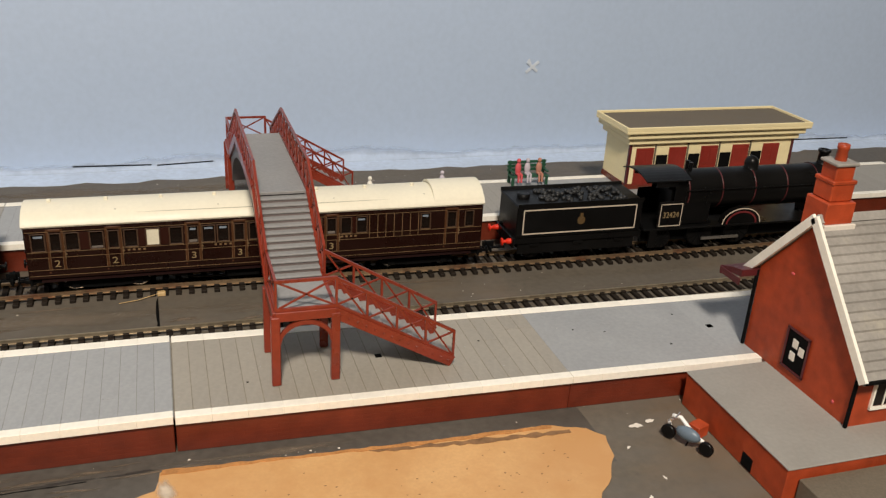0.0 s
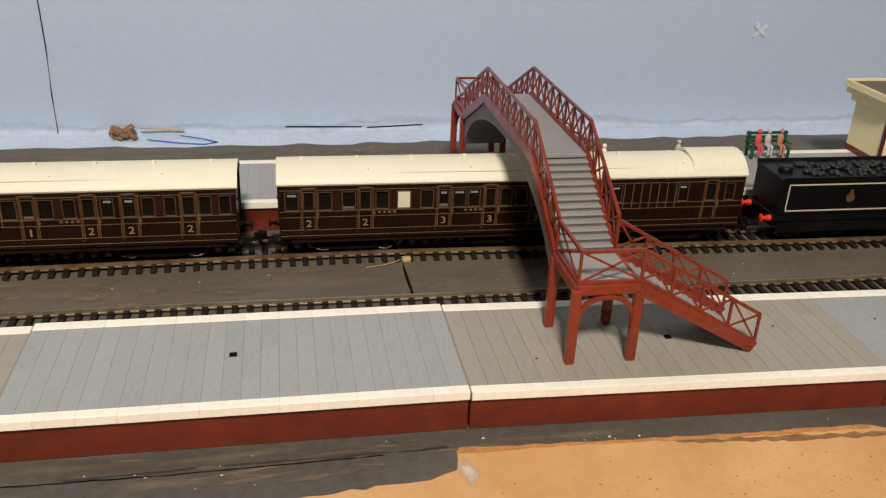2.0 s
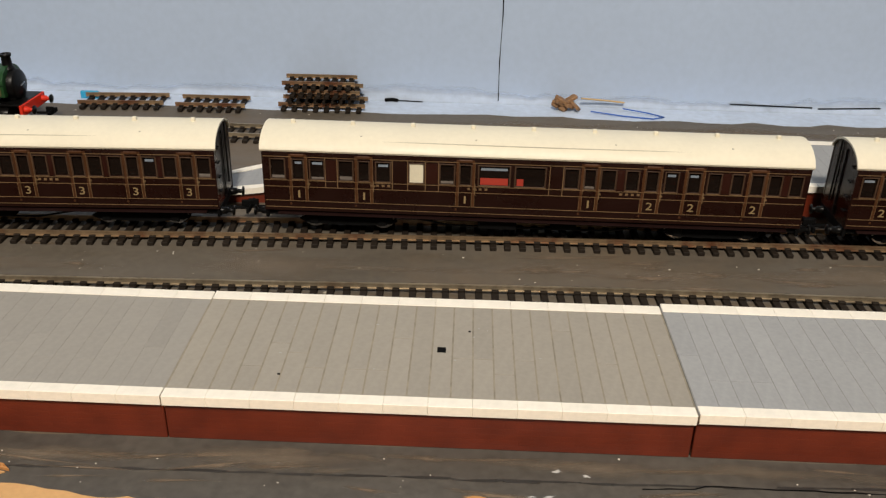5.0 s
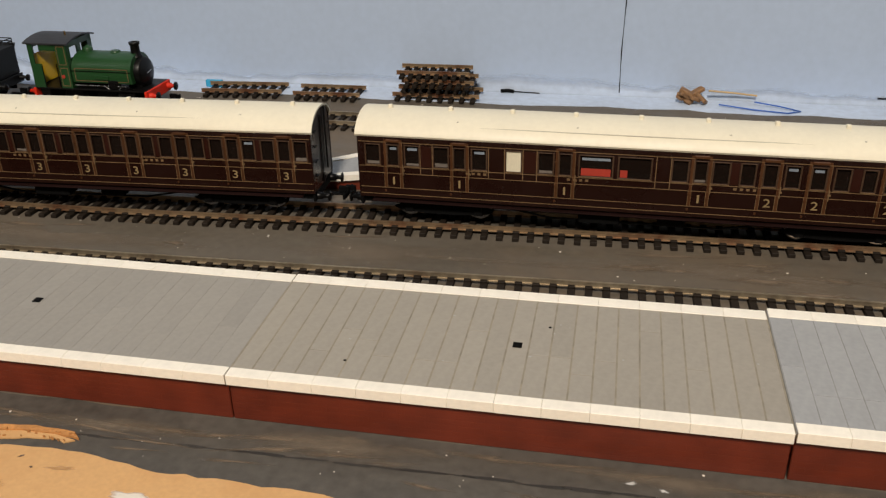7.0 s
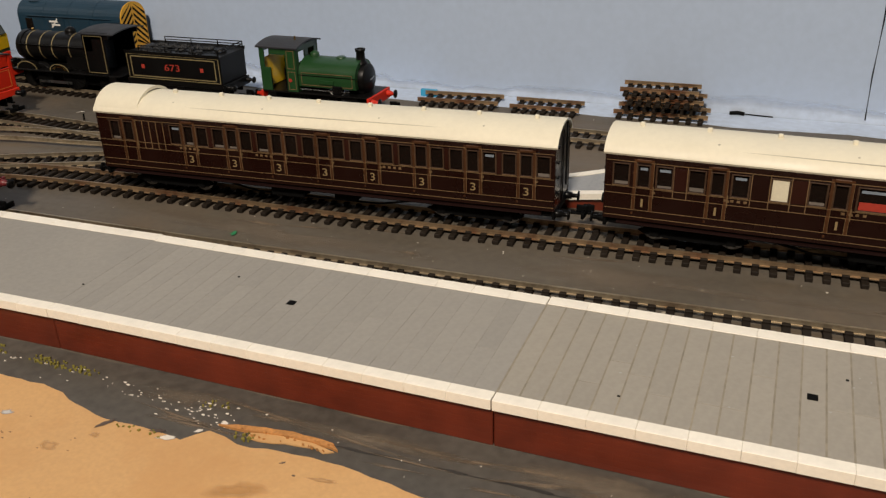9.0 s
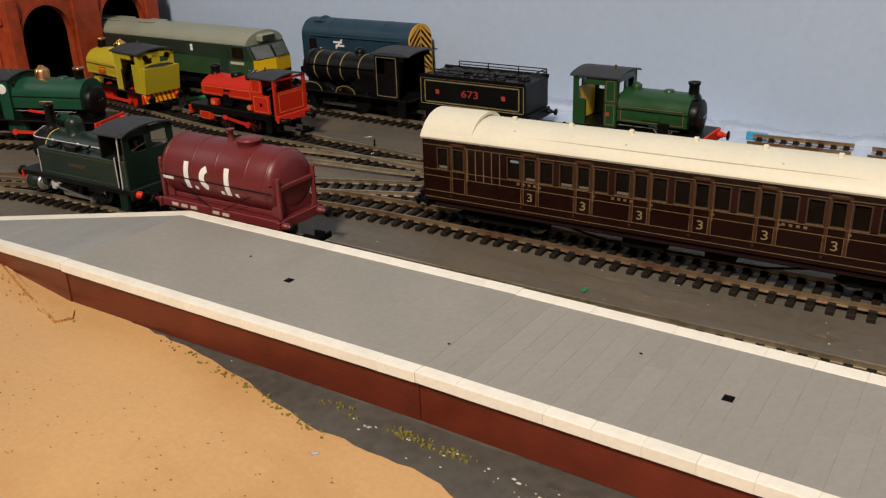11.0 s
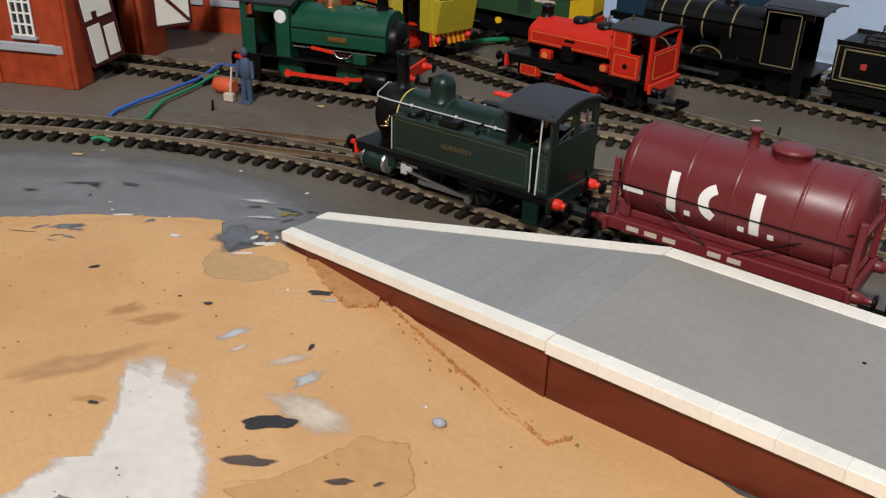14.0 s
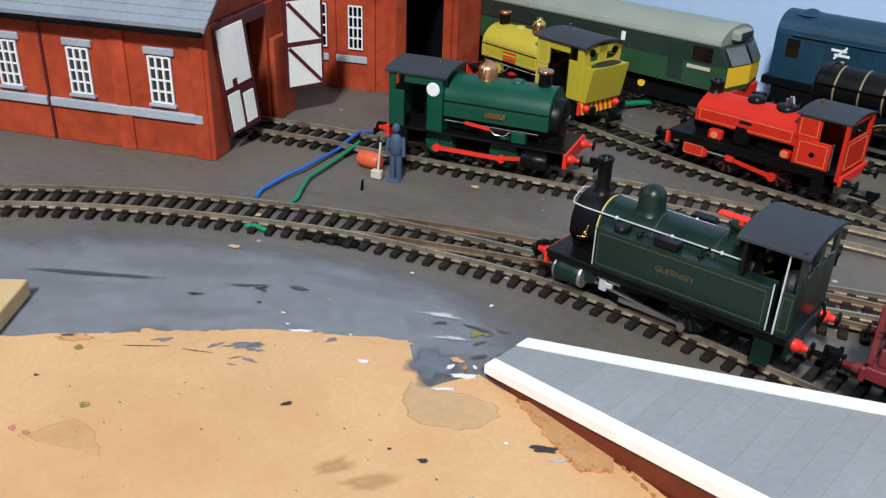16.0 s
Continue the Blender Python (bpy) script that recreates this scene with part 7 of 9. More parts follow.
# red engine on the far road, facing the shed
def flat_tank_engine(m):
    """A squat engine with a flat-sided tank and a cab open at the back; its back is at x = 0, its front faces +x."""
    ob = thing("saddle_tank_engine", "bright red tank engine with gold lining and black cab roof", "steam engine", "yard engines", m)
    R, fp = RAIL_TOP, 21.6
    part("footplate", Build().box(-2, 82.5, -14, 14, fp - 1, fp, 0.3).box(6, 81, -13.8, -12.8, fp - 4.6, fp - 0.9, 0.2).box(6, 81, 12.8, 13.8, fp - 4.6, fp - 0.9, 0.2), BLACK, ob, "black running plate")
    part("chassis", Build().box(2, 80, -6.2, -4.8, R + 4, fp - 1).box(2, 80, 4.8, 6.2, R + 4, fp - 1).box(14, 70, -4.8, 4.8, R + 6.5, fp - 1), BLACK_FLAT, ob)
    part("buffer_beam", Build().box(81.8, 83.4, -14.4, 14.4, fp - 8, fp - 1.4, 0.3), BUFFER_RED, ob, "red buffer beam")
    part("buffer_beam", Build().box(-3.6, -2, -14.4, 14.4, fp - 5, fp, 0.3), BUFFER_RED, ob, "red buffer beam")
    prof = [(-12, 29.6), (-12, 35.6), (-11.2, 37.6), (-9.6, 39), (-4, 42), (0, 42.8), (4, 42), (9.6, 39), (11.2, 37.6), (12, 35.6), (12, 29.6), (8, 28.8), (-8, 28.8)]
    tk = part("saddle_tank", Build().prism(prof, 20.5, 70.5, "x"), RED, ob, "red water tank over the boiler")
    part("boiler", Build().lathe([(8.6, 20), (8.6, 72), (8.0, 73), (6.5, 74), (1, 74.8)], (0, 0, 29), "x", 22).box(60, 72, -7, 7, fp, 28, 0.5).box(18, 40, -8, 8, fp, 30, 0.6), BLACK, ob, "black boiler and smokebox")
    part("door_handle", Build().bar((75, -2.5, 29), (75, 2.5, 30), 0.5, 0.4), STEEL, ob)
    part("chimney", Build().lathe([(4.2, 41.6), (3.2, 43.4), (2.9, 46.4), (3.5, 47), (3.5, 48.6), (2.3, 48.6), (2.3, 46.5)], (68, 0, 0), "z", 18), BLACK, ob, "short black chimney")
    part("filler", Build().lathe([(4.2, 41.8), (4.2, 44.4), (3.2, 45.2), (1, 45.5)], (47, 0, 0), "z", 16), BLACK, tk, "black filler lid")
    part("safety_valve", Build().lathe([(5, 41.6), (5, 44), (3.6, 44.6), (2, 45)], (32, 0, 0), "z", 16), BLACK, ob)
    part("valve_spring", Build().cyl((32, -2, 44), (32, -2, 48), 0.8, n=8).cyl((32, 2, 44), (32, 2, 48), 0.8, n=8).bar((32, -4, 47.4), (28, 4, 46.6), 0.9, 0.9), STEEL, ob, "steel valve springs")
    for s in (-1, 1):
        def sy(a, c):
            return sorted((s * a, s * c))
        b = Build().box(10, 20.5, *sy(12.4, 13.3), 34.6, 46.4, 0.3).box(4, 19.5, *sy(12.6, 13.5), fp, 35, 0.4)
        side = part("cab_side", b, RED, ob, "red cab side with an open doorway")
        b = Build()
        lined_panel(b, 11.2, 19.4, s * 13.3, 36.6, 45.2, 0.35, 0.12)
        lined_panel(b, 5.4, 18.2, s * 13.5, fp + 1.2, 33.6, 0.35, 0.12)
        part("lining", b, LINE_ORANGE, side)
        part("works_plate", Build().lathe([(1.3, 0), (1.3, s * 0.2)], (11.8, s * 13.5, 28), "y", 12), BLACK_FLAT, side, "small oval works plate")
        b = Build()
        lined_panel(b, 22.5, 68.5, s * 12, 30.6, 36, 0.35, 0.12)
        part("lining", b, LINE_ORANGE, tk)
        part("name_plate", Build().box(42, 48, *sy(12, 12.3), 33.6, 35, 0.1), BLACK_FLAT, tk, "small dark name plate")
        part("corner_post", Build().box(-2, -0.2, *sy(11.8, 14), fp - 3.4, 46.6, 0.2), RED, ob, "red cab corner post")
        part("handrail", Build().cyl((3.2, s * 13.4, fp + 1), (3.2, s * 13.4, 36), 0.4, n=6), STEEL, ob)
        cy = part("cylinder", Build().box(61.5, 74.5, *sy(8, 13.6), 10, fp - 3.2, 1.6), RED, ob, "red lined cylinder")
        b = Build()
        lined_panel(b, 63, 73, s * 13.6, 11.4, 16.8, 0.35, 0.12)
        part("lining", b, LINE_ORANGE, cy)
        part("piston_rod", Build().cyl((50, s * 11.5, 14.2), (61.5, s * 11.5, 14.2), 0.7, n=8), STEEL, ob, "steel piston rod")
        part("crosshead", Build().box(47.5, 52, *sy(10.4, 12.8), 12, 16.4, 0.8), BUFFER_RED, ob)
        part("connecting_rod", Build().bar((50, s * 12, 14), (28, s * 12, 11), 1.9, 0.9).lathe([(2.2, -0.7), (2.2, 0.7)], (28, s * 12, 11), "y", 12), RED, ob, "red side rod")
        for x0, x1 in ((55.5, 62.5), (21.8, 26.6)):
            sb = part("sandbox", Build().box(x0, x1, *sy(9, 12.8), fp, fp + (5.4 if x0 > 40 else 4.4), 0.8), RED, ob)
            part("sandbox_ring", Build().lathe([(1.9, 0), (1.9, s * 0.15), (1.5, s * 0.15)], ((x0 + x1) / 2, s * 12.8, fp + 2.6), "y", 14), LINE_ORANGE, sb)
        part("injector", Build().box(42.5, 50.5, *sy(8, 12.4), fp, 32.6, 1.4), BLACK, ob, "black fitting below the tank")
        part("step", Build().box(4, 10, *sy(12.4, 14.2), R + 4, R + 5).box(4.4, 9.6, *sy(12.4, 13.2), R + 4, fp - 1), BLACK, ob)
    part("cab_front", Build().box(19.6, 20.5, -12.6, 12.6, fp, 30).box(19.6, 20.5, -12.6, -9, 30, 46).box(19.6, 20.5, 9, 12.6, 30, 46).box(19.6, 20.5, -12.6, 12.6, 43.4, 46), RED, ob)
    part("cab_back", Build().box(-1.8, -0.6, -11.9, 11.9, fp, 37.4, 0.3).box(-1.8, -0.6, -11.9, 11.9, 44.8, 46.6, 0.2), RED, ob, "low red cab back sheet")
    b = Build()
    lined = Build().box(-2.0, -1.7, -10.6, 10.6, fp + 1.6, fp + 2).box(-2.0, -1.7, -10.6, 10.6, 35.6, 36).box(-2.0, -1.7, -10.6, -10.2, fp + 1.6, 36).box(-2.0, -1.7, 10.2, 10.6, fp + 1.6, 36)
    part("lining", lined, LINE_ORANGE, ob)
    arc = [(14.3 * q, 46.8 + 2.2 * (1 - q * q)) for q in np.linspace(-1, 1, 11)]
    part("cab_roof", Build().prism(arc + [(q, w - 0.8) for q, w in arc[::-1]], -2.6, 21.6, "x"), CAB_ROOF, ob, "dark arched cab roof")
    part("whistle", Build().cyl((16, 3, 48), (16, 3, 52), 0.6, n=8), BRASS, ob)
    part("backhead", Build().box(15, 19.4, -7, 7, fp, 38, 0.8), BLACK, ob)
    part("regulator", Build().bar((14.4, -5, 38), (14.4, 5, 36), 0.9, 0.5), STEEL, ob)
    for x in (28, 52):
        wheel_set(ob, x, 7.2, BLACK, MAROON_DARK, spokes=9, rim=BLACK)
    for x, o in ((-3.6, -1), (83.4, 1)):
        buffers(ob, x, o, fp - 3.6, BLACK, BLACK)
        coupling(ob, x, o)
    return ob


flat_tank_engine(at_mm(-755, 221.5, 0, 178.5) @ Matrix.Diagonal((0.96, 1, 0.89, 1)))
# green engine on the rear siding, facing the track stacks
g2 = saddle_engine(at_mm(-587.5, 294, 0, -0.5), "grass green saddle-tank engine with a yellow cab interior", 77, LEAF_GREEN, "saddle", (66, 7.6, None), (33, LEAF_GREEN, 3.0, 4.5), BLACK, BLACK,
                   dict(x1=27, h=28.5, back=15), BLACK, dict(plate=LEAF_GREEN, cylinder=BLACK, sandbox=BLACK), lining=COACH_LINE, sink=3.8)
part("cab_lining", Build().box(1.2, 1.8, -12.5, 12.5, RAIL_TOP + 14, RAIL_TOP + 34, 0.2), WARN_YELLOW, g2, "yellow cab interior")
part("crest", Build().lathe([(1.2, 0.4), (1.2, -0.2)], (22, -14.6, RAIL_TOP + 21), "y", 14), LETTER_RED, g2)


# ---- tender engines ----
def tender_engine(m, label, cabw, number, num_mat, band, lined, L=112.0, big=False, rev=False):
    """A black tender engine that faces +x, its cab at the back (x = 0)."""
    ob = thing("steam_engine", label, "steam engine", at=m)
    R = RAIL_TOP
    fp = R + 15
    part("footplate", Build().box(0, L, -15, 15, fp - 1.2, fp, 0.3), BLACK, ob)
    part("buffer_beam", Build().box(L - 0.8, L + 0.8, -15, 15, fp - 6, fp - 0.4, 0.3), BUFFER_RED, ob)
    part("chassis", Build().box(2, L - 2, -6.4, -5, R + 4, fp - 1).box(2, L - 2, 5, 6.4, R + 4, fp - 1).box(6, L - 16, -5, 5, R + 7, fp - 1), BLACK_FLAT, ob)
    cz, r = (R + 34.5, 12.4) if big else (R + 30.2, 10.8)
    x0 = 26
    sb = L - (22 if big else 9)           # where the smokebox begins
    part("boiler", Build().lathe([(r, x0), (r, sb)], (0, 0, cz), "x", 28), BLACK, ob, "black boiler with painted bands")
    for x in [x0 + 4 + i * (L - 52) / 4 for i in range(5)] if big else (42.5, 57, 67.6, 79):
        part("boiler_band", Build().lathe([(r + 0.02, x - 0.45), (r + 0.15, x - 0.4), (r + 0.15, x + 0.4), (r + 0.02, x + 0.45)], (0, 0, cz), "x", 28), band, ob)
    part("smokebox", Build().lathe([(r + 0.5, sb), (r + 0.5, L - 5), (r - 0.5, L - 4.4), (r - 2, L - 3.6), (4, L - 2), (1, L - 1.6)], (0, 0, cz), "x", 28).box(sb + 1, L - 6, -8, 8, fp, cz - 6, 0.5), BLACK, ob, "black smokebox")
    if big:
        part("chimney", Build().lathe([(5, r - 1), (3.6, r + 1), (3.3, r + 7), (4.2, r + 7.6), (4.2, r + 9), (2.6, r + 9), (2.6, r + 6)], (L - 13, 0, cz), "z", 18), BLACK, ob)
    part("dome", Build().dome((x0 + (L - 50) * 0.55, 0, cz + r - 1.6) if big else (48, 0, cz + r - 1.4), 4.6 if big else 3.7, 8.6 if big else 6.0, 18, 6), BLACK, ob)
    if not big:
        part("snifting_valve", Build().lathe([(0.9, -0.4), (0.7, 1.0), (1.1, 1.2), (0.9, 1.9), (0.2, 2.0)], (81, 0, cz + r), "z", 10), BRASS, ob, "small brass valve")
    sv, sh = (8, 5) if big else (3.5, 3.6)
    part("safety_valve", Build().cyl((x0 + sv, -2, cz + r - 1), (x0 + sv, -2, cz + r + sh), 1.3, n=10).cyl((x0 + sv, 2, cz + r - 1), (x0 + sv, 2, cz + r + sh), 1.3, n=10), BLACK if big else BRASS, ob)
    part("firebox", Build().box(x0 - 2, x0 + 22, -r + 1, r - 1, fp, cz, 1.0), BLACK, ob)
    for s in (-1, 1):
        ya, yb = sorted((s * 13.8, s * 14.8))
        cs = part("cab_side", Build().box(8, x0, ya, yb, fp, fp + (17 if big else 31), 0.2).box(18, x0, ya, yb, fp + 17, fp + 30, 0.2).box(4, x0, ya, yb, fp + 26, fp + 31, 0.2), BLACK, ob, "black lined cab side")
        b = Build()
        lined_panel(b, 9.2, x0 - 1.2, s * 14.8, fp + 1.4, fp + (15.6 if big else 28.5), 0.5, 0.15)
        part("lining", b, lined, cs)
        if not big:
            part("cab_flare", Build().prism([(x0, fp), (x0 + 4.5, fp), (x0 + 2.2, fp + 1.4), (x0 + 0.8, fp + 4), (x0, fp + 9)], ya, yb, "y"), BLACK, cs)
        if number and s == (1 if rev else -1):
            letters("cab_number", number, 5.2, num_mat, cs, pose(17 * MM, s * 15.0 * MM, (fp + 8.5) * MM, 90, 0, 180 if s > 0 else 0), "painted cab number", 0.9)
        for x, rr in ((71, 11.4),) if big else ((51, 6.2), (79, 6.8)):
            n = 13
            prof = [(x + rr * 1.25 * math.cos(a), fp + rr * 0.85 * math.sin(a)) for a in np.linspace(0, math.pi, n)]
            sp = part("splasher", Build().prism(prof, *sorted((s * 9.5, s * 14.2)), "y"), BLACK, ob, "curved wheel splasher")
            rim = Build()
            for (ua, wa), (ub, wb) in zip(prof, prof[1:]):
                rim.bar((ua, s * 14.35, wa), (ub, s * 14.35, wb), 0.6, 0.3)
            part("splasher_rim", rim, lined, sp)
            if big:
                inner = Build()
                for (ua, wa), (ub, wb) in zip(prof, prof[1:]):
                    inner.bar((x + (ua - x) * 0.78, s * 14.4, fp + (wa - fp) * 0.78), (x + (ub - x) * 0.78, s * 14.4, fp + (wb - fp) * 0.78), 1.1, 0.3)
                part("splasher_rim", inner, MAROON, sp, "dull red inner rim")
            if not big and x == 51:
                part("splasher_plate", Build().prism([(x + rr * q * math.cos(a), fp + 0.6 + rr * q * 0.62 * math.sin(a)) for q, ang in ((0.9, np.linspace(0.25, 2.9, 9)), (0.62, np.linspace(2.9, 0.25, 9))) for a in ang], *sorted((s * 14.2, s * 14.45)), "y"), BRASS, sp, "curved brass name plate")
        part("handrail", Build().tube([(x0, s * (r + 0.8), cz + 3), (L - 6, s * (r + 0.8), cz + 3)], 0.4, 6), BLACK, ob)
        part("coupling_rod", Build().bar((44, s * 12.3, R + 6), (72, s * 12.3, R + 6), 1.9, 0.8), STEEL, ob)
        part("step", Build().box(4, 9, *sorted((s * 13, s * 15)), R + 3, fp - 1, 0.2), BLACK, ob)
    part("cab_front", Build().box(x0 - 1, x0, -14, 14, fp + 16, fp + 31, 0.2), BLACK, ob)
    arc = [(16.0 * u, fp + 30.5 + (3.0 if big else 2.0) * (1 - u * u)) for u in np.linspace(-1, 1, 11)]
    part("cab_roof", Build().prism(arc + [(u, w - 0.9) for u, w in arc[::-1]], -4 if big else -1, x0 + 1.5, "x"), CAB_ROOF if not big else BLACK, ob, "dark cab roof")
    part("backhead", Build().box(x0 - 6, x0 - 1, -8, 8, fp, fp + 22, 0.8), BLACK, ob)
    for x in (16, 44, 72):
        wheel_set(ob, x, 9.4 if x > 20 else 6.5, BLACK, BLACK_FLAT, spokes=12)
    wheel_set(ob, L - 12, 6, BLACK, BLACK_FLAT)
    buffers(ob, L + 0.8, 1, fp - 3.2, BLACK, BLACK)
    coupling(ob, L, 1)
    return ob


def tender(m, label, number, num_mat, lined, L=86.0, crest=False, rails=True, rev=False):
    ob = thing("tender", label, "tender", at=m)
    R = RAIL_TOP
    part("underframe", Build().box(0, L, -14, 14, R + 11, R + 15, 0.3).box(4, L - 4, -12.5, -11.3, R + 4, R + 11, 0.3).box(4, L - 4, 11.3, 12.5, R + 4, R + 11, 0.3), BLACK, ob)
    part("tank", Build().box(2, L - 1, -15, 15, R + 15, R + 34.5, 0.6), BLACK, ob, "black tender tank with lined sides")
    part("flare", Build().prism([(-15, R + 33), (-16.2, R + 36), (-15.6, R + 36), (-14, R + 33.5)], 2, L - 1, "x").prism([(15, R + 33), (16.2, R + 36), (15.6, R + 36), (14, R + 33.5)], 2, L - 1, "x"), BLACK, ob)
    rnd = random.Random(4)
    b = Build()
    for i in range(110):
        x, yy = rnd.uniform(12, L - 20), rnd.uniform(-11, 11)
        b.ball((x, yy, R + 34.6 + 1.2 * (1 - abs(yy) / 12)), rnd.uniform(1.2, 2.4), rnd.uniform(1.2, 2.4), rnd.uniform(0.8, 1.5), 6, 4)
    part("coal", b, COAL, ob, "heap of black coal")["kind"] = "stuff"
    part("filler", Build().lathe([(4, 0), (4, 2.2), (3, 2.6)], (L - 10, 0, R + 34.5), "z", 16), BLACK, ob)
    for s in (-1, 1):
        b = Build()
        lined_panel(b, 6, L - 5, s * 15, R + 17, R + 32, 0.7, 0.15)
        if lined == BAND_DIM:
            lined_panel(b, 3, L - 2, s * 15, R + 15.6, R + 33.6, 0.5, 0.12)
        part("lining", b, lined, ob)
        if s == (1 if rev else -1):
            turn = 180 if s > 0 else 0
            if number:
                letters("number", number, 6.8, num_mat, ob, pose(L / 2 * MM, s * 15.1 * MM, (R + 24.5) * MM, 90, 0, turn), "red tender number", 1.3)
                for k in (-1, 1):
                    part("letter_bar", Build().box(L / 2 + k * 24 - 1.5, L / 2 + k * 24 + 1.2, *sorted((s * 15, s * 15.2)), R + 23, R + 26, 0.3), num_mat, ob)
            if crest:
                part("crest", Build().lathe([(2.6, 0), (2.6, -0.2), (1.2, -0.3)], (L / 2, s * 15.1, R + 24), "y", 12).box(L / 2 - 1, L / 2 + 1, *sorted((s * 15, s * 15.3)), R + 25, R + 28.4, 0.2), LETTER_GOLD, ob, "small gold crest")
        for x in (15, 43, L - 15):
            part("axle_spring", Build().box(x - 3, x + 3, s * 12.6 - 0.8, s * 12.6 + 0.8, R + 8.4, R + 10.6, 0.3), BLACK, ob)
        if rails:
            b = Build()
            for z in (R + 37.5, R + 39.5):
                b.tube([(14, s * 14.5, z), (L - 2, s * 14.5, z)], 0.4, 5)
            for x in (14, 36, 58, L - 2):
                b.cyl((x, s * 14.5, R + 34), (x, s * 14.5, R + 39.6), 0.4, n=6)
            part("coal_rail", b, BLACK, ob)
    if rails:
        part("coal_rail", Build().tube([(L - 2, -14.5, R + 37.5), (L - 2, 14.5, R + 37.5)], 0.4, 5).tube([(L - 2, -14.5, R + 39.5), (L - 2, 14.5, R + 39.5)], 0.4, 5), BLACK, ob)
    for x in (15, 43, L - 15):
        wheel_set(ob, x, 6.8, BLACK, BLACK_FLAT, spokes=10)
    part("buffer_beam", Build().box(L - 0.8, L + 0.6, -15, 15, R + 9, R + 15, 0.3), BLACK, ob)
    buffers(ob, L + 0.6, 1, R + 12.4, BLACK if not crest else BUFFER_RED, BLACK if not crest else BUFFER_RED, size=0.85)
    coupling(ob, L, 1)
    return ob


# 673 faces the shed, its tender towards the green engine
tender_engine(at_mm(-703.5, 295, -0.3, 180) @ Matrix.Diagonal((1.07, 1.05, 0.96, 1)), "black tender engine with yellow boiler bands and lined cab", 28, "", LETTER_RED, BAND_DIM, BAND_DIM, 93, rev=True)
tender(at_mm(-697.5, 294.5, 0, 0) @ Matrix.Diagonal((1, 1, 0.94, 1)), "black lined tender full of coal behind its engine", "673", LETTER_RED, BAND_DIM, 80)
TALL = Matrix.Diagonal((1, 1, 1.07, 1))
# the other black engine, coupled ahead of the coaches
tender(at_mm(288, 157.5, 0, 179.5) @ TALL, "black lined tender with a small crest, coupled to the coaches", "", LETTER_GOLD, LINE_GREY, 87, crest=True, rails=False, rev=True)
tender_engine(at_mm(290, 157.5, 0, -0.5) @ TALL, "black tender engine with dull red boiler bands", 28, "32424", CLASS_GOLD, MAROON_DARK, LINE_GREY, 150, big=True)


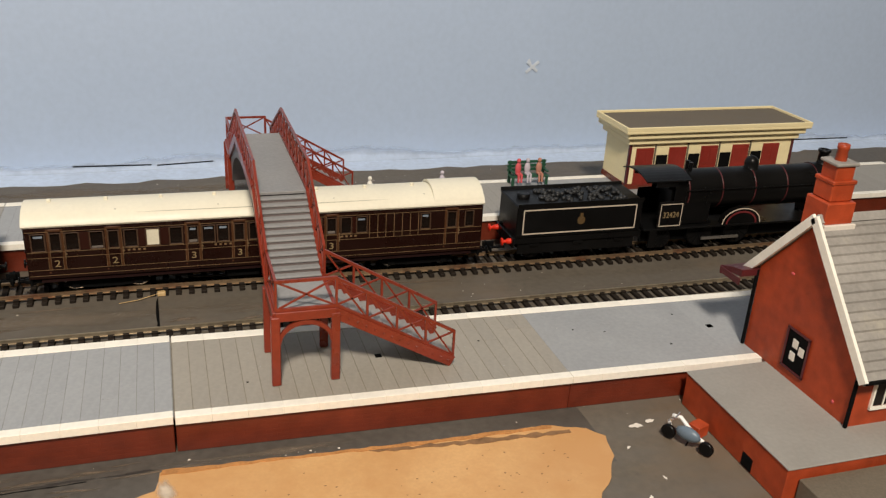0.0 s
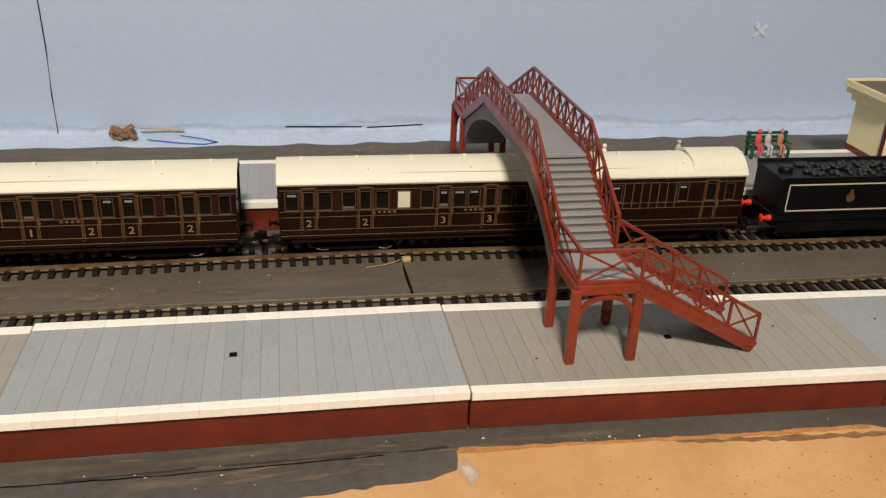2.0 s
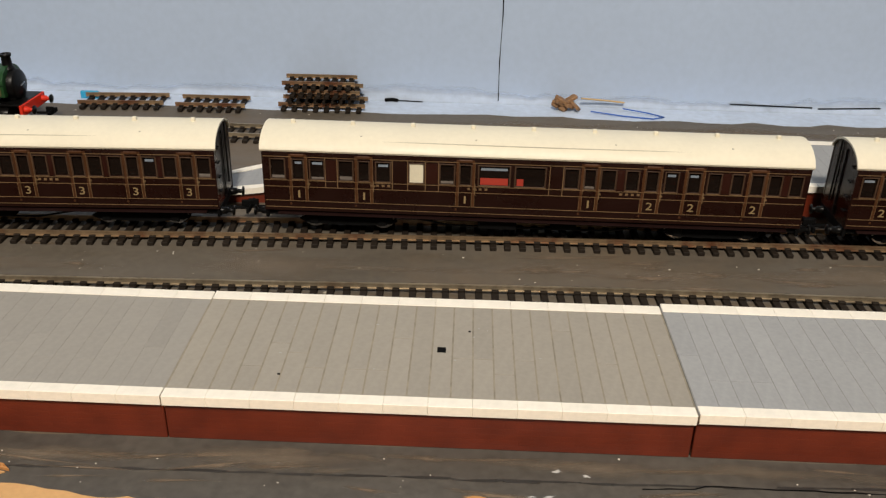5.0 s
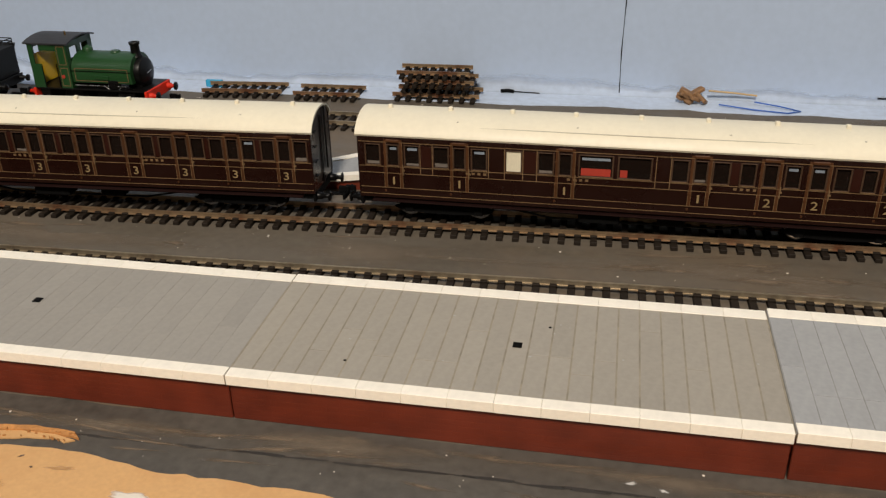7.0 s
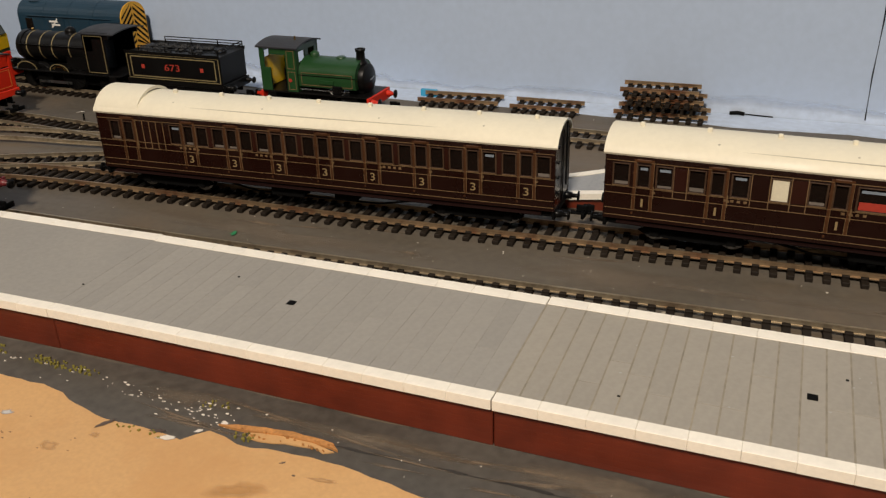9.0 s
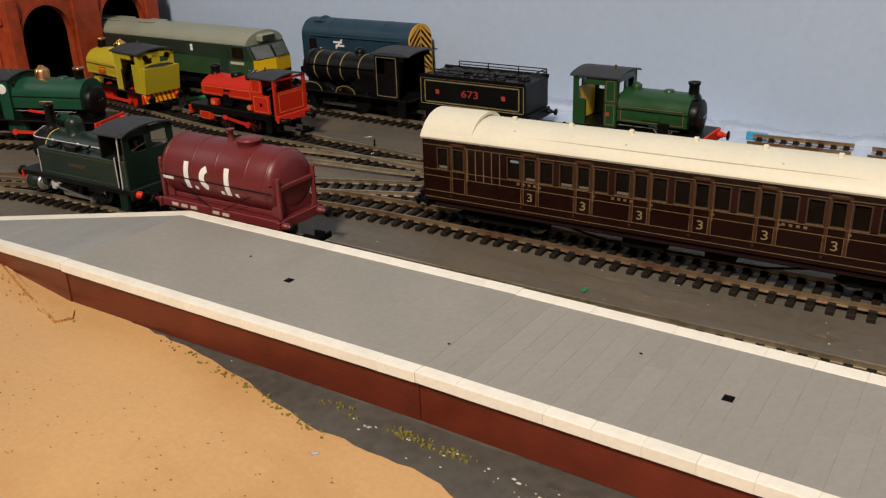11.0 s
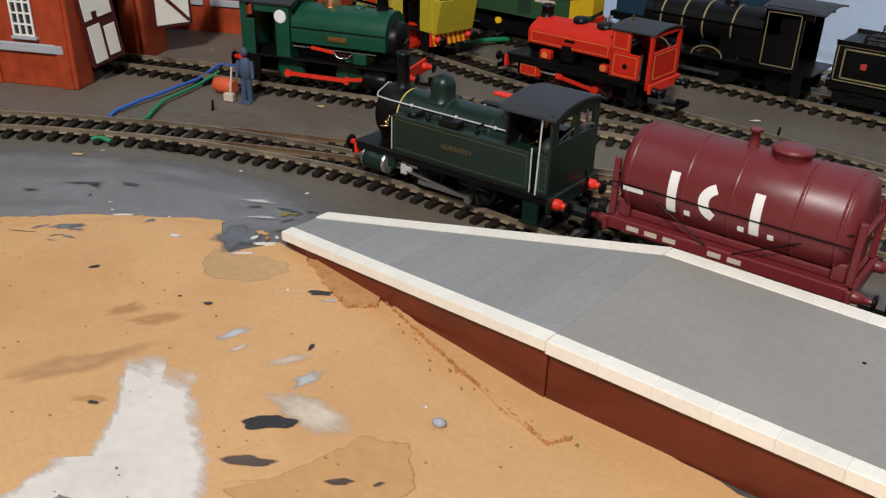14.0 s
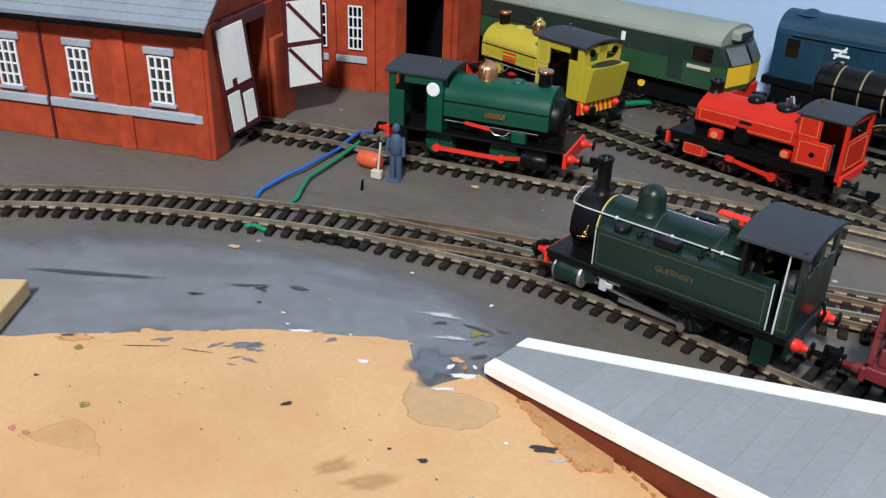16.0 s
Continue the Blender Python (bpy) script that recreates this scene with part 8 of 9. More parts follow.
# ---- diesels ----
def main_line_diesel(m):
    ob = thing("diesel_locomotive", "two-tone green diesel with a pale grey roof and yellow nose panel", "diesel locomotive", at=m)
    R, L, hw = RAIL_TOP, 205.0, 17.0
    z0, z1, z2 = R + 17, R + 30, R + 41

    def slab(name, za, zb, mtl, la, lb, inset=0.0):
        vs = [(0, -hw + inset, za), (L - la, -hw + inset, za), (L - la + 3.4, 0, za), (L - la, hw - inset, za), (0, hw - inset, za),
              (0, -hw + inset, zb), (L - lb, -hw + inset, zb), (L - lb + 3.4, 0, zb), (L - lb, hw - inset, zb), (0, hw - inset, zb)]
        part(name, Build().add(vs, [(0, 1, 2, 3, 4), (5, 6, 7, 8, 9), (0, 1, 6, 5), (1, 2, 7, 6), (2, 3, 8, 7), (3, 4, 9, 8), (4, 0, 5, 9)]), mtl, ob)

    slab("body_side", z0, z1, DIESEL_GREEN, 4, 4)
    slab("upper_side", z1, z2, DIESEL_DARK, 4, 9, 0.3)
    arc = [(-hw + 0.4, z2 - 0.2)] + [((hw - 0.2) * math.cos(a), z2 + 9.5 * math.sin(a)) for a in np.linspace(math.pi - 0.1, 0.1, 15)] + [(hw - 0.4, z2 - 0.2)]
    part("roof", Build().prism(arc, 0, L - 9, "x"), DIESEL_ROOF, ob, "pale grey-green roof")
    part("roof_panel", Build().box(20, 60, -8, 8, z2 + 8.6, z2 + 9.6, 0.4), DIESEL_ROOF, ob)
    part("roof_panel", Build().box(80, 96, -7, 7, z2 + 8.8, z2 + 9.8, 0.4), DIESEL_ROOF, ob)
    part("headcode_box", Build().box(L - 13, L - 5.0, -7, 7, z2 + 1, z2 + 7.2, 1.4), DIESEL_ROOF, ob, "headcode box")
    part("headcode_panel", Build().box(L - 5.1, L - 4.7, -5.4, 5.4, z2 + 2.6, z2 + 6.2, 0.2), GRILLE_GREY, ob)
    for s in (-1, 1):
        ya, yb = sorted((s * 1.2, s * 14.5))
        vs = [(L - 0.6 - abs(yy) * 0.2 + 0.4, yy, z1 + 1.5) for yy in (ya, yb)] + [(L - 5.0 - abs(yy) * 0.2 + 0.4, yy, z2 - 1.0) for yy in (yb, ya)]
        b = Build().add(vs, [(0, 1, 2, 3)]).add([(x + 0.4, yy, z) for x, yy, z in vs], [(0, 1, 2, 3)])
        # grey base colour paints the pale reflection on the glass
        part("windscreen", b, mat("painted_reflection_windscreen", (0.1, 0.11, 0.105), 0.2, var=0.4), ob, "cab windscreen")
        part("side_window", Build().box(L - 22, L - 12, *sorted((s * (hw - 0.2), s * (hw + 0.1))), z1 + 1.5, z2 - 1.5, 0.2), GLASS_DARK, ob)
        part("cab_door", Build().box(L - 34, L - 26, *sorted((s * (hw - 0.2), s * (hw + 0.15))), z0 + 2, z2 - 1, 0.2), DIESEL_DARK, ob)
        part("grille", Build().box(50, 90, *sorted((s * (hw - 0.3), s * (hw + 0.1))), z1 + 1, z2 - 2, 0.2).box(110, 140, *sorted((s * (hw - 0.3), s * (hw + 0.1))), z1 + 1, z2 - 2, 0.2), GRILLE_GREY, ob)
        part("number_mark", Build().box(L - 24, L - 12, *sorted((s * hw, s * (hw + 0.2))), z1 - 3, z1 - 1), LINE_GREY, ob)
        part("white_panel", Build().box(L - 61, L - 58.6, *sorted((s * hw, s * (hw + 0.3))), z1 + 4, z1 + 9, 0.2), WHITE, ob)
        for xb in (40, L - 36):
            part("bogie_frame", Build().box(xb - 26, xb + 26, s * 12 - 1.2, s * 12 + 1.2, R + 4, R + 10, 0.6), BLACK_FLAT, ob)
    part("nose_panel", Build().add([(L - 4 + 0.3, -hw + 0.3, z0 + 3), (L - 0.3, 0, z0 + 3), (L - 4 + 0.3, hw - 0.3, z0 + 3), (L - 4 + 0.3, -hw + 0.3, z1 + 0.8), (L - 0.3, 0, z1 + 0.8), (L - 4 + 0.3, hw - 0.3, z1 + 0.8)],
                                   [(0, 1, 4, 3), (1, 2, 5, 4)]), WARN_YELLOW, ob, "yellow warning panel")
    part("underframe", Build().box(2, L - 5, -13, 13, R + 8, z0, 0.3).box(L / 2 - 26, L / 2 + 26, -14, 14, R + 3, R + 9, 0.8), BLACK_FLAT, ob)
    part("buffer_beam", Build().box(L - 3.4, L - 1.8, -15, 15, R + 6.5, z0 + 0.5, 0.3), BUFFER_RED, ob)
    buffers(ob, L - 1.8, 1, R + 12.4 - 2, BLACK, BLACK)
    for xb in (40, L - 36):
        for dx in (-17, 17):
            wheel_set(ob, xb + dx, 6.3, STEEL, BLACK_FLAT)
    part("axle_mark", Build().lathe([(2.0, 0.2), (2.0, -0.6)], (L - 48.5, -13.4, R + 11), "y", 14), WARN_YELLOW, ob, "yellow axlebox disc")
    return ob


main_line_diesel(at_mm(-1072, 299.5, -0.3, -0.6) @ Matrix.Diagonal((1.15, 1.15, 0.98, 1)))


def blue_shunter(m):
    ob = thing("diesel_shunter", "blue diesel shunter with black and yellow striped end", "diesel locomotive", at=m)
    R, L = RAIL_TOP, 104.0
    z0, z1 = R + 15, R + 47
    prof = [(-13, z0)] + [(13 * math.cos(a), z1 - 10 + 10 * math.sin(a)) for a in np.linspace(math.pi, 0, 17)] + [(13, z0)]
    part("hood", Build().prism(prof, 3, L - 3, "x"), BLUE, ob, "rounded blue engine hood")
    for x in (28, 52, 76):
        part("hood_seam", Build().prism([(u * 1.01, (w - R - 30) * 1.008 + R + 30) for u, w in prof], x, x + 0.5, "x"), BLUE, ob)
        part("side_door", Build().box(x + 3, x + 20, -13.4, -12.9, z0 + 3, z1 - 11, 0.3), BLUE, ob)
    part("grab_rail", Build().tube([(12, -13.8, z1 - 10), (L - 12, -13.8, z1 - 10)], 0.4, 6), BLUE, ob)
    part("symbol", Build().box(34, 42, -13.8, -13.45, z0 + 18, z0 + 19.2).box(36, 44, -13.8, -13.45, z0 + 15.8, z0 + 17).bar((36, -13.6, z0 + 14.5), (42, -13.6, z0 + 20.5), 1.0, 0.3), WHITE, ob, "small white arrow shape")
    part("cab_window", Build().box(10, 17, -13.3, -12.9, z1 - 21, z1 - 12, 0.2), GLASS_DARK, ob, "dark side window")
    end = part("end_panel", Build().prism([(u * 0.98, w) for u, w in prof], L - 3.2, L - 2.2, "x"), STRIPE_YELLOW, ob, "striped radiator end")
    for s in (-1, 1):
        for k in range(8):
            za, zc = z0 - 5 + 4.4 * k, z0 + 5 + 4.4 * k      # foot of a stripe at the edge, head at the middle
            quad = []
            for u, w in ((0.6, zc), (12.2, za), (12.2, za + 2.0), (0.6, zc + 2.0)):
                roof = z1 - 10.6 + 10 * math.sqrt(max(0.0, 1 - (u / 13) ** 2))
                quad.append((s * u, min(max(w, z0 + 0.4), roof)))
            if quad[2][1] - quad[1][1] + quad[3][1] - quad[0][1] > 0.6:
                part("stripe", Build().prism(quad, L - 2.4, L - 2.1, "x"), BLACK_FLAT, end, "black stripe")
    part("roof_hump", Build().dome((15, 0, z1 - 1.2), 7, 2.6, 16, 5), BLUE, ob, "low rounded roof hump")
    part("frame", Build().box(0, L, -14.5, 14.5, R + 11, z0, 0.3).box(6, L - 6, -13.6, -12, R + 3, R + 11, 0.4).box(6, L - 6, 12, 13.6, R + 3, R + 11, 0.4), BLACK_FLAT, ob)
    part("buffer_beam", Build().box(L - 0.6, L + 0.8, -15, 15, R + 8, z0 - 0.2, 0.3), STRIPE_YELLOW, ob)
    for x in (24, 52, 80):
        wheel_set(ob, x, 8.5, STEEL, BLACK_FLAT)
    buffers(ob, L + 0.8, 1, R + 12, BLACK, BLACK)
    return ob


blue_shunter(at_mm(-843, 345, -0.5, 0) @ Matrix.Diagonal((1.02, 1.1, 1.12, 1)))


# ---- small things ----
def figure_standing(m, label):
    b = Build()
    b.box(-4.5, 4.5, -3, 3, 0, 0.8, 0.3)
    for s in (-1, 1):
        b.cyl((0, s * 1.5, 0.8), (0, s * 1.3, 11.5), 1.35, 1.6, 8)
    b.ball((0, 0, 16), 2.3, 3.4, 6.0, 10, 7)
    for s in (-1, 1):
        b.cyl((0, s * 3.2, 20), (1.5, s * 4.0, 12), 1.1, 0.9, 7)
    b.ball((0, 0, 24), 1.9, 1.9, 2.4, 10, 7)
    return single("figurine", b, DENIM, label, "figurine", "model figurines", at=m)


figure_standing(at_mm(-911, 104, 0, -60), "painted plastic figurine in blue standing by the rails")
single("toy_shovel", Build().cyl((0, 0, 3), (0, 3, 16), 0.6, n=6).box(-2.6, 2.6, -2.5, 0.5, 0.2, 4.2, 0.4), LINE_GREY, "tiny grey shovel leaning by the figurine", "shovel", at=at_mm(-917.5, 99, 0, 20))
single("barrel", Build().lathe([(3.1, -5.6), (3.7, -4), (4.0, 0), (3.7, 4), (3.1, 5.6)], (0, 0, 4.0), "x", 18), ORANGE, "orange plastic barrel lying on its side", "barrel", at=at_mm(-929, 105, 0, 12))
wires = thing("wire_pair", "blue and green insulated wires coming up through the board", "wire")
part("blue_wire", Build().tube([(x, y, z) for x, y, z in ((-936, 45, 0.6), (-939, 50, 1.5), (-943, 66, 2.2), (-945, 80, 2.5), (-949, 93, 2.4), (-953, 106, 2.0), (-958, 124, 5.2), (-960, 138, 1.5))], 0.85, 8), WIRE_BLUE, wires, "bright blue wire")
part("green_wire", Build().tube([(-919, 47, 0.8), (-922, 56, 1.2), (-927, 62, 1.6), (-935, 73, 2), (-940, 88, 2.2), (-945, 101, 2), (-948, 116, 5.0)], 0.85, 8), WIRE_GREEN, wires, "bright green wire")
part("green_wire", Build().tube([(-915, 24, 0.8), (-911, 26, 2), (-905, 27, 1.4)], 1.0, 8), WIRE_GREEN, wires)
single("wire", Build().tube([(-902, 262, 2.2), (-898, 268, 3.4), (-893, 278, 3.6), (-888, 289, 2.8), (-886, 296, 1.8)], 1.5, 8), WIRE_GREEN, "loose green wire between the yard tracks", "wire")


def bench(m):
    ob = thing("platform_bench", "green slatted platform bench with a high back", "bench", at=m)
    for k in range(4):
        part("slat", Build().box(-15, 15, -4 + 2 * k, -2.4 + 2 * k, 6, 6.9, 0.2), BENCH_GREEN, ob)
    for k in range(3):
        part("slat", Build().box(-15, 15, 4.2, 5, 8.5 + 2.8 * k, 10.6 + 2.8 * k, 0.2), BENCH_GREEN, ob)
    for x in (-13, 13):
        part("leg", Build().box(x - 1, x + 1, -4, -2.6, 0, 6, 0.2).box(x - 1, x + 1, 3.8, 5.2, 0, 16.5, 0.2).box(x - 1, x + 1, -4, 5, 9.5, 10.5, 0.2), BENCH_GREEN, ob)


bench(at_mm(252, 246, 18.05))


def figure_seated(m, material, label):
    b = Build().ball((0, 0.5, 6), 3.0, 2.2, 6.0, 10, 7).ball((0, 0, 13.6), 1.9, 1.9, 2.3, 10, 7)
    for s in (-1, 1):
        b.cyl((s * 1.4, 0, 1.5), (s * 1.4, -5.5, 1.5), 1.4, 1.2, 7).cyl((s * 1.4, -5.5, 1.5), (s * 1.4, -6, -5.5), 1.2, 1.0, 7)
    b.v = [(x * 0.8, y * 0.8, z * 0.78) for x, y, z in b.v]
    single("figurine", b, material, label, "figurine", "model figurines", at=m)


figure_seated(at_mm(244, 246.5, 24.9), GARMENT_RED, "pinkish painted figurine seated on the bench")
figure_seated(at_mm(251, 246.5, 24.9), GARMENT_PALE, "pale painted figurine seated on the bench")
figure_seated(at_mm(260, 246.5, 24.9), SKIN, "reddish painted figurine seated on the bench")
for x, y, mt, lab in ((184, 238, GARMENT_PALE, "pale figurine standing on the rear platform"), (132, 233, EDGE_WHITE, "cream figurine standing on the rear platform")):
    b = Build().box(-3, 3, -3, 3, 0, 0.7, 0.2).cyl((0, -1.2, 0.7), (0, -1.2, 9), 1.2, 1.4, 8).cyl((0, 1.2, 0.7), (0, 1.2, 9), 1.2, 1.4, 8).ball((0, 0, 13), 2.3, 2.8, 5, 10, 7).ball((0, 0, 19.8), 1.7, 1.7, 2.1, 10, 7)
    b.v = [(q[0] * 0.85, q[1] * 0.85, q[2] * 0.72) for q in b.v]
    single("figurine", b, mt, lab, "figurine", "model figurines", at=at_mm(x, y, 18.05))


def loose_track(m, n, label, length):
    ob = thing("loose_track_piece", label, "track piece", "loose track pieces", m)
    for s in (-1, 1):
        part("rail", rail_mesh([(0, 0, 0), (length / 2, 0, 0), (length, 0, 0)], 8.6 * s, 0), RAIL_RUSTY, ob)
    for k in range(n):
        s = new("sleeper", SLEEPER_MESH)
        s.parent = ob
        s.matrix_basis = at_mm(4 + k * (length - 8) / (n - 1), 0, 0)
    return ob


loose_track(at_mm(-501, 341, 0.6, 4), 8, "short loose straight track piece lying by the wall", 56)
loose_track(at_mm(-436, 343, 0.6, 1), 7, "short loose track piece lying by the wall", 46)
for k, (dx, dy, a) in enumerate(((0, 0, 0), (4, 2, 2), (7, -1, -1), (3, 1, 1))):
    loose_track(at_mm(-369 + dx, 350 + dy, 0.6 + 4.75 * k, a), 8, "track piece in a stack by the wall", 58 if k == 0 else 48)

lump = thing("scrap_bundle", "brown cardboard scraps with a brush bristle by the wall", "scrap", at=at_mm(-176, 357, 0.5))
rnd = random.Random(8)
for k in range(9):
    q = part("scrap", Build().box(-4 + rnd.uniform(-3, 0), 4 + rnd.uniform(-2, 2), -2.5, 2.5, -1, 1.4, 0.4), BROWN_LUMP, lump)
    q.matrix_basis = pose(rnd.uniform(-6, 6) * MM, rnd.uniform(-2, 2) * MM, rnd.uniform(2.5, 8) * MM, rnd.uniform(-40, 40), rnd.uniform(-40, 40), rnd.uniform(0, 180))
single("brush", Build().tube([(-166, 361, 8), (-150, 363, 6.5), (-136, 364, 5)], 0.6, 6), WOOD, "thin pale orange brush stem against the wall", "brush")
single("wire", Build().tube([(-160, 352, 2), (-140, 346, 1.4), (-120, 342, 1.2), (-112, 346, 1.4), (-122, 352, 2), (-138, 357, 3)], 0.45, 6), WIRE_BLUE, "thin blue wire loop by the wall", "wire")
single("cable_end", Build().tube([(-300, 364.6, 1.6), (-295, 364.4, 2.2), (-291, 364.6, 1.5)], 1.2, 6).tube([(-291, 365, 1.4), (-274, 365.2, 0.8)], 0.4, 6), BLACK_FLAT, "short black cable end on the wall foot", "cable")
b = Build()
for (x0, z0), (x1, z1) in (((294, 72), (305, 81)), ((294.6, 81), (304, 73)), ((295.4, 83), (297, 79))):
    b.bar((x0, 366.4 - 0.3 * (x0 - 294), z0), (x1, 366.4 - 0.3 * (x0 - 294), z1), 2.4, 0.5)
single("tape_scrap", b, TAPE, "pale crossed scrap of tape stuck to the wall", "tape")
single("wall_cable", Build().tube([(-222, 366.6, 3), (-222.4, 366.6, 30), (-221.6, 366.6, 62), (-222.5, 366.6, 110), (-222, 366.6, 260)], 0.4, 6), BLACK_FLAT, "thin dark cable running up the wall", "cable")
single("wall_crack", Build().bar((-64, 366.6, 5.4), (-8, 366.6, 4.6), 0.8, 0.6).bar((440, 366.6, 4.6), (640, 366.6, 4.0), 0.9, 0.6).bar((38, 366.6, 5.6), (-4, 366.6, 4), 0.8, 0.6), BLACK_FLAT, "thin dark gap between wall and board", "crack", kind="structure")
single("plastic_scrap", Build().box(-6, 6, -1.5, 1.5, 0, 5, 0.4), mat("cyan_plastic", (0.03, 0.35, 0.6), 0.3), "small cyan plastic scrap behind the green engine", "scrap", at=at_mm(-500, 352, 0.5))


def toy_scooter(m):
    ob = thing("toy_motorcycle", "tiny grey and silver toy motorcycle lying by the wall", "motorcycle", at=m)
    for x in (-9, 9):
        w = part("wheel", Build().lathe([(2.4, -0.9), (3.3, -0.7), (3.3, 0.7), (2.4, 0.9)], (x, 0, 3.4), "y", 16), BLACK, ob)
        part("rim", Build().lathe([(2.4, -0.5), (2.4, 0.5)], (x, 0, 3.4), "y", 16), STEEL, w)
    part("body", Build().ball((0, 0, 6.5), 6, 2.4, 3.2, 12, 7), mat("slate_blue_paint", (0.12, 0.16, 0.2), 0.4), ob)
    part("fairing", Build().tube([(-9, 2.2, 3.4), (-10.5, 2.4, 7), (-9, 2.4, 10.5), (-5.5, 2.4, 11.2), (-2, 2.4, 8.5), (3, 2.4, 5.2), (9, 2.4, 3.6)], 0.9, 8), WHITE, ob, "white curved tube")
    part("handlebar", Build().tube([(-7, -4, 12), (-7, 0, 11), (-7, 4, 12)], 0.5, 6), STEEL, ob)
    part("stand", Build().bar((0, 0, 0.4), (0, 3, 4), 0.6, 0.6), BLACK, ob)


single("torn_edge", Build().prism(ragged([(76, -15.6), (111, -17.6), (165, -20.5), (165, -22.6), (130, -21.6), (100, -18.6), (80, -17.4)], 3, 0.9, 39), 0.42, 0.75, "z"), BROWN_LUMP, "dark torn fibre along the hardboard edge", "hardboard", kind="structure")
toy_scooter(at_mm(210, -43, 0.3, -60))
single("brick_block", Build().box(-3.5, 3.5, -3, 3, 0, 6, 0.4), BRICK_ORANGE, "small loose orange brick block", "block", at=at_mm(220, -36, 0.1, 20))
for k, (x, y, s) in enumerate(((196, -24, 2.6), (204, -22, 2), (185, -38, 1), (178, -70, 1.2), (196, -88, 5), (190, -60, 1.0))):
    blot("paper_scrap", x, y, s, s * 0.55, 20 * k, GLUE, 80 + k, "small white paper scrap on the dark board", "scrap", 0.3, 0.05)

# paint marks and litter on the hardboard and board
HB = " on the bare hardboard"
for k, (cx, cy, rx, ry, a, mt, lab, cat) in enumerate((
        (-714, -51.6, 7.0, 3.4, 42, BLACK_PAINT, "black paint blot", "paint mark"), (-707, -63.6, 7, 2.2, 33, BROWN_PAINT, "dark brown paint smear", "paint mark"),
        (-750.8, -32.4, 6.4, 2.2, 84, GREY_THIN, "pale grey oval spot", "paint mark"), (-720, -33.8, 6.2, 2.6, 84, GREY_THIN, "pale grey oval spot", "paint mark"),
        (-730, -31, 7, 2.4, 62, PALE_THIN, "faint white paint arc", "paint mark"), (-744, -36, 3.4, 1.5, 80, PALE_THIN, "faint grey paint spot", "paint mark"),
                (-769, -68, 20, 5, 68, STAIN, "faint brown stain", "stain"), (-784, -45, 6, 3.4, 70, ORANGE_STAIN, "orange-brown stain", "stain"),
        (-773, -42, 8, 3.6, 60, ORANGE_STAIN, "orange-brown stain", "stain"), (-753, -74, 5, 2, 40, ORANGE_STAIN, "orange-brown stain", "stain"),
        (-398, -42, 8, 4, 20, ORANGE_STAIN, "faint orange stain", "stain"), (-377, -30, 5, 1.1, 5, STAIN, "narrow brown mark", "stain"),
        (-456, -29, 4, 1.2, 55, BROWN_PAINT, "narrow dark brown mark", "stain"), (-491, -35, 2.6, 1.8, 20, GREY_THIN, "grey paint spot", "paint mark"), (-465, -44, 3.6, 2.4, 10, STAIN, "brown stain", "stain"),
        (-5, -24, 3.5, 10, 8, PALE_THIN, "whitish paint smear", "paint mark"), (-60, -50, 22, 8, 10, ORANGE_STAIN, "faint orange stain", "stain"))):
    blot("stain" if cat == "stain" else "paint_smear", cx, cy, rx, ry, a, mt, 3 + k, lab + HB, cat, 0.05, 0.46, 0.28)
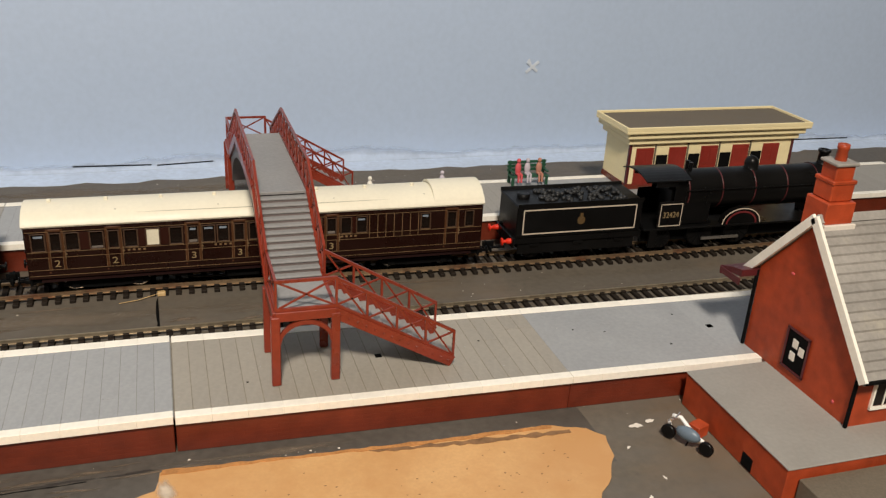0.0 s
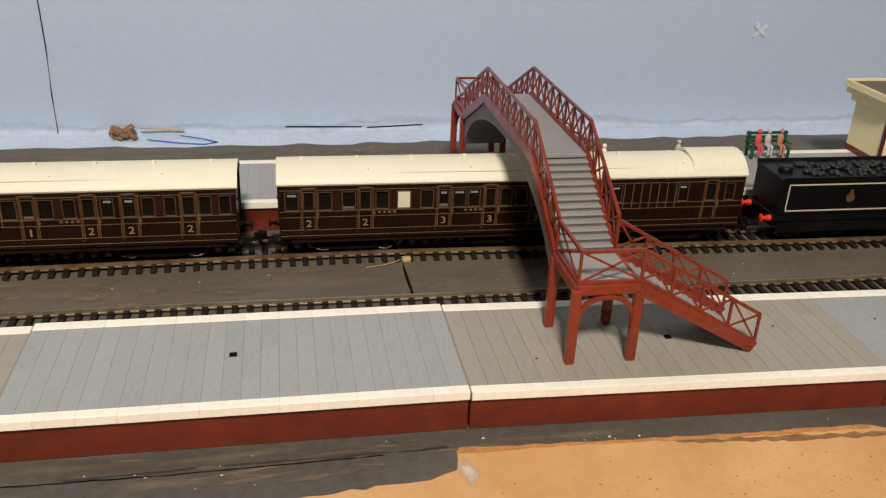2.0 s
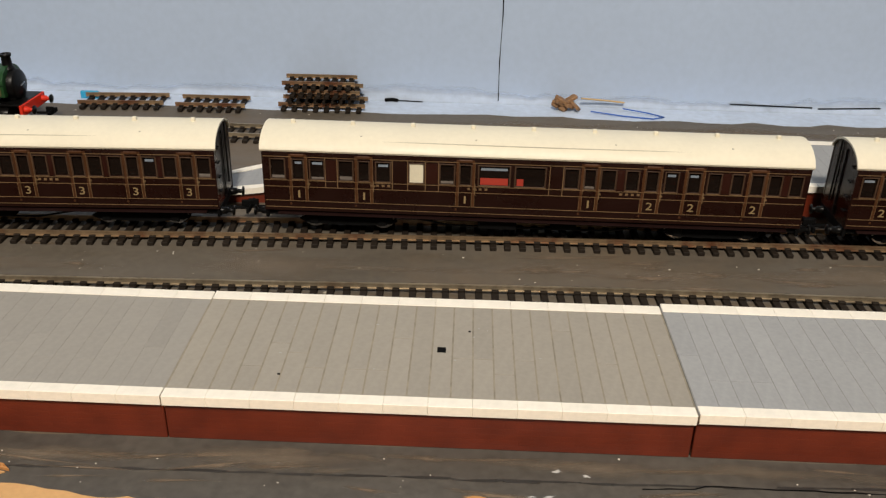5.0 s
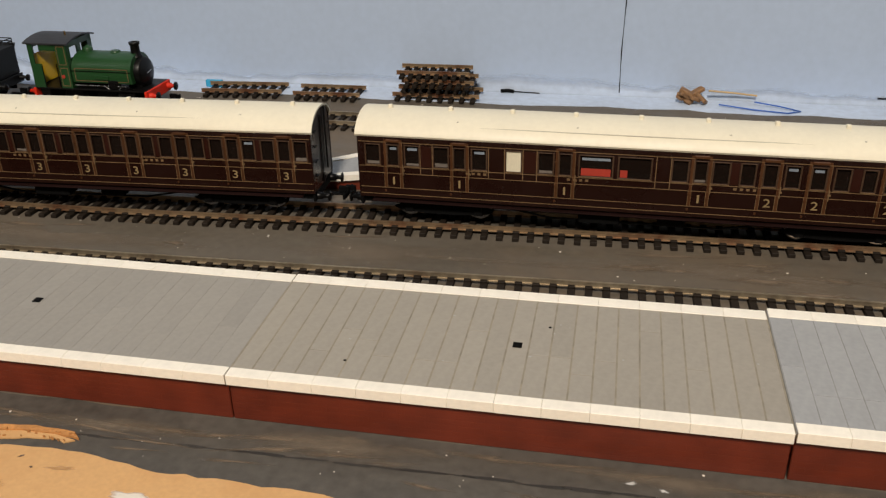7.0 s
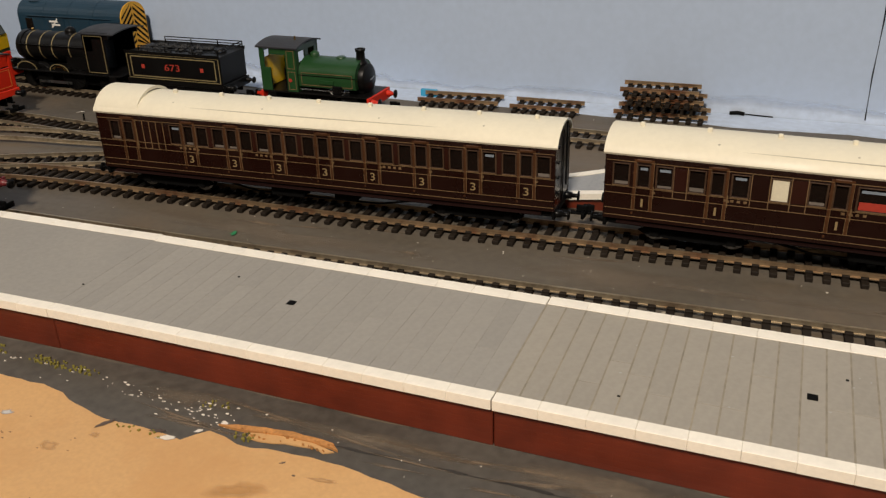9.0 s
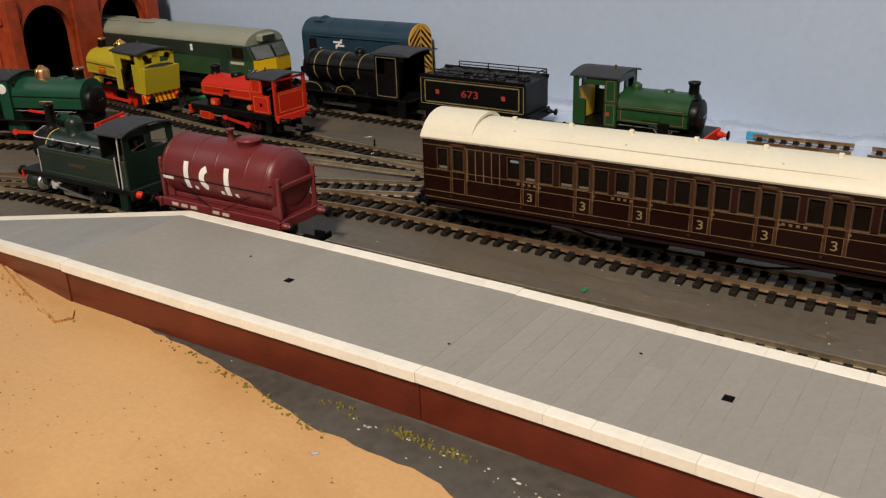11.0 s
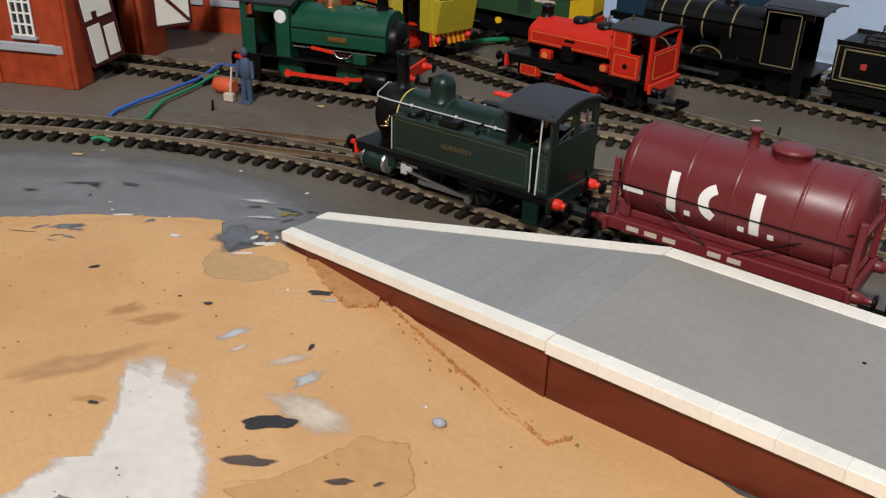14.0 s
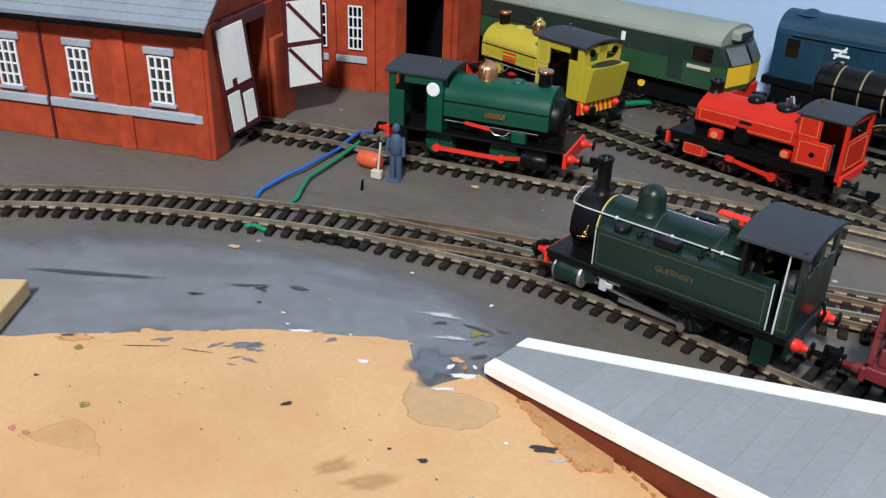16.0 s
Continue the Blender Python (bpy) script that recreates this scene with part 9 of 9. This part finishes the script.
for k, (x, y, rx, ry, a, mt) in enumerate(((-813, -36.7, 1.9, 1.1, 60, BLACK_PAINT), (-769, -27.2, 1.7, 1.1, 40, BLACK_PAINT), (-751.4, -74.4, 1.6, 0.8, 20, BLACK_PAINT), (-730, -23, 1.9, 0.8, 110, BLACK_PAINT), (-778.6, -30, 0.7, 0.6, 0, BLACK_PAINT),
                                              (-875, -79, 1.0, 0.7, 0, BROWN_PAINT), (-749.4, -1.3, 5, 1.5, 35, BLACK_PAINT), (-744, -2.4, 3.5, 1.0, 45, GREY_THIN), (-687, -55, 3.4, 1.4, 40, BROWN_PAINT), (-680, -50, 1.5, 0.7, 70, BROWN_PAINT),
                                              (-813.3, -7, 2.3, 1.3, 20, GLUE_MARK), (-758, -6.5, 0.9, 0.6, 0, GLUE_MARK), (-690, -22.7, 0.9, 0.5, 0, GLUE_MARK), (-787, 8.4, 4.2, 1.4, 30, GLUE_MARK), (-786.4, -0.2, 4, 1.0, 45, GLUE_MARK), (-840, -9.3, 5, 0.9, 42, GLUE_MARK), (-752, 6, 2.0, 0.8, 30, GLUE_MARK),
                                              (-886, -61.5, 5.5, 2.6, 45, ORANGE_FLAKE), (-880, -63.4, 1.5, 1.1, 0, MOSS), (-852, -76.2, 1.3, 1.1, 0, MOSS), (-889, -62.4, 3, 0.9, 48, BROWN_PAINT), (-852, -75.6, 1.5, 1.0, 20, STAIN), (-856, -94.5, 1.4, 1.0, 0, DULL_RED), (-851.5, -92.8, 1.4, 0.9, 0, DULL_RED), (-803, -34, 0.8, 0.5, 0, STAIN), (-845, -26, 6, 1.6, 36, GREY_SOLID), (-838, -31, 3, 0.7, 20, GREY_SOLID),
                                              (-432.5, -28.6, 3.4, 1.5, 10, GLUE_MARK), (-425, -22.4, 1.6, 0.9, 30, GLUE_MARK), (-419.5, -16.3, 1.6, 1.2, 0, GLUE_MARK), (-350, -38, 7, 2.4, 0, GLUE_MARK), (-437.5, -26.6, 2.6, 1.2, 20, BROWN_PAINT), (-392, -27, 1.1, 0.5, 40, BROWN_PAINT), (-386, -31, 0.7, 0.5, 0, BROWN_PAINT), (-520, -27, 2, 1.2, 40, GREY_THIN), (-455, -35, 2.6, 1.5, 0, STAIN))):
    blot("paint_fleck", x, y, rx, ry, a, mt, 100 + k, {GLUE_MARK: "pale glue fleck", BLACK_PAINT: "dark paint fleck", BROWN_PAINT: "dark brown fleck", STAIN: "brown stain fleck", GREY_THIN: "grey paint fleck", GREY_SOLID: "blue-grey paint fleck", ORANGE_STAIN: "orange-brown fleck", ORANGE_FLAKE: "orange-brown flake", MOSS: "olive green crumb", DULL_RED: "dull red fleck"}[mt] + HB, h=0.08, base=0.48)
smear("paint_smear", -727, -80, [(-759, -61), (-762, -58), (-755, -52), (-748, -55), (-743, -52), (-731, -59), (-715, -68), (-701, -79), (-692, -92), (-705, -112), (-735, -112), (-738, -97), (-741, -92), (-735, -86), (-745, -74)],
      PALE_PAINT, "broad white brushed paint patch" + HB, seed=5)
smear("stain", -688, -54, [(-684, -35), (-673, -45), (-674, -55), (-678, -66), (-688, -74), (-706, -72), (-698, -62), (-696, -52), (-694, -41)], STAIN_WARM, "warm brown water stain" + HB, "stain", 0.47, 15)
smear("stain", -779, -6, [(-796, -4), (-788, -2), (-781, 2), (-772, 5), (-766, 2), (-767, -7), (-771, -12), (-778, -16), (-785, -17), (-792, -13)], STAIN_FLAT, "flat tan water stain" + HB, "stain", 0.475, 16)
smear("stain", -842, -87, [(-852, -95), (-848, -81), (-840, -80), (-829, -84), (-838, -88)], STAIN_WARM, "warm brown stain with a sharp edge" + HB, "stain", 0.478, 17)
smear("paint_smear", -710, -43, [(-724, -45), (-720, -40), (-712, -37), (-699, -37), (-695, -42), (-702, -48), (-713, -48)], PALE_THIN, "thin whitish paint film" + HB, "paint mark", 0.492, 18)
smear("paint_smear", -721, -100, [(-731, -104), (-728, -96), (-718, -93), (-712, -96), (-716, -103), (-724, -108)], SMUDGE, "dark grey smudge" + HB, "paint mark", 0.56, 19)
single("pebble", Build().ball((0, 0, 0.9), 1.9, 1.4, 1.2, 9, 6), SILL_GREY, "small grey pebble lying on the hardboard", "pebble", at=at_mm(-683, -26, 0.45, 20))
for k, (x, y, rx, ry, a) in enumerate(((-867, -49, 8, 0.35, 43), (-853, -39, 6, 0.3, 33), (-842, -33, 3, 0.3, 60))):
    blot("board_crack", x, y, rx, ry, a, BROWN_PAINT, 640 + k, "hairline crack in the hardboard rim", "crack", 0.06, 0.5, 0.4)["kind"] = "structure"
# brushed blue-grey paint round the tip of the ramp
smear("paint_smear", -866, -2, [(-992, -70), (-965, -34), (-930, -2), (-893, 22), (-855, 40), (-818, 47), (-787, 42), (-774, 30), (-784, 2), (-815, -8), (-850, -30), (-880, -62), (-920, -110), (-975, -150)],
      GREY_PAINT, "brushed blue-grey paint over the dark board", "paint mark", 0.06, 21)
for k, (x, y, rx, ry, a) in enumerate(((-900, -6, 40, 8, 38), (-846, 26, 24, 6, 24), (-925, -50, 30, 9, 42), (-870, -22, 22, 5, 40))):
    blot("paint_smear", x, y, rx, ry, a, GREY_STREAK, 140 + k, "lighter brushed streak in the blue-grey paint", "paint mark", 0.02, 0.08 + 0.04 * k, 0.3)
blot("paint_smear", -797.5, 6.5, 12, 7.5, 128, GREY_SOLID, 151, "blue-grey paint tongue running over the hardboard edge", "paint mark", 0.03, 0.46, 0.35)
for k, (x, y, rx, ry, a) in enumerate(((-921, -37, 26, 1.5, 37), (-876, -3, 8, 0.9, 44), (-862, 8, 4, 1.4, 20), (-783, 27, 5, 1.4, 30), (-790, 20, 3, 1.1, 60), (-802, 32, 5, 0.9, 15), (-785, 17, 2.4, 1.0, 100), (-795, 26, 2.6, 0.8, 70))):
    blot("paint_stroke", x, y, rx, ry, a, DARK_STROKE, 160 + k, "dark brush stroke in the blue-grey paint", "paint mark", 0.03, 0.4, 0.2)
# dust films on the strip before the platform and between the tracks
for k, (x, y, rx, ry, a) in enumerate(((-370, -8, 24, 4, 0), (-300, -6, 30, 5, 2), (-200, -5, 34, 4, 0), (-90, -4, 30, 3, 2), (40, -7, 30, 3, 0), (-440, -8, 20, 4, 0), (-60, 128, 60, 10, 0), (-180, 126, 70, 9, 0), (-320, 122, 60, 10, 0), (-480, 116, 70, 9, 0), (60, 126, 40, 9, 0), (-200, 320, 60, 10, 0), (-60, 322, 70, 10, 0), (60, 320, 60, 10, 0), (-890, 85, 40, 9, 30), (-840, 105, 30, 8, 20))):
    blot("dust_film", x, y, rx, ry, a, DUST_STAIN, 180 + k, "film of brown dust on the dark grey board", "dust", 0.02, 0.05, 0.5)
rnd = random.Random(52)
for k in range(34):
    x, y = rnd.uniform(-440, 20), rnd.uniform(-20, -2)
    blot("dust_streak", x, y, rnd.uniform(6, 22), rnd.uniform(0.5, 1.6), rnd.uniform(-8, 10), RUST_FILM, 300 + k, "streak of rust-brown dust on the dark board", "dust", 0.02, 0.06, 0.5)
for k in range(26):
    x, y = rnd.uniform(-520, 150), rnd.uniform(112, 142)
    blot("dust_streak", x, y, rnd.uniform(6, 20), rnd.uniform(0.8, 2.4), rnd.uniform(-8, 10), RUST_FILM, 340 + k, "streak of rust-brown dust on the dark board", "dust", 0.02, 0.06, 0.5)
# pale specks of glue and plaster
rnd = random.Random(77)
b = Build()
for k in range(230):
    x = rnd.uniform(-960, 320)
    band = rnd.choice(((-24, 0), (-20, -2), (112, 142), (105, 140), (310, 338)))
    y = rnd.uniform(*band)
    s = rnd.choice((0.2, 0.22, 0.25, 0.3, 0.35, 0.55))
    if -670 < x < 200 and band[1] < 5 and y < -27:
        continue
    n = rnd.randint(5, 7)
    b.prism([(x + s * rnd.uniform(0.6, 1.3) * math.cos(6.28 * i / n), y + s * rnd.uniform(0.5, 1.1) * math.sin(6.28 * i / n)) for i in range(n)], 0.02, 0.14, "z")
for cx, cy, wx, wy, m in ((-430, -13, 9, 6, 44), (-418, -17, 5, 2, 12), (-516, -8, 2, 1, 5), (-452, -12, 14, 4, 18), (-480, -8, 30, 3, 14)):
    for k in range(m):
        x, y, s, n = cx + rnd.gauss(0, wx * 0.6), cy + rnd.gauss(0, wy * 0.6), rnd.choice((0.2, 0.25, 0.3, 0.4, 0.6)), rnd.randint(5, 7)
        b.prism([(x + s * rnd.uniform(0.8, 1.9) * math.cos(6.28 * i / n), y + s * rnd.uniform(0.4, 0.9) * math.sin(6.28 * i / n)) for i in range(n)], 0.02, 0.14, "z")
single("glue_speck", b, GLUE, "scattered pale specks of dried glue on the board", "specks", kind="stuff")
single("board_seam", Build().prism(ragged([(-6.6, 104), (-7.2, 146)], 5, 0.3, 71, False) + [(-6.0, 146), (-5.2, 104)], 0.02, 0.2, "z"), BLACK_FLAT, "thin dark seam across the board", "crack", kind="structure")
# hardboard peeling beside the ramp
single("torn_edge", Build().prism(ragged([(-768, 10.5), (-751, 3), (-737, -2.2), (-731, 3.8), (-734, 8.4), (-763, 13)], 2.0, 0.9, 31), 0.4, 1.3, "z"), TAN_TORN, "torn orange-brown fibre layer of the hardboard", "hardboard", kind="structure")
single("torn_edge", Build().prism(ragged([(-731, 7.5), (-713, 1.2), (-695, -4.3), (-675, -11.5), (-660, -14.6), (-657, -9.5), (-662, -5), (-700, -1), (-728, 8)], 2.2, 0.5, 36), 0.4, 1.25, "z"), TAN, "raised strip of hardboard along the ramp", "hardboard", kind="structure")
rnd = random.Random(12)
b = Build()
for (xa, ya), (xb, yb), n, w in (((-767, 10.6), (-738, -1.4), 110, 0.8), ((-738, -1.4), (-732, 4), 30, 0.7), ((-760, 9), (-736, 4), 40, 1.4), ((-730, 7), (-695, -4.6), 90, 0.3), ((-695, -4.6), (-660, -14.8), 120, 0.35), ((-660, -14.6), (-657, -10), 20, 0.4), ((-720, -1), (-668, -14), 30, 4.0), ((-421, -18), (-380, -15), 16, 0.6), ((-412, -19), (-380, -18), 12, 0.6)):
    for k in range(n):
        t = rnd.random()
        x, y, r = xa + (xb - xa) * t + rnd.uniform(-w, w), ya + (yb - ya) * t + rnd.uniform(-w, w) * 0.8, rnd.uniform(0.12, 0.42)
        a = rnd.uniform(0, 3.14)
        b.prism([(x + r * 1.8 * math.cos(a + q) * f, y + r * math.sin(a + q) * f) for q, f in ((0, 1), (1.2, 0.7), (2.3, 0.9), (3.4, 1.1), (4.6, 0.6))], 0.4, 0.7 + rnd.uniform(0, 0.9), "z")
single("torn_fibre", b, TAN_EDGE, "crumbled orange-brown fibres along the torn hardboard edge", "hardboard", kind="stuff")
single("torn_edge", Build().prism(ragged([(-421, -17.6), (-412, -15.4), (-396, -13.2), (-382, -14.2), (-379, -16.8), (-388, -15.6), (-400, -15.8), (-412, -17.8)], 3.0, 0.3, 33), 0.05, 0.95, "z"), TAN_EDGE, "lifted brown fibre sliver of the hardboard", "hardboard", kind="structure")
single("torn_edge", Build().prism(ragged([(-409, -17.6), (-399, -15.9), (-388, -15.7), (-380, -17.4), (-383, -19), (-386, -17.6), (-396, -18.6), (-404, -20.4), (-409, -20.2)], 3.0, 0.3, 35), 0.05, 0.5, "z"), TAN, "pale split layer under the lifted sliver", "hardboard", kind="structure")
single("torn_edge", Build().prism(ragged([(-6, -10), (12, -11), (40, -12.2), (90, -14.2), (158, -15.6), (158, -17.6), (120, -17), (90, -16.2), (60, -14.6), (20, -13), (-7, -13)], 4, 0.6, 34), 0.4, 0.8, "z"), TAN_EDGE, "torn brown fibre edge of the hardboard", "hardboard", kind="structure")
single("wood_offcut", Build().box(-40, 0, -70, 0, 0, 6, 0.4), WOOD, "pale pine offcut standing on the board", "offcut", at=at_mm(-921, -59, 0.5, 43))
single("orange_scrap", Build().box(-2.2, 2.2, -1.6, 1.6, 0, 2.4, 0.4).tube([(-2, 0, 1.2), (-12, -5, 0.8), (-22, -7, 0.6)], 0.25, 5), WOOD, "small dull orange plastic tag with a wire", "scrap", at=at_mm(-4, 152.7 - 5, 0.1))
for k, (x, y, mt) in enumerate(((-879, 122, WOOD), (-920, 35, WOOD), (-904, 11, WOOD), (-716, 250, GLUE), (-690, 222, GLUE), (-650, 105, WOOD), (-500, 110, WIRE_GREEN))):
    blot("litter_fleck", x, y, 2.0, 1.1, 15 * k, mt, 170 + k, "small fleck of litter on the grey board", "litter", 0.6, 0.05)
# point motors and levers beside the turnouts
for x, y, a, L in ((-882.5, 40, 23.5, 24), (-818.5, 101, 30.6, 29), (-771, 96, -22, 20), (-742, 103, -20, 18), (-690, 160, 12, 26), (-790, 112, 22, 24)):
    ob = thing("point_lever", "low black plastic point lever beside the track", "point lever", "point levers", at_mm(x, y, 0, a))
    part("base", Build().box(-L / 2, L / 2, -2, 2, 0.1, 1.9, 0.4), BLACK_FLAT, ob)
    part("lever", Build().box(-2, 3, -1, 1, 1.9, 3.2, 0.3), BLACK_FLAT, ob)
for x, y in ((-888, 45), (-735, 165), (-912, 84), (-700, 235)):
    single("track_pin", Build().cyl((0, 0, 0), (0.4, 0.2, 5), 0.7, 0.5, 6), BLACK_FLAT, "tiny black peg standing on the board", "peg", "pegs", at=at_mm(x, y, 0))

# scuffs and chips on the platform paint
rnd = random.Random(23)
b = Build()
for k in range(34):
    x, y, n = rnd.uniform(-166, -4), rnd.uniform(8, 58), rnd.uniform(1.2, 3.6)
    b.box(x, x + n, y, y + 0.16, 17.6, 17.735)
for k in range(40):
    x, y = rnd.uniform(-330, 330), rnd.uniform(10, 52)
    b.box(x, x + rnd.uniform(0.3, 1.0), y, y + rnd.uniform(0.2, 0.4), 17.6, 17.735)
single("paint_scuff", b, SCUFF, "fine pale scuffs in the platform paint", "scuffs", kind="stuff")
b = Build()
for x, y in ((205, 30), (232, 12), (249, 40), (190, 35), (-302, 14), (-240, 44), (-120, 50), (-60, 12), (-505, 20), (-452, 44), (-610, 40), (30, 20), (140, 34)):
    b.box(x, x + 0.9, y, y + 0.7, 17.6, 17.95, 0.1)
single("dark_grit", b, BLACK_FLAT, "dark grains of grit on the platform paving", "grit", kind="stuff")
blot("paper_scrap", 182, -92, 7, 3.0, 10, GLUE_MARK, 91, "large white paper scrap on the dark board", "scrap", 0.2, 0.05)

# brown flecks in the hardboard and olive scatter along its torn rim
rnd = random.Random(31)
b = Build()
for k in range(260):
    x, y = rnd.choice(((rnd.uniform(-880, -640), rnd.uniform(-100, -18)), (rnd.uniform(-640, -450), rnd.uniform(-75, -32)), (rnd.uniform(-10, 160), rnd.uniform(-75, -24))))
    if y > 0.85 * (x + 840) - 20 and x < -780:
        continue
    r, a = rnd.uniform(0.12, 0.4), rnd.uniform(0, 3)
    b.prism([(x + r * f * 1.6 * math.cos(a + q), y + r * f * math.sin(a + q)) for q, f in ((0, 1), (1.3, 0.7), (2.6, 1.1), (3.9, 0.8), (5.1, 0.9))], 0.44, 0.56, "z")
single("hardboard_fleck", b, BROWN_LUMP, "small brown flecks on the bare hardboard", "flecks", kind="stuff")
b = Build()
for xa, ya, xb, yb, n in ((-612, -2.5, -560, -11, 40), (-560, -11, -520, -19, 36), (-455, -28, -436, -27, 14), (-412, -19, -406, -19, 14), (-672, -8, -655, -9, 10), (-508, -5, -480, -6.5, 60), (-537, -3, -522, -4.5, 16), (-434, -8, -424, -7, 10)):
    for k in range(n):
        t = rnd.random()
        x, y, r = xa + (xb - xa) * t + rnd.uniform(-2, 2), ya + (yb - ya) * t + rnd.uniform(-2.6, 1.2), rnd.uniform(0.2, 0.6)
        b.prism([(x + r * math.cos(q) * rnd.uniform(0.6, 1.3), y + r * math.sin(q) * rnd.uniform(0.6, 1.2)) for q in (0, 1.3, 2.6, 3.9, 5.1)], 0.02, 0.55 + rnd.uniform(0, 0.5), "z")
single("scatter_fleck", b, MOSS, "olive scenic scatter caught along the hardboard rim", "scatter", kind="stuff")
# ragged rim of the hardboard against the blue-grey paint, with crumbs of paint and glue
for k, (x, y, rx, ry, a) in enumerate(((-871, -45, 6, 2.6, 38), (-860, -34.5, 5, 2.2, 44), (-856, -30, 3.6, 2.4, 30), (-846, -18.5, 4.6, 1.8, 40), (-836, -8.5, 3.4, 1.6, 48), (-821, 2.6, 3.2, 1.5, 20), (-811.5, 8.4, 2.6, 1.5, 60), (-880, -55, 4, 2, 50))):
    blot("board_rim", x, y, rx, ry, a, TAN, 500 + k, "ragged bare rim of the hardboard", "hardboard", 0.1, 0.42, 0.7)["kind"] = "structure"
for k, (x, y, rx, ry, a) in enumerate(((-846, -27.5, 5, 2.0, 50), (-841.5, -26.5, 2.6, 1.1, 20), (-866, -43, 3.2, 1.2, 45), (-852, -33.5, 3.0, 0.8, 70), (-839.9, -36.2, 1.7, 0.4, 30), (-829, -6, 2.4, 0.9, 60))):
    blot("paint_fleck", x, y, rx, ry, a, GREY_SOLID, 520 + k, "blue-grey paint fleck on the hardboard rim", h=0.12, base=0.5, rough=0.6)
for k, (x, y, rx, ry, a, mt) in enumerate(((-871.2, -1.2, 2.6, 0.8, 60, BLACK_PAINT), (-870, -1.8, 2.2, 0.6, 10, BLACK_PAINT), (-884, -19.7, 3.0, 0.8, 40, BLACK_PAINT), (-864, -7.7, 0.8, 0.6, 0, BLACK_PAINT), (-848.3, 10.2, 1.8, 0.6, 30, ORANGE_STAIN), (-852.8, -6.2, 0.9, 0.5, 30, GLUE_MARK),
                                              (-846.4, -9.6, 0.8, 0.6, 0, GLUE_MARK), (-842.4, 44.2, 1.0, 0.7, 0, GLUE_MARK), (-807.2, 46.8, 1.1, 0.8, 60, GLUE_MARK), (-799.2, 29.1, 1.8, 1.1, 50, MOSS), (-796.6, 31.4, 1.2, 0.8, 0, MOSS), (-827.2, 0.4, 0.8, 0.5, 0, GLUE_MARK), (-811.9, 26.3, 2.6, 1.0, 40, DARK_STROKE),
                                              (-797.4, 32.7, 2.6, 0.9, 20, DARK_STROKE), (-794, 36.7, 2.2, 0.8, 30, DARK_STROKE), (-803, 22, 6, 1.6, 35, GREY_THIN), (-815, 30, 9, 1.8, 30, GREY_THIN))):
    blot("paint_fleck", x, y, rx, ry, a, mt, 540 + k, {GLUE_MARK: "pale glue fleck", BLACK_PAINT: "dark paint fleck", ORANGE_STAIN: "orange-brown fleck", MOSS: "olive green crumb", DARK_STROKE: "charcoal paint fleck", GREY_THIN: "pale grey brush streak"}[mt] + " on the painted board", h=0.1, base=0.42, rough=0.5)
for k, (x, y, s, mt) in enumerate(((-793.4, 13.7, 2.2, TAN), (-785.1, 9.8, 2.0, GLUE), (-792.6, 9.6, 1.6, GLUE), (-789, 12, 1.2, TAN_EDGE), (-787, 14.5, 1.0, GLUE))):
    single("paint_crumb", Build().prism(ragged([(-s, -s * 0.4), (-s * 0.2, -s * 0.7), (s * 0.8, -s * 0.2), (s, s * 0.4), (-s * 0.3, s * 0.5)], s * 0.4, s * 0.2, 600 + k), 0, 0.45, "z"), mt, "small flaked crumb beside the ramp tip", "crumb", "crumbs by the ramp", at=at_mm(x, y, 0.4, 35 * k))
# scuffs, flakes and the open crack in the dark strip before the platform
for k, (x, y, rx, ry, a, mt, lab) in enumerate((
        (-232, -22.4, 7.6, 1.6, -15, ORANGE_FLAKE, "orange-brown flake of hardboard"), (-235, -20.6, 4.2, 1.0, -12, ORANGE_FLAKE, "orange-brown flake of hardboard"),
        (-250.8, -25.8, 6, 1.4, 4, PALE_THIN, "pale dried paint scuff"), (-209.3, -24.6, 2.6, 0.9, 4, GLUE_MARK, "white dried glue dab"),
        (-211.5, -7.2, 2.2, 0.8, 10, GREY_THIN, "pale paint scuff"), (-202.4, -8.8, 2.0, 0.7, -20, GREY_THIN, "pale paint scuff"), (-214.7, -18.7, 2.4, 0.7, 20, GREY_THIN, "pale paint scuff"),
        (-219.9, -18.9, 1.8, 0.5, 0, GREY_THIN, "pale paint scuff"), (-194.7, -21.1, 1.6, 0.5, 10, GREY_THIN, "pale paint scuff"), (-296, -2.5, 8, 2.2, 4, DUST_STAIN, "brown dust patch"), (-274, -4, 9, 2.2, -6, DUST_STAIN, "brown dust patch"),
        (-262, -3, 6, 1.6, 4, DUST_STAIN, "brown dust patch"), (-281, -11, 7, 1.6, 6, DUST_STAIN, "brown dust patch"), (-150, -4, 30, 3.4, 1, DUST_STAIN, "brown dust patch"), (-110, -16, 26, 3, 2, DUST_STAIN, "brown dust patch"))):
    blot("scuff_mark", x, y, rx, ry, a, mt, 700 + k, lab + " on the dark board strip", "scuff", 0.05, 0.06, 0.5)
line = [(-186, -13.3), (-170, -12.4), (-166, -10.9), (-141, -11.2), (-105, -11.3), (-67, -10.6), (-30, -9.8)]
poly = ragged(line, 4, 0.25, 91, False) + [(x, y - 0.5) for x, y in ragged(line, 4, 0.22, 92, False)[::-1]]
single("board_crack", Build().prism(poly, 0.05, 0.16, "z"), BLACK_FLAT, "open dark crack between two boards", "crack", kind="structure")
